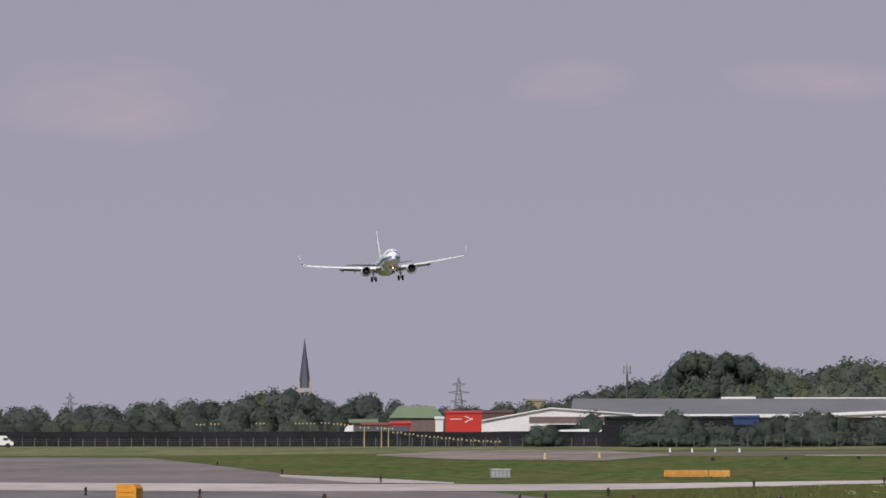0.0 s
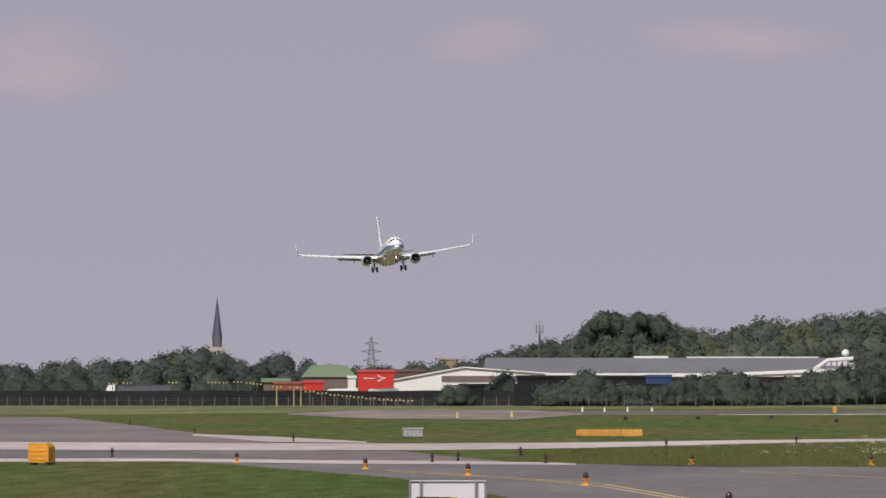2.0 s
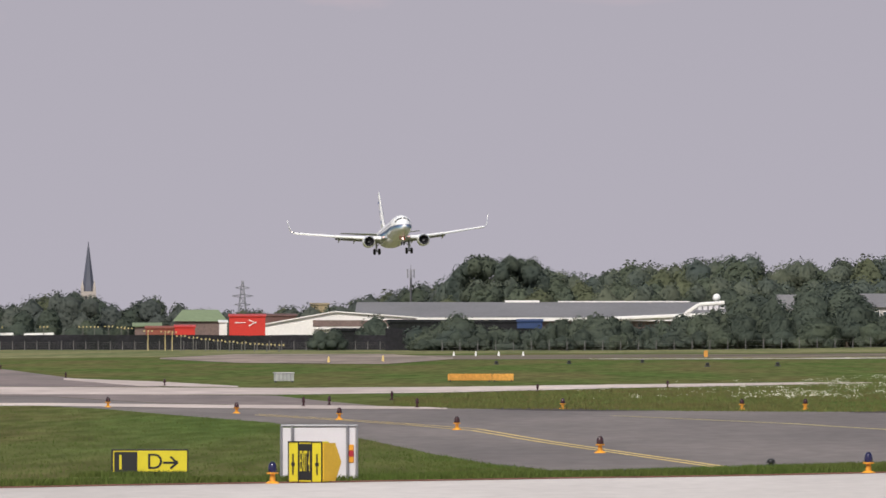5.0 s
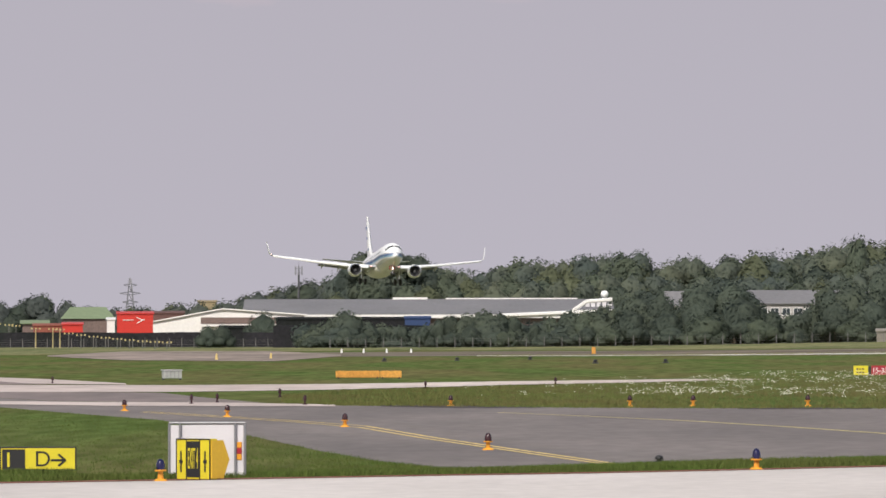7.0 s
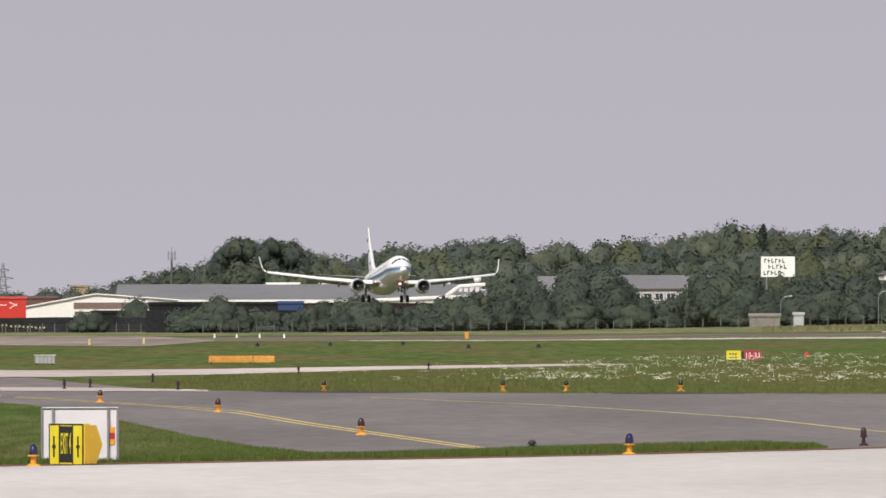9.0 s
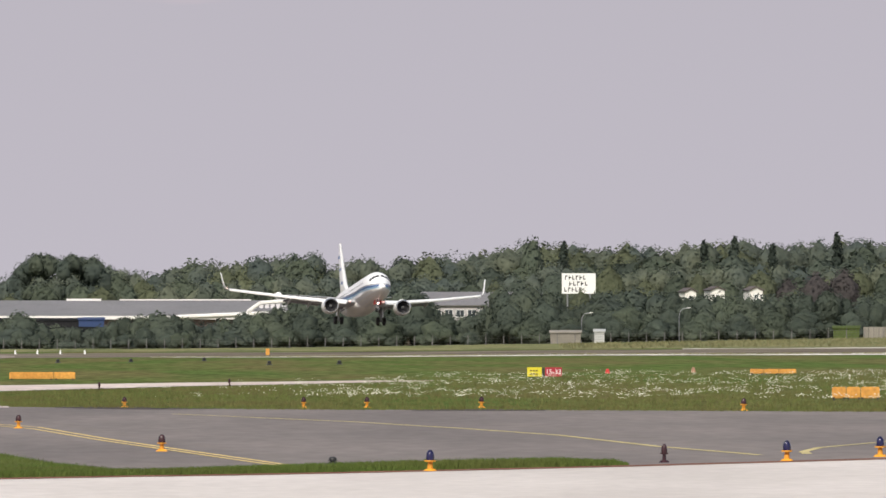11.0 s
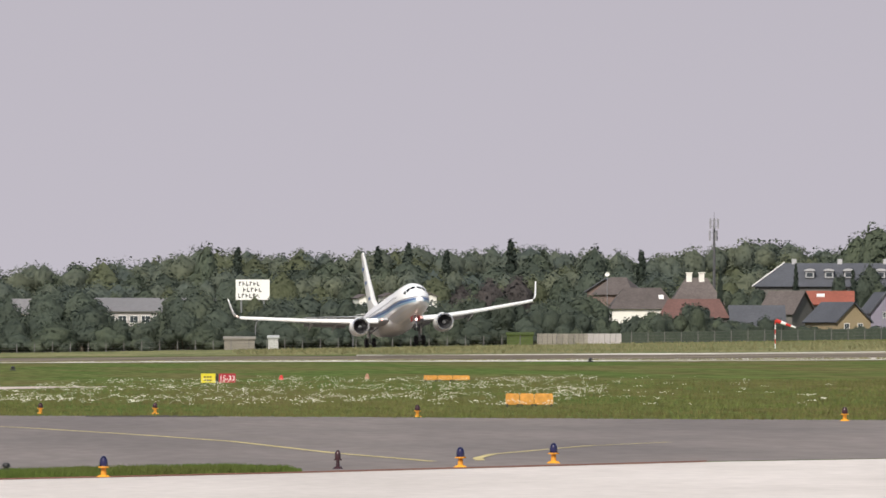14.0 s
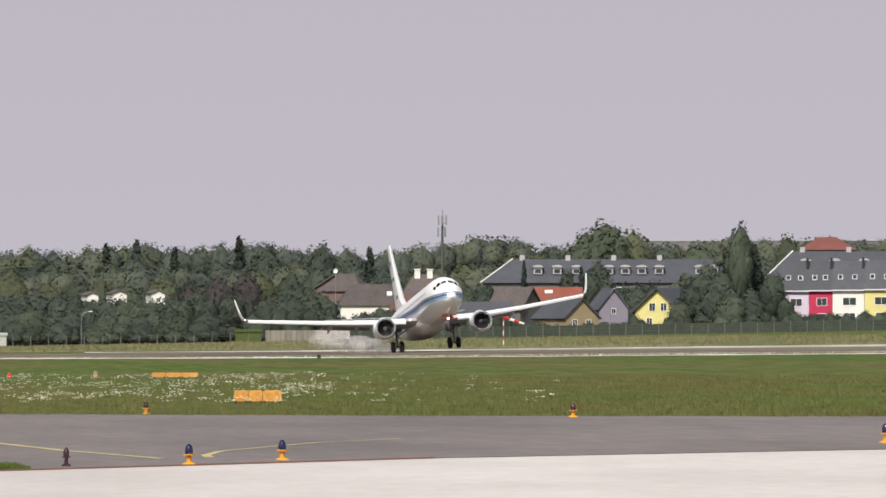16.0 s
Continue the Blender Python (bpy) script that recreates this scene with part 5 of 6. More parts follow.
def street_lamp(x, y, h):
    ob = thing("street_lamp", facing(x, y), "grey curved-arm street lamp beyond the fence", "lamp", "street lamps")
    bm = bmesh.new()
    pts = [(0, 0, -0.3), (0, 0, h - 1.6), (0.15, 0, h - 0.8), (0.6, 0, h - 0.2), (1.5, 0, h)]
    for a, c in zip(pts, pts[1:]):
        rod(bm, a, c, 0.07, 0.06, 8)
    part("pole", bm, MAST, ob, "grey steel pole")
    bm = bmesh.new()
    box(bm, (1.8, 0, h - 0.02), (0.7, 0.3, 0.16))
    bevelled(bm, 0.06)
    part("lamp_head", bm, HALL_WHITE, ob, "pale lamp head")


street_lamp(206.7, 1913.9, 9.06)
street_lamp(85.6, 1868.0, 5.6)
street_lamp(103.6, 1868.0, 6.2)


def build_terrace(x, y, w, eave, ridge, label, dormers, hip=6.0):
    ob = thing("terrace_house", facing(x, y), label, "house", "houses beyond the fence")
    d = 16.0
    bm = bmesh.new()
    box(bm, (0, d / 2, eave / 2 - 0.4), (w, d, eave + 0.8))
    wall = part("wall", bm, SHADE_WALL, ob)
    bm = bmesh.new()
    low = [bm.verts.new(p) for p in ((-w / 2 - 0.6, -0.6, eave), (w / 2 + 0.6, -0.6, eave), (w / 2 + 0.6, d + 0.6, eave), (-w / 2 - 0.6, d + 0.6, eave))]
    top = [bm.verts.new(p) for p in ((-w / 2 + hip, d / 2, ridge), (w / 2 - 0.5, d / 2, ridge))]
    for f in ((low[0], low[1], top[1], top[0]), (low[1], low[2], top[1]), (low[2], low[3], top[0], top[1]), (low[3], low[0], top[0]), (low[3], low[2], low[1], low[0])):
        bm.faces.new(f)
    roof = part("roof", bm, ROOF_DARK, ob, "wide dark slate roof")
    for dx in dormers:
        bm = bmesh.new()
        h = ridge - eave
        box(bm, (dx, d / 2 * 0.42, eave + h * 0.5), (1.8, 3.0, 1.3))
        dorm = part("dormer", bm, DORMER, roof, "pale dormer")
        bm = bmesh.new()
        loft(bm, [[(dx + 1.15 * math.cos(a), yy, eave + h * 0.5 + 0.75 + 0.55 * math.sin(a)) for a in [math.pi * k / 8 for k in range(9)]] for yy in (d / 2 * 0.42 - 1.8, d / 2 * 0.42 + 2.5)])
        part("dormer_roof", bm, DORMER, dorm, "curved pale metal roof")
        bm = bmesh.new()
        box(bm, (dx, d / 2 * 0.42 - 1.53, eave + h * 0.5), (1.2, 0.08, 0.8))
        part("pane", bm, WINDOW, dorm, "dark pane")
    for i in range(int(w / 11)):
        bm = bmesh.new()
        box(bm, (-w / 2 + hip + 2 + 9.5 * i, d / 2, ridge + 0.3), (1.0, 0.9, 1.1))
        part("chimney", bm, DORMER, roof, "grey chimney")
    bm = bmesh.new()
    rod(bm, (-w / 2 - 0.6, -0.7, eave + 0.1), (-w / 2 + hip, d / 2 - 0.1, ridge + 0.1), 0.16, 0.16, 6)
    part("hip_ridge", bm, HALL_WHITE, roof, "bright hip capping")
    for i in range(int(w / 3.5)):
        for z in (1.6, 4.4):
            if z < eave - 1:
                pane_window(wall, -w / 2 + 2 + 3.5 * i, 0, z, 1.3, 1.3)


build_terrace(223.9, 2088.0, 49.59, 10.58, 15.50, "long terrace with a dark slate roof and pale dormers", (-13.5, -9.5, -5.5, 1.2, 4.6, 8.0, 11.6, 20, 23))
build_terrace(274.9, 2061.8, 39.38, 10.51, 16.07, "long terrace with a dark slate roof and pale dormers", (-12, -6, 0, 8), 5.0)


def build_row_house(u, wall_mat, label, width):
    x, y = u
    w, e, r, d = width, 7.82, 13.49, 11.0
    ob = thing("row_house", facing(x, y, 0), label, "house", "coloured row of houses")
    bm = bmesh.new()
    box(bm, (0, d / 2, e / 2 - 0.4), (w - 0.04, d, e + 0.8))
    wall = part("wall", bm, wall_mat, ob)
    bm = bmesh.new()
    slab(bm, [(-w / 2, -0.5, e), (w / 2, -0.5, e), (w / 2, d / 2, r), (-w / 2, d / 2, r)], 0.25)
    slab(bm, [(-w / 2, d + 0.5, e), (w / 2, d + 0.5, e), (w / 2, d / 2, r), (-w / 2, d / 2, r)], 0.25)
    roof = part("roof", bm, ROOF_DARK, ob, "dark slate roof")
    bm = bmesh.new()
    box(bm, (0, -0.55, e - 0.05), (w, 0.15, 0.25))
    part("gutter", bm, PANEL, roof, "pale gutter")
    bm = bmesh.new()
    box(bm, (w / 2 - 0.2, d * 0.42, r - 0.4), (0.5, 1.6, 2.2))
    part("chimney", bm, BLACK, roof, "dark chimney")
    for sx in (-w / 4, w / 5):
        bm = bmesh.new()
        a = math.atan2(r - e, d / 2 + 0.5)
        lie = Matrix.Rotation(a, 4, "X")
        for dx in (-0.42, 0.42):
            box(bm, (sx + dx, d / 2 * 0.35, e + (r - e) * 0.44), (0.1, 1.3, 0.14), lie)
        for dy in (-0.6, 0.6):
            box(bm, (sx, d / 2 * 0.35 + dy * math.cos(a), e + (r - e) * 0.44 + dy * math.sin(a)), (0.74, 0.1, 0.14), lie)
        light = part("skylight", bm, HALL_WHITE, roof, "white-framed roof window")
        bm = bmesh.new()
        box(bm, (sx, d / 2 * 0.35, e + (r - e) * 0.44), (0.74, 1.1, 0.1), lie)
        part("pane", bm, WINDOW, light, "dark pane")
    pane_window(wall, 0.2, 0, e - 2.2, w * 0.42, 1.5)
    pane_window(wall, 0.2, 0, e - 5.2, w * 0.36, 1.5)


for u, m, lab, wid in (((245.8, 1944.5), PLASTER_LILAC, "lilac and white row house with a slate roof", 5.24), ((250.7, 1943.9), PLASTER_RED, "crimson row house with a slate roof", 4.58), ((256.0, 1943.2), PLASTER, "white row house with a slate roof", 6.11), ((262.1, 1942.4), PLASTER_YELLOW, "yellow row house with a slate roof", 6.11), ((268.1, 1941.6), PLASTER, "white row house with a slate roof", 6.11)):
    build_row_house(u, m, lab, wid)
shed(353.0, 2717.2, 106.81, 30, 23.15, ROOF_GREY, "long flat-roofed store far behind the houses", "building", lid=DORMER)
gable_house(308.6, 2380.2, 0, 13.0, 14, 18.6, 21.6, SHADE_WALL, ROOF_DEEP, "big house with a deep red hipped roof behind the terrace", hip=4.5)


# ---- signs, lamps and other airfield things ----

def screen(name, line, h, material, label, category, thick=0.12):
    bm = bmesh.new()
    pts = []
    for (x0, y0), (x1, y1) in zip(line, line[1:]):
        k = max(1, int(math.hypot(x1 - x0, y1 - y0) / 8))
        pts += [(x0 + (x1 - x0) * i / k, y0 + (y1 - y0) * i / k) for i in range(k)]
    pts.append(line[-1])
    rng = random.Random(len(pts))
    loft(bm, [[(x, y, ground_z(x, y) - 0.3), (x, y, ground_z(x, y) + h * t), (x, y + thick, ground_z(x, y) + h * t), (x, y + thick, ground_z(x, y) - 0.3)] for x, y in pts for t in (rng.uniform(0.94, 1.0),)])
    return tagged(new(name, to_mesh(name, bm, material)), label, category, kind="structure")


# dark planted screen and fences at the field's edge
screen("screen_fence", [(-203.2, 2019.8), (-144.1, 2014.9), (-77.9, 1998.5), (-33.2, 1989.7), (-21.0, 1984.9)], 3.02, FENCE_DARK, "dark planted screen fence at the edge of the airfield", "fence", 0.8)
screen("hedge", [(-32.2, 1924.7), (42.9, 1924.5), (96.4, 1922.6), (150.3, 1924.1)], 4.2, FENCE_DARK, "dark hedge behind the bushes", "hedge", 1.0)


def fence_run(line, h, step, label):
    ob = thing("wire_fence", pose(0, 0, 0), label, "fence", "airfield fences")
    for (x0, y0), (x1, y1) in zip(line, line[1:]):
        n = max(1, int(math.hypot(x1 - x0, y1 - y0) / step))
        for i in range(n):
            x, y = x0 + (x1 - x0) * i / n, y0 + (y1 - y0) * i / n
            z = ground_z(x, y)
            bm = bmesh.new()
            rod(bm, (x, y, z - 0.2), (x, y, z + h), 0.09, 0.08, 6)
            rod(bm, (x, y, z + h), (x, y - 0.35, z + h + 0.35), 0.07, 0.05, 5)
            part("post", bm, POST, ob)
        for f in (0.12, 0.4, 0.7, 0.97):
            bm = bmesh.new()
            rod(bm, (x0, y0, ground_z(x0, y0) + h * f), (x1, y1, ground_z(x1, y1) + h * f), 0.015, 0.015, 4)
            part("wire", bm, MESH_GREY, ob)


fence_run([(-175.7, 1967.2), (-140.2, 1960.0), (-76.0, 1948.5), (-21.5, 1929.9)], 1.5, 2.4, "wire fence with pale posts before the dark screen")
fence_run([(-20.6, 1849.9), (41.2, 1847.5), (102.8, 1843.1), (145.8, 1840.2)], 1.6, 3.2, "low wire fence with pale posts before the bushes")
fence_run([(145.6, 1864.3), (197.0, 1854.6), (268.4, 1840.5)], 2.0, 3.0, "wire fence before the gardens")
screen("garden_hedge", [(147.5, 1894.3), (179.1, 1886.5), (231.0, 1875.8), (277.2, 1864.5)], 2.1, LEAF_DARK, "clipped green hedge behind the wire fence", "hedge", 1.0)


def board_fence(x, y, w, h, mat_, label):
    ob = thing("board_fence", facing(x, y), label, "fence")
    n = max(2, int(w / 0.9))
    for i in range(n):
        bm = bmesh.new()
        box(bm, (-w / 2 + w * (i + 0.5) / n, 0, h / 2 - 0.1), (w / n - 0.06, 0.08, h + 0.2))
        part("board", bm, mat_, ob)


board_fence(142.7, 1852.5, 12.42, 2.0, TIMBER, "weathered timber fence by the gardens")
board_fence(148.7, 1850.0, 6.20, 1.9, DULL_WALL, "pale grey panel fence by the gardens")
shed(133.7, 1857.2, 4.77, 3, 1.9, HEDGE, "clipped pale green hedge block", "hedge")


def approach_light(x, y, h, mast_mat):
    ob = thing("approach_light", facing(x, y), "approach-light mast with small yellow lamps on a cross bar", "approach light", "approach lights")
    bm = bmesh.new()
    rod(bm, (0, 0, -0.2), (0, 0, h), 0.10, 0.08, 8)
    part("mast", bm, mast_mat, ob, "slender mast")
    bm = bmesh.new()
    rod(bm, (-0.8, 0, h), (0.8, 0, h), 0.035, 0.035, 6)
    part("cross_bar", bm, MESH_GREY, ob)
    for dx in (-0.75, 0.05, 0.75):
        bm = bmesh.new()
        rod(bm, (dx, -0.2, h + 0.2), (dx, 0.15, h + 0.25), 0.17, 0.12, 8)
        rod(bm, (dx, 0, h), (dx, 0, h + 0.2), 0.05, 0.05, 5)
        part("lamp", bm, PALE_LINE, ob, "yellow lamp housing")


for x, y, h in ((-76.2, 1898.5, 3.5), (-72.8, 1893.6, 3.4), (-71.3, 1888.7, 3.3), (-69.3, 1878.7, 2.6), (-66.5, 1863.8, 2.3), (-63.7, 1848.9, 2.0), (-61.0, 1834.0, 1.8), (-58.4, 1819.1, 1.6), (-55.6, 1799.1, 1.4), (-53.0, 1789.2, 1.2), (-50.4, 1774.3, 1.1), (-48.0, 1764.3, 1.0)):
    approach_light(x, y, h, PALE_LINE if h > 3 else MESH_GREY)
for x, y, h in ((-115.0, 2041.8, 4.2), (-112.1, 2041.9, 4.3), (-103.0, 2042.4, 4.4), (-95.1, 2042.8, 4.4), (-92.8, 2042.9, 4.4), (-89.9, 2043.0, 4.5), (-87.4, 2043.1, 4.3), (-86.0, 2043.2, 4.1)):
    approach_light(x, y, h, MESH_GREY)


def edge_light(x, y, h, lens, base_mat, label, group, k=0.84):
    ob = thing("taxiway_light", on_ground(x, y, 0, 0.004), label, "taxiway light", group)
    bm = bmesh.new()
    rod(bm, (0, 0, 0), (0, 0, 0.05), 0.19 * k, 0.12 * k, 14)
    rod(bm, (0, 0, 0.05), (0, 0, h * 0.45), 0.075 * k, 0.06 * k, 10)
    base = part("base", bm, base_mat, ob, smooth=True)
    bm = bmesh.new()
    rod(bm, (0, 0, h * 0.45), (0, 0, h * 0.52), 0.14 * k, 0.14 * k, 14)
    part("collar", bm, base_mat, ob, smooth=True)
    bm = bmesh.new()
    loft(bm, [[(r * k * math.cos(a), r * k * math.sin(a), z) for a in [2 * math.pi * q / 14 for q in range(14)]] for r, z in ((0.10, h * 0.52), (0.105, h * 0.7), (0.09, h * 0.86), (0.05, h * 0.97), (0.01, h))])
    part("lens", bm, lens, ob, smooth=True)
    return ob


BL = edge_light(-5.5, 197.5, 0.44, BLUE_GLASS, ORANGE, "blue-domed taxiway light on an orange base", "blue taxiway lights")
for x, y in ((6.4, 207.3), (14.1, 213.3), (16.4, 217.7), (30.8, 227.4)):
    copy_thing(BL, on_ground(x, y, 0, 0.008))
OL = edge_light(-3.0, 310.1, 0.42, BROWN_LENS, ORANGE, "dark-domed taxiway light on an orange base", "taxiway lights")
for x, y in ((1.1, 248.2), (7.1, 385.7), (9.4, 381.4), (13.4, 372.9), (-7.4, 347.9), (-11.8, 375.8), (0.3, 396.1), (21.1, 341.2), (31.5, 302.2), (-18.0, 408.4)):
    copy_thing(OL, on_ground(x, y, 0, 0.004))
DL = edge_light(-5.5, 404.3, 0.40, BROWN_LENS, BROWN_LENS, "dark taxiway light on a short stem", "dark taxiway lights", 0.62)
for x, y in ((-10.2, 411.3), (-9.3, 417.8), (11.6, 214.9), (-7.3, 453.8), (-25.2, 447.0), (-31.3, 462.7), (-0.9, 519.2), (-22.4, 581.9), (-33.3, 690.2), (-47.1, 861.9), (6.1, 550.3)):
    copy_thing(DL, on_ground(x, y, 0, 0.004))
SL = edge_light(4.7, 220.9, 0.17, BLACK, BLACK, "low black taxiway light in the grass", "low taxiway lights")
for x, y in ((1.4, 1011.0), (8.9, 1036.0), (-5.8, 1000.0), (13.4, 893.0), (19.4, 885.0), (68.8, 871.3)):
    copy_thing(SL, on_ground(x, y, 0, 0.004) @ Matrix.Diagonal((2, 2, 2.2, 1)))


def long_board(x, y, w, h, splits, label):
    ob = thing("marker_board", facing(x, y), label, "marker board", "orange marker boards")
    edges = [-0.5] + splits + [0.5]
    for a, b in zip(edges, edges[1:]):
        bm = bmesh.new()
        box(bm, (w * (a + b) / 2, 0, 0.08 + h / 2), (w * (b - a) - 0.025, 0.22, h))
        bevelled(bm, 0.03)
        sec = part("board", bm, BOARD, ob)
        bm = bmesh.new()
        for q in (a + 0.04, b - 0.04):
            box(bm, (w * q, 0, 0.05), (0.08, 0.3, 0.14))
        part("foot", bm, BLACK, sec, "dark foot")


long_board(-4.6, 627.3, 4.10, 0.43, [0.17], "long low orange marker board in two sections")
long_board(37.3, 576.1, 2.64, 0.27, [-0.2, 0.12], "low orange marker board in the meadow")
long_board(27.5, 377.1, 1.79, 0.43, [-0.2, 0.1], "orange marker board standing in the meadow")


def cabinet(x, y, w, d, h, material, label):
    ob = thing("cabinet", facing(x, y, -22), label, "cabinet")
    bm = bmesh.new()
    loft(bm, [[(-w / 2, yy, 0.1), (w / 2, yy, 0.1), (w / 2, yy, h * 0.82), (w * 0.36, yy, h), (-w * 0.5, yy, h)] for yy in (0, d)])
    body = part("body", bm, material, ob)
    bm = bmesh.new()
    for a in (-0.4, 0.4):
        box(bm, (w * a, d / 2, 0.04), (0.1, d, 0.18))
    part("foot", bm, BLACK, ob, "dark foot")
    bm = bmesh.new()
    for q in range(3):
        box(bm, (0, -0.012, h * (0.25 + 0.2 * q)), (w * 0.8, 0.02, 0.03))
    part("door_rib", bm, ORANGE, body)


cabinet(-25.2, 395.8, 0.85, 0.7, 0.86, ORANGE, "orange equipment cabinet on dark feet")


def grey_cabinet(x, y):
    ob = thing("cabinet", facing(x, y, 10), "grey metal equipment cabinet in the grass", "cabinet")
    bm = bmesh.new()
    box(bm, (0, 0.3, 0.33), (1.15, 0.6, 0.5))
    bevelled(bm, 0.02)
    body = part("body", bm, GREY_BOX, ob)
    bm = bmesh.new()
    box(bm, (0, 0.3, 0.6), (1.25, 0.7, 0.05))
    part("lid", bm, PANEL, ob, "pale lid")
    for a in (-0.52, 0.52):
        bm = bmesh.new()
        box(bm, (a, 0.3, 0.04), (0.07, 0.5, 0.16))
        part("foot", bm, BLACK, ob, "dark foot")
    for i in range(4):
        bm = bmesh.new()
        box(bm, (-0.36 + 0.24 * i, -0.02, 0.33), (0.05, 0.03, 0.42))
        part("rib", bm, STEEL, body)


grey_cabinet(-16.6, 623.0)
for x, y in ((18.3, 1231.9),):
    long_board(x, y, 0.5, 0.8, [], "small yellow marker post beyond the runway")


def letters(text, size, material, parent, m, name="lettering"):
    cu = bpy.data.curves.new(name, "FONT")
    cu.body, cu.size, cu.align_x, cu.align_y, cu.extrude = text, size, "CENTER", "CENTER", 0.004
    tmp = bpy.data.objects.new("tmp", cu)
    scene.collection.objects.link(tmp)
    me = bpy.data.meshes.new_from_object(tmp.evaluated_get(bpy.context.evaluated_depsgraph_get()))
    bpy.data.objects.remove(tmp)
    me.materials.clear()
    me.materials.append(material)
    ob = new(name, me)
    ob.parent = parent
    ob.matrix_basis = m
    return ob


FRONT = Matrix.Rotation(radians(90), 4, "X")


def sign_box(parent, x0, x1, z0, z1, depth, material, name="panel", label=""):
    bm = bmesh.new()
    box(bm, ((x0 + x1) / 2, depth / 2, (z0 + z1) / 2), (x1 - x0, depth, z1 - z0))
    bevelled(bm, 0.012, 1)
    return part(name, bm, material, parent, label)


def build_direction_sign():
    ob = thing("taxiway_sign", facing(-8.4, 210.3), "low black and yellow direction sign with an arrow, standing in grass", "sign")
    w, h = 1.60, 0.50
    back = sign_box(ob, -w / 2, w / 2, 0.0, 0.04 + h, 0.18, BLACK, "housing", "black-edged housing")
    sign_box(back, -w / 2 + 0.03, -w / 2 + 0.55, 0.07, h, -0.006, BLACK, "panel", "black panel")
    sign_box(back, -w / 2 + 0.56, w / 2 - 0.03, 0.07, h + 0.01, -0.008, YELLOW, "panel", "yellow panel")
    bm = bmesh.new()
    for c, s in (((-w / 2 + 0.29, -0.012, h - 0.005), (0.5, 0.006, 0.02)), ((-w / 2 + 0.55, -0.012, 0.28), (0.02, 0.006, 0.44)), ((-w / 2 + 0.05, -0.012, 0.28), (0.02, 0.006, 0.44)), ((-w / 2 + 0.19, -0.012, 0.27), (0.05, 0.006, 0.30))):
        box(bm, c, s)
    part("lettering_bar", bm, YELLOW, back, "yellow outline and bar")
    letters("D", 0.46, BLACK, back, Matrix.Translation((0.10, -0.012, 0.27)) @ FRONT)
    bm = bmesh.new()
    box(bm, (0.40, -0.012, 0.26), (0.26, 0.008, 0.045))
    for s in (1, -1):
        box(bm, (0.50, -0.012, 0.26 + s * 0.058), (0.2, 0.008, 0.045), Matrix.Rotation(s * 0.7, 4, "Y"))
    part("arrow", bm, BLACK, back, "black arrow")


build_direction_sign()


def build_exit_sign():
    ob = thing("sign_frame", facing(-4.7, 202.1, 4), "white panel in a grey tubular frame beside the taxiway", "sign frame")
    w, h = 1.51, 1.10
    bm = bmesh.new()
    for a, b in (((-w / 2, 0, -0.1), (-w / 2, 0, h)), ((w / 2, 0, -0.1), (w / 2, 0, h)), ((-w / 2, 0, h), (w / 2, 0, h)), ((-w * 0.36, -0.05, 0), (-w * 0.36, -0.05, h * 1.01)), ((w * 0.37, -0.05, 0), (w * 0.37, -0.05, h * 1.01))):
        rod(bm, a, b, 0.026, 0.026, 8)
    part("frame_tube", bm, STEEL, ob, "grey steel tubes")
    sign_box(ob, -w / 2 + 0.02, w / 2 - 0.02, 0.05, h - 0.04, 0.03, PANEL, "panel", "pale grey-white panel")
    for z, m in ((0.66, ORANGE), (0.54, SIGN_RED), (0.42, ORANGE)):
        sign_box(ob, w * 0.39, w * 0.46, z - 0.06, z + 0.06, -0.02, m, "colour_patch", "red and yellow patch")
    ob = thing("taxiway_sign", facing(-4.9, 199.0, -42), "yellow guidance sign turned aside, with a black centre", "sign")
    s, h2 = 0.88, 0.82
    back = sign_box(ob, -s / 2, s / 2, 0.02, h2, 0.22, YELLOW, "housing", "yellow housing")
    sign_box(back, -s * 0.20, s * 0.20, 0.06, h2 - 0.05, -0.008, BLACK, "panel", "black centre panel")
    letters("EXIT 4", 0.62, YELLOW, back, Matrix.Translation((0, -0.013, h2 * 0.5)) @ FRONT @ Matrix.Diagonal((0.155, 0.95, 1, 1)))
    for q in (-0.36, 0.36):
        bm = bmesh.new()
        box(bm, (s * q, -0.01, h2 * 0.45), (0.035, 0.006, h2 * 0.5))
        box(bm, (s * q, -0.011, h2 * 0.45), (0.09, 0.006, 0.06))
        part("lettering_bar", bm, BLACK, back, "black bar")
    bm = bmesh.new()
    for a in (-s / 2, -s * 0.2, s * 0.2, s / 2):
        box(bm, (a, -0.008, h2 / 2), (0.02, 0.012, h2))
    box(bm, (0, -0.008, h2 - 0.01), (s, 0.012, 0.022))
    part("edge_strip", bm, BLACK, back, "black edge strip")
    bm = bmesh.new()
    loft(bm, [[(s / 2 + 0.02 + t, y, z) for y, z in ((0.0, 0.04), (0.34, 0.04), (0.52, h2 * 0.5), (0.34, h2 - 0.03), (0.0, h2 - 0.03))] for t in (0, 0.03)])
    part("end_plate", bm, AMBER, ob, "pointed amber end plate")


build_exit_sign()


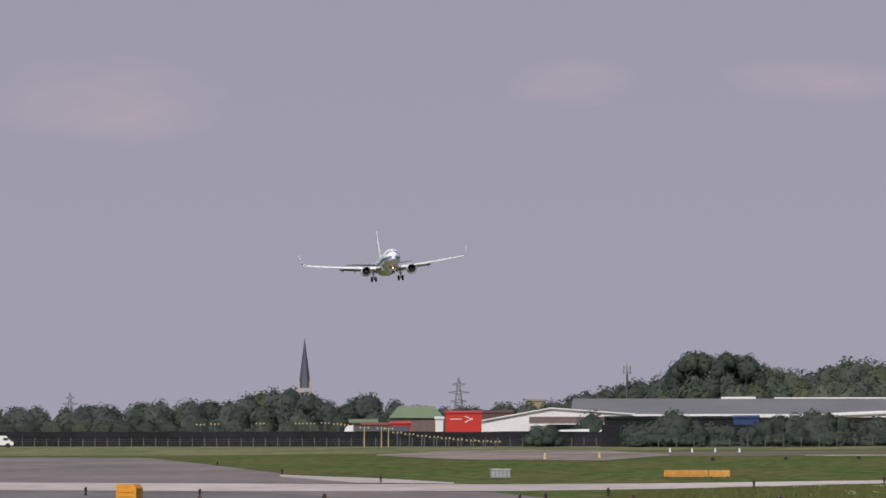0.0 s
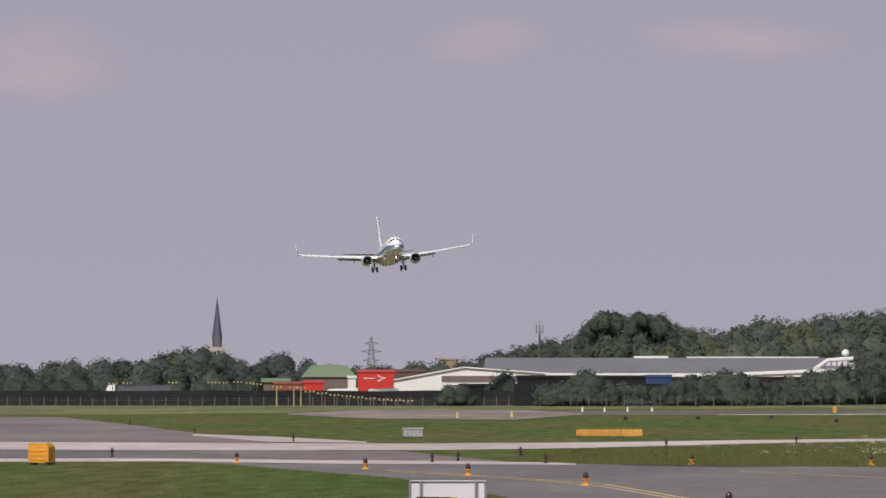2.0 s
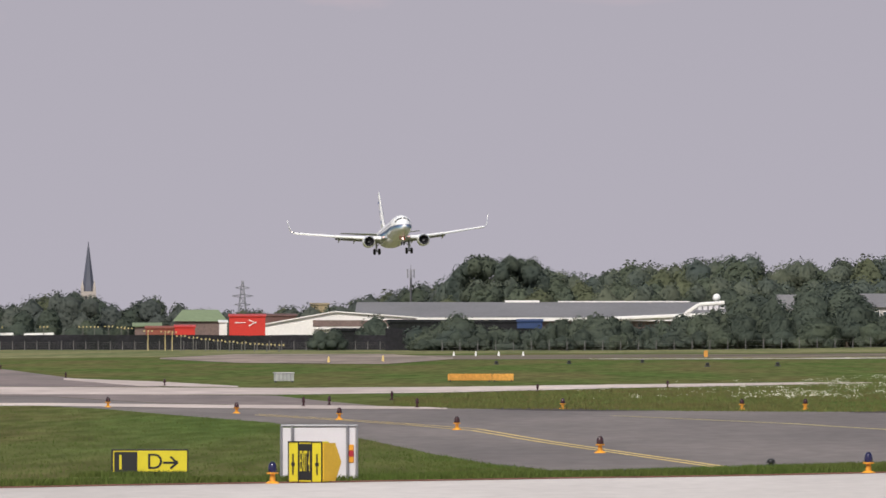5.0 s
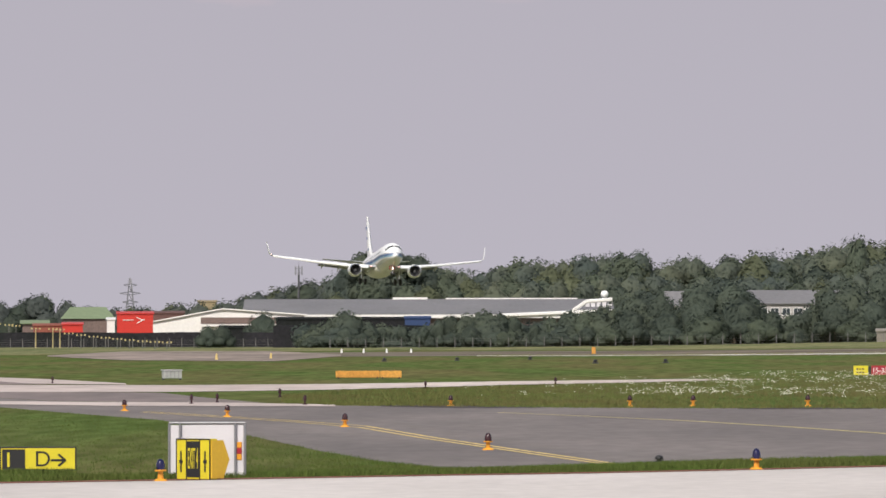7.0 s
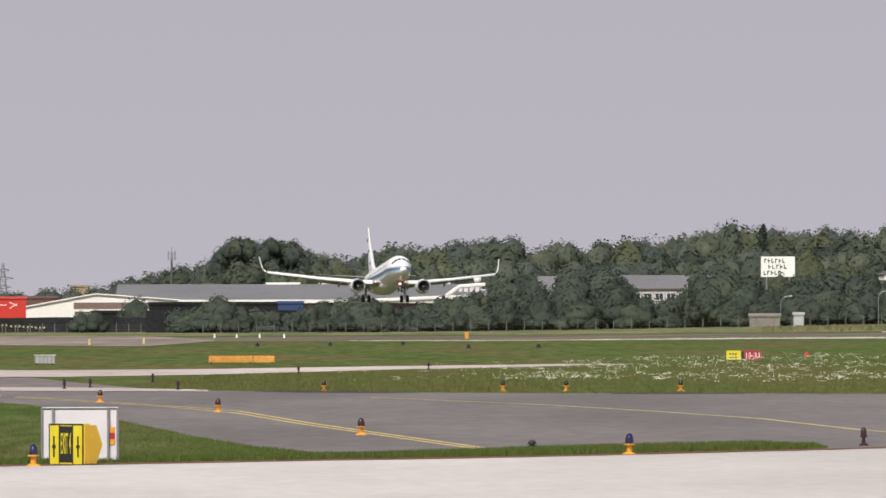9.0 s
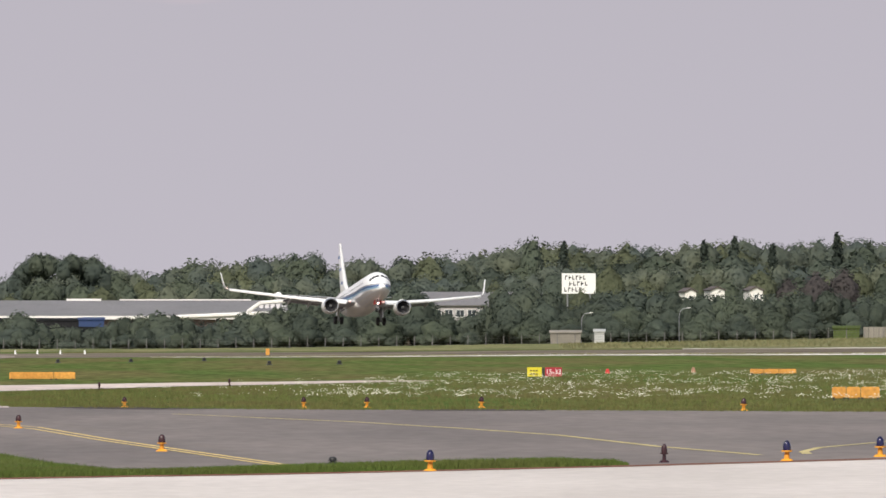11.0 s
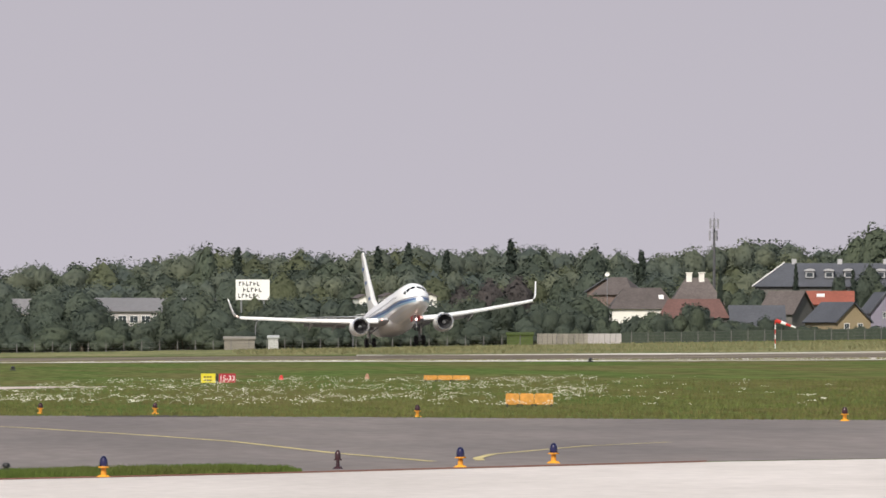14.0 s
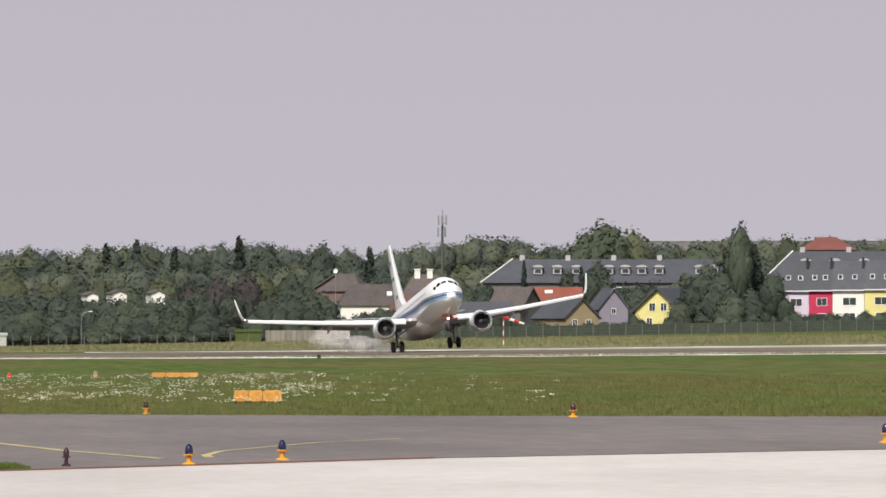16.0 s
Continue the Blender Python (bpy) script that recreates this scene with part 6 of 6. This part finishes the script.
def build_runway_sign():
    ob = thing("runway_sign", facing(25.1, 595.3), "yellow panel and red runway holding sign in the meadow", "sign")
    k = 590 / 17957.0
    sign_box(ob, -31 * k, -5 * k, 0.05, 18 * k, 0.2, YELLOW, "panel", "yellow panel")
    red_panel = sign_box(ob, 1 * k, 31 * k, 0.05, 18 * k, 0.2, SIGN_RED, "panel", "red panel")
    letters("15-33", 0.40, WHITE, red_panel, Matrix.Translation((16 * k, -0.012, 9.5 * k)) @ FRONT)
    bm = bmesh.new()
    for z in (6 * k, 12 * k):
        for q in (-24, -19, -14):
            box(bm, (q * k, -0.01, z), (3.6 * k, 0.006, 2.2 * k))
    part("lettering_bar", bm, BLACK, ob, "dark bars")
    bm = bmesh.new()
    box(bm, (-2 * k, 0.1, 8 * k), (4 * k, 0.2, 17 * k))
    part("gap_post", bm, BLACK, ob, "dark post")


build_runway_sign()


def small_marker(x, y, material, label, h=0.35):
    ob = thing("marker", facing(x, y), label, "marker")
    bm = bmesh.new()
    rod(bm, (0, 0, 0), (0, 0, h), 0.16, 0.1, 8)
    rod(bm, (0, 0, h), (0, 0, h * 1.25), 0.1, 0.03, 8)
    part("body", bm, material, ob, smooth=True)


small_marker(30.6, 632.4, RED, "small red-orange marker in the meadow", 0.24)
small_marker(35.7, 627.8, DULL_ORANGE, "small faded orange marker in the meadow", 0.26)
for x, y in ((-14.1, 1410.7), (-11.0, 1407.6), (-7.8, 1404.1), (-4.4, 1399.5)):
    small_marker(x, y, WHITE, "small white runway-end light", 0.5)
for x, y in ((-23.9, 1070.8), (-18.9, 1114.4)):
    small_marker(x, y, YELLOW_LINE, "small yellow light on the pavement", 0.55)


def build_windsock():
    ob = thing("windsock", facing(123.0, 1264.0), "red and white windsock on a banded pole", "windsock")
    h = 3.6
    for i in range(6):
        bm = bmesh.new()
        rod(bm, (0, 0, h * i / 6), (0, 0, h * (i + 1) / 6), 0.055, 0.055, 8)
        part("pole_band", bm, RED if i % 2 else WHITE, ob)
    for i in range(4):
        bm = bmesh.new()
        rod(bm, (0.1 + 0.62 * i, 0, h - 0.1 - 0.22 * i), (0.1 + 0.62 * (i + 1), 0, h - 0.1 - 0.22 * (i + 1)), 0.26 - 0.04 * i, 0.22 - 0.04 * i, 10)
        part("sleeve", bm, WHITE if i % 2 else RED, ob)


build_windsock()


def build_van(x, y, material, label, k=1.0):
    """A van; k above 1 makes it a taller delivery van."""
    ob = thing("van", facing(x, y), label, "van")
    bm = bmesh.new()
    loft(bm, [[(-2.6 * k, yy, 0.5), (2.6 * k, yy, 0.5), (2.6 * k, yy, 1.1 * k), (2.0 * k, yy, 1.35 * k), (1.3 * k, yy, 2.2 * k), (-2.6 * k, yy, 2.3 * k)] for yy in (0, 2.0)])
    body = part("body", bm, material, ob)
    for yy in (-0.02, 2.02):
        bm = bmesh.new()
        box(bm, (1.2 * k, yy, 1.6 * k), (0.9 * k, 0.05, 0.45 * k))
        part("window", bm, WINDOW, body, "dark side window")
        for dx in (-1.6 * k, 1.6 * k):
            bm = bmesh.new()
            rod(bm, (dx, yy - 0.1, 0.45), (dx, yy + 0.1, 0.45), 0.44, 0.44, 14)
            part("wheel", bm, DARK, ob, "black wheel")
    bm = bmesh.new()
    box(bm, (2.62 * k, 1.0, 0.75), (0.1, 1.9, 0.3))
    part("bumper", bm, BLACK, ob, "dark bumper")
    return ob


build_van(-45.9, 2059.5, WHITE, "white van parked beside the hall")
build_van(-140.1, 1838.1, WHITE, "white van parked at the end of the taxiway")


def build_truck():
    ob = thing("truck", pose(0, 0, 0), "lorry with a white cab and dark grey tank trailer", "truck")
    bm = bmesh.new()
    loft(bm, [[(6.6, yy, 0.6), (6.6, yy, 1.7), (6.2, yy, 3.0), (5.8, yy, 4.0), (4.4, yy, 4.3), (4.4, yy, 0.6)] for yy in (-1.2, 1.2)])
    cab = part("cab", bm, WHITE, ob, "white cab")
    bm = bmesh.new()
    box(bm, (5.6, 1.21, 2.3), (0.9, 0.04, 0.8))
    box(bm, (5.6, -1.21, 2.3), (0.9, 0.04, 0.8))
    part("window", bm, WINDOW, cab, "dark cab window")
    bm = bmesh.new()
    loft(bm, [[(xx, 1.2 * math.cos(a), 2.6 + 1.5 * math.sin(a)) for a in [2 * math.pi * k / 12 for k in range(12)]] for xx in (-7.0, 4.0)])
    part("tank", bm, BLUE_GREY, ob, "long dark grey trailer", smooth=True)
    bm = bmesh.new()
    box(bm, (-1.2, 0, 0.95), (11.4, 1.0, 0.35))
    part("chassis", bm, BLACK, ob)
    for dx in (5.6, 2.6, -3.6, -4.8, -6.0):
        for dy in (-1.1, 1.1):
            bm = bmesh.new()
            rod(bm, (dx, dy - 0.16, 0.5), (dx, dy + 0.16, 0.5), 0.5, 0.5, 14)
            part("wheel", bm, DARK, ob, "black wheel")
    return ob


# traffic on the road behind the screen fence: the thing, where it starts, and its speed along x
TRAFFIC = [(build_truck(), -79.8, 2043.0, -15.2)]
for x, lab in ((-40.6, "tall white delivery van driving along the road"), (-32.4, "tall white delivery van driving along the road")):
    TRAFFIC.append((build_van(x, 2045, WHITE, lab, 1.5), x, 2045, -14.5))


# ---- grass and flowers ----

def tufts(name, count, place, size, material, label, seed, heads=False):
    rng = random.Random(seed)
    verts, faces = [], []
    for _ in range(count):
        x, y = place(rng)
        z = ground_z(x, y) + 0.01
        if heads:
            if noise.noise(Vector((x * 0.22, y * 0.03, seed))) + 0.5 * noise.noise(Vector((x * 0.9, y * 0.09, seed))) < 0.0:
                continue
            stem = rng.uniform(*size)
            for _ in range(rng.randint(1, 8)):
                r = rng.uniform(0.009, 0.025)
                fx, fy, fz = x + rng.gauss(0, 0.13), y + rng.gauss(0, 0.3), z + stem * rng.uniform(0.75, 1.1)
                k, n = len(verts), 5
                for q in range(n):
                    a = 6.283 * q / n
                    verts.append((fx + r * 1.5 * math.cos(a), fy + r * math.sin(a), fz + r * 0.5 * math.sin(a)))
                verts.append((fx, fy, fz + r * 0.5))
                faces.extend([(k + q, k + (q + 1) % n, k + n) for q in range(n)])
            continue
        for _ in range(4):
            h = rng.uniform(*size)
            a, w = rng.uniform(0, 6.28), h * rng.uniform(0.10, 0.22)
            dx, dy = rng.uniform(-0.12, 0.12), rng.uniform(-0.12, 0.12)
            lx, ly = rng.gauss(0, 0.35) * h, rng.gauss(0, 0.3) * h
            k = len(verts)
            verts.extend([(x + dx - w * math.cos(a), y + dy - w * math.sin(a), z - 0.03), (x + dx + w * math.cos(a), y + dy + w * math.sin(a), z - 0.03), (x + dx + lx, y + dy + ly, z + h)])
            faces.append((k, k + 1, k + 2))
    me = bpy.data.meshes.new(name)
    me.from_pydata(verts, [], faces)
    me.materials.append(material)
    return tagged(new(name, me), label, "grass", kind="stuff")


def between(near, far, b0, b1, lean=1.0):
    n, f = polar(near), polar(far)

    def pick(rng):
        while True:
            b = radians(rng.uniform(b0, b1))
            r0, r1 = edge_at(n, b), edge_at(f, b)
            if r1 > r0 + 0.3:
                r = r0 + (r1 - r0) * rng.random() ** lean
                return r * math.sin(b), r * math.cos(b)
    return pick


ISLAND_NEAR = [(x, y + 1.8) for x, y in APRON_EDGE[:5]]
tufts("island_grass", 30000, between(ISLAND_NEAR, ISLAND_EDGE, -4.6, 2.86, 1.4), (0.025, 0.075), BLADES, "short uneven grass on the island", 3)
tufts("verge_grass", 9000, between(ISLAND_NEAR, [(x, y + 6) for x, y in APRON_EDGE[:5]], -4.6, 2.8, 1.0), (0.04, 0.14), BLADES, "taller grass along the concrete edge", 4)
tufts("sign_grass", 500, lambda rng: (rng.uniform(-9.8, -7.6), rng.uniform(206.5, 209.5)), (0.06, 0.13), BLADES, "longer grass at the foot of the sign", 5)
MEADOW_FAR = [(-7.6, 453.8), (-5.1, 501.1), (3.5, 536.9), (13.0, 559.0), (21.2, 635.7), (48.9, 547.3), (68.8, 472.0)]
MEADOW_NEAR = [(-7.5, 427.8), (-4.5, 400.9), (1.4, 389.5), (15.8, 353.6), (28.1, 314.8), (40.8, 279.8)]
tufts("meadow_grass", 30000, between(MEADOW_NEAR, MEADOW_FAR, -0.9, 8.2, 1.2), (0.05, 0.15), MEADOW, "long rough meadow grass beside the taxiway", 6)
FLOWER_FAR = [(-2.9, 520.3), (9.5, 568.2), (21.2, 635.7), (42.0, 579.7), (59.2, 529.6)]
FLOWER_NEAR = [(-2.4, 430.0), (7.2, 428.0), (13.6, 407.0), (26.2, 361.7), (37.7, 336.7)]
tufts("meadow_flowers", 1700, between(FLOWER_NEAR, FLOWER_FAR, 1.0, 4.6, 1.0), (0.15, 0.36), FLOWER, "scattered white meadow flowers", 7, heads=True)
tufts("meadow_flowers", 420, between(FLOWER_NEAR, FLOWER_FAR, -0.2, 5.9, 1.0), (0.12, 0.3), FLOWER, "scattered white meadow flowers", 8, heads=True)

DRY_BLADES = mat("dry_blades", (0.21, 0.20, 0.11), 0.85, vary=0.3, scale=0.1, fine=2, spread=(0.15, 0.15, 0.075), spec=0.0)
tufts("runway_verge", 5200, between([(x, y - 16) for x, y in RUN_NEAR], RUN_NEAR, 0.2, 9.5, 0.5), (0.08, 0.24), DRY_BLADES, "dry uneven grass along the runway's edge", 9)
tufts("far_meadow_grass", 7000, between([(59.0, 1400.0), (101.0, 1150.0), (134.4, 1005.0), (163.0, 890.0)], [(75.0, 1800.0), (166.8, 1840.0), (199.8, 1440.0), (214.4, 1140.0)], 2.5, 9.3, 0.9), (0.15, 0.5), DRY_BLADES, "tall dry meadow grass beyond the runway", 10)


# ---- what moves ----
AIRLINER_ROWS = [
    (0, -81.07, 2148.61, 37.79, -4.40, -3.80, 6.97),
    (0.5, -75.07, 2114.18, 35.43, -4.48, -3.60, 7.00),
    (1, -69.33, 2079.75, 33.30, -4.56, -3.50, 7.04),
    (1.5, -63.68, 2045.29, 31.26, -4.64, -3.20, 7.08),
    (2, -58.05, 2010.83, 29.63, -4.71, -3.60, 7.12),
    (2.5, -52.81, 1974.34, 28.03, -4.79, -4.00, 7.16),
    (3, -47.56, 1937.91, 26.62, -4.87, -3.90, 7.20),
    (3.5, -42.45, 1901.55, 25.24, -4.95, -3.40, 7.24),
    (3.7, -40.43, 1885.95, 24.75, -4.96, -3.20, 7.25),
    (5.8, -20.54, 1723.90, 17.69, -4.53, -0.20, 7.40),
    (6, -18.68, 1708.63, 17.14, -4.55, 0.50, 7.41),
    (6.5, -13.98, 1671.24, 15.39, -4.57, 1.20, 7.43),
    (7, -9.23, 1633.98, 13.74, -4.60, 1.50, 7.44),
    (7.5, -4.26, 1596.86, 12.24, -4.65, 2.20, 7.47),
    (8, 0.83, 1559.87, 10.85, -4.70, 2.20, 7.48),
    (8.5, 5.74, 1523.01, 9.35, -4.82, 0.90, 7.50),
    (9, 11.04, 1486.27, 8.41, -4.93, 0.60, 7.48),
    (11.3, 36.63, 1321.22, 7.43, -5.57, 1.57, 7.24),
    (11.5, 38.94, 1306.95, 7.34, -5.60, 1.60, 7.20),
    (12, 44.66, 1275.87, 7.27, -5.68, 1.10, 7.11),
    (12.5, 50.82, 1244.62, 7.07, -5.76, 0.60, 6.97),
    (13, 57.03, 1213.18, 6.71, -5.88, -1.20, 6.62),
    (13.5, 63.11, 1180.40, 6.25, -6.01, -2.00, 6.25),
    (14, 69.19, 1147.49, 5.86, -6.13, -3.40, 5.86),
    (14.5, 75.05, 1113.74, 5.55, -6.24, -4.87, 5.45),
    (15, 80.46, 1076.67, 5.42, -6.34, -5.73, 4.86),
    (15.5, 85.70, 1039.74, 5.24, -6.46, -6.10, 4.25),
    (16, 90.31, 1000.62, 5.36, -6.60, -4.40, 3.64),
]


PUFFS = []


def build_puffs():
    # thin rolls of tyre smoke that rise where the first wheels touch.
    rng = random.Random(9)
    x, y = 87.4, 1006.6
    backs = [1.5 + 2.4 * i for i in range(11)] + [36.0, 39.0, 42.0, 45.0]
    for i, back in enumerate(backs):
        bm = bmesh.new()
        bmesh.ops.create_icosphere(bm, subdivisions=3, radius=1.0)
        for v in bm.verts:
            k = 1 + 0.35 * noise.noise(v.co * 1.7 + Vector((i, 0, 0)))
            v.co = Vector((v.co.x * 1.5 * k, v.co.y * 2.6 * k, v.co.z * 0.85 * k))
        ob = solid("smoke_puff", bm, SMOKE, pose(0, 0, 0), "thin pale puff of tyre smoke over the runway", "smoke", "tyre smoke", smooth=True)
        px, py = x - 0.156 * back + rng.uniform(-0.5, 0.5), y + 0.988 * back
        z = ground_z(px, py)
        if back < 30:
            late = 16.0 - back / 68.0
            rows = [(0.0, pose(px, py, z - 2.5)), (late - 0.1, pose(px, py, z - 2.5)), (late + 0.1, pose(px, py, z + 0.2)), (16.0, pose(px - 0.04 * back, py, z + 0.4 + 0.034 * back))]
            rows = [r for k, r in enumerate(rows) if k in (0, 1, 3) or r[0] < 15.9]
        else:
            # the first short brush of the tyres, soon gone
            rows = [(0.0, pose(px, py, z - 2.5)), (15.2, pose(px, py, z - 2.5)), (15.4, pose(px, py, z + 0.3)), (15.6, pose(px, py, z + 0.5)), (15.9, pose(px - 0.5, py, z - 2.5)), (16.0, pose(px - 0.5, py, z - 2.5))]
        PUFFS.append((ob, rows))


build_puffs()


def motions():
    walk(JET, [(t, pose(x, y, z, a, b, c)) for t, x, y, z, a, b, c in AIRLINER_ROWS])
    for mover, x, y, speed in TRAFFIC:
        walk(mover, [(t, on_ground(x + speed * t, y, 180)) for t in (0.0, 2.0, 4.0, 8.0, 12.0, 16.0)])
    for puff, rows in PUFFS:
        walk(puff, rows)


motions()
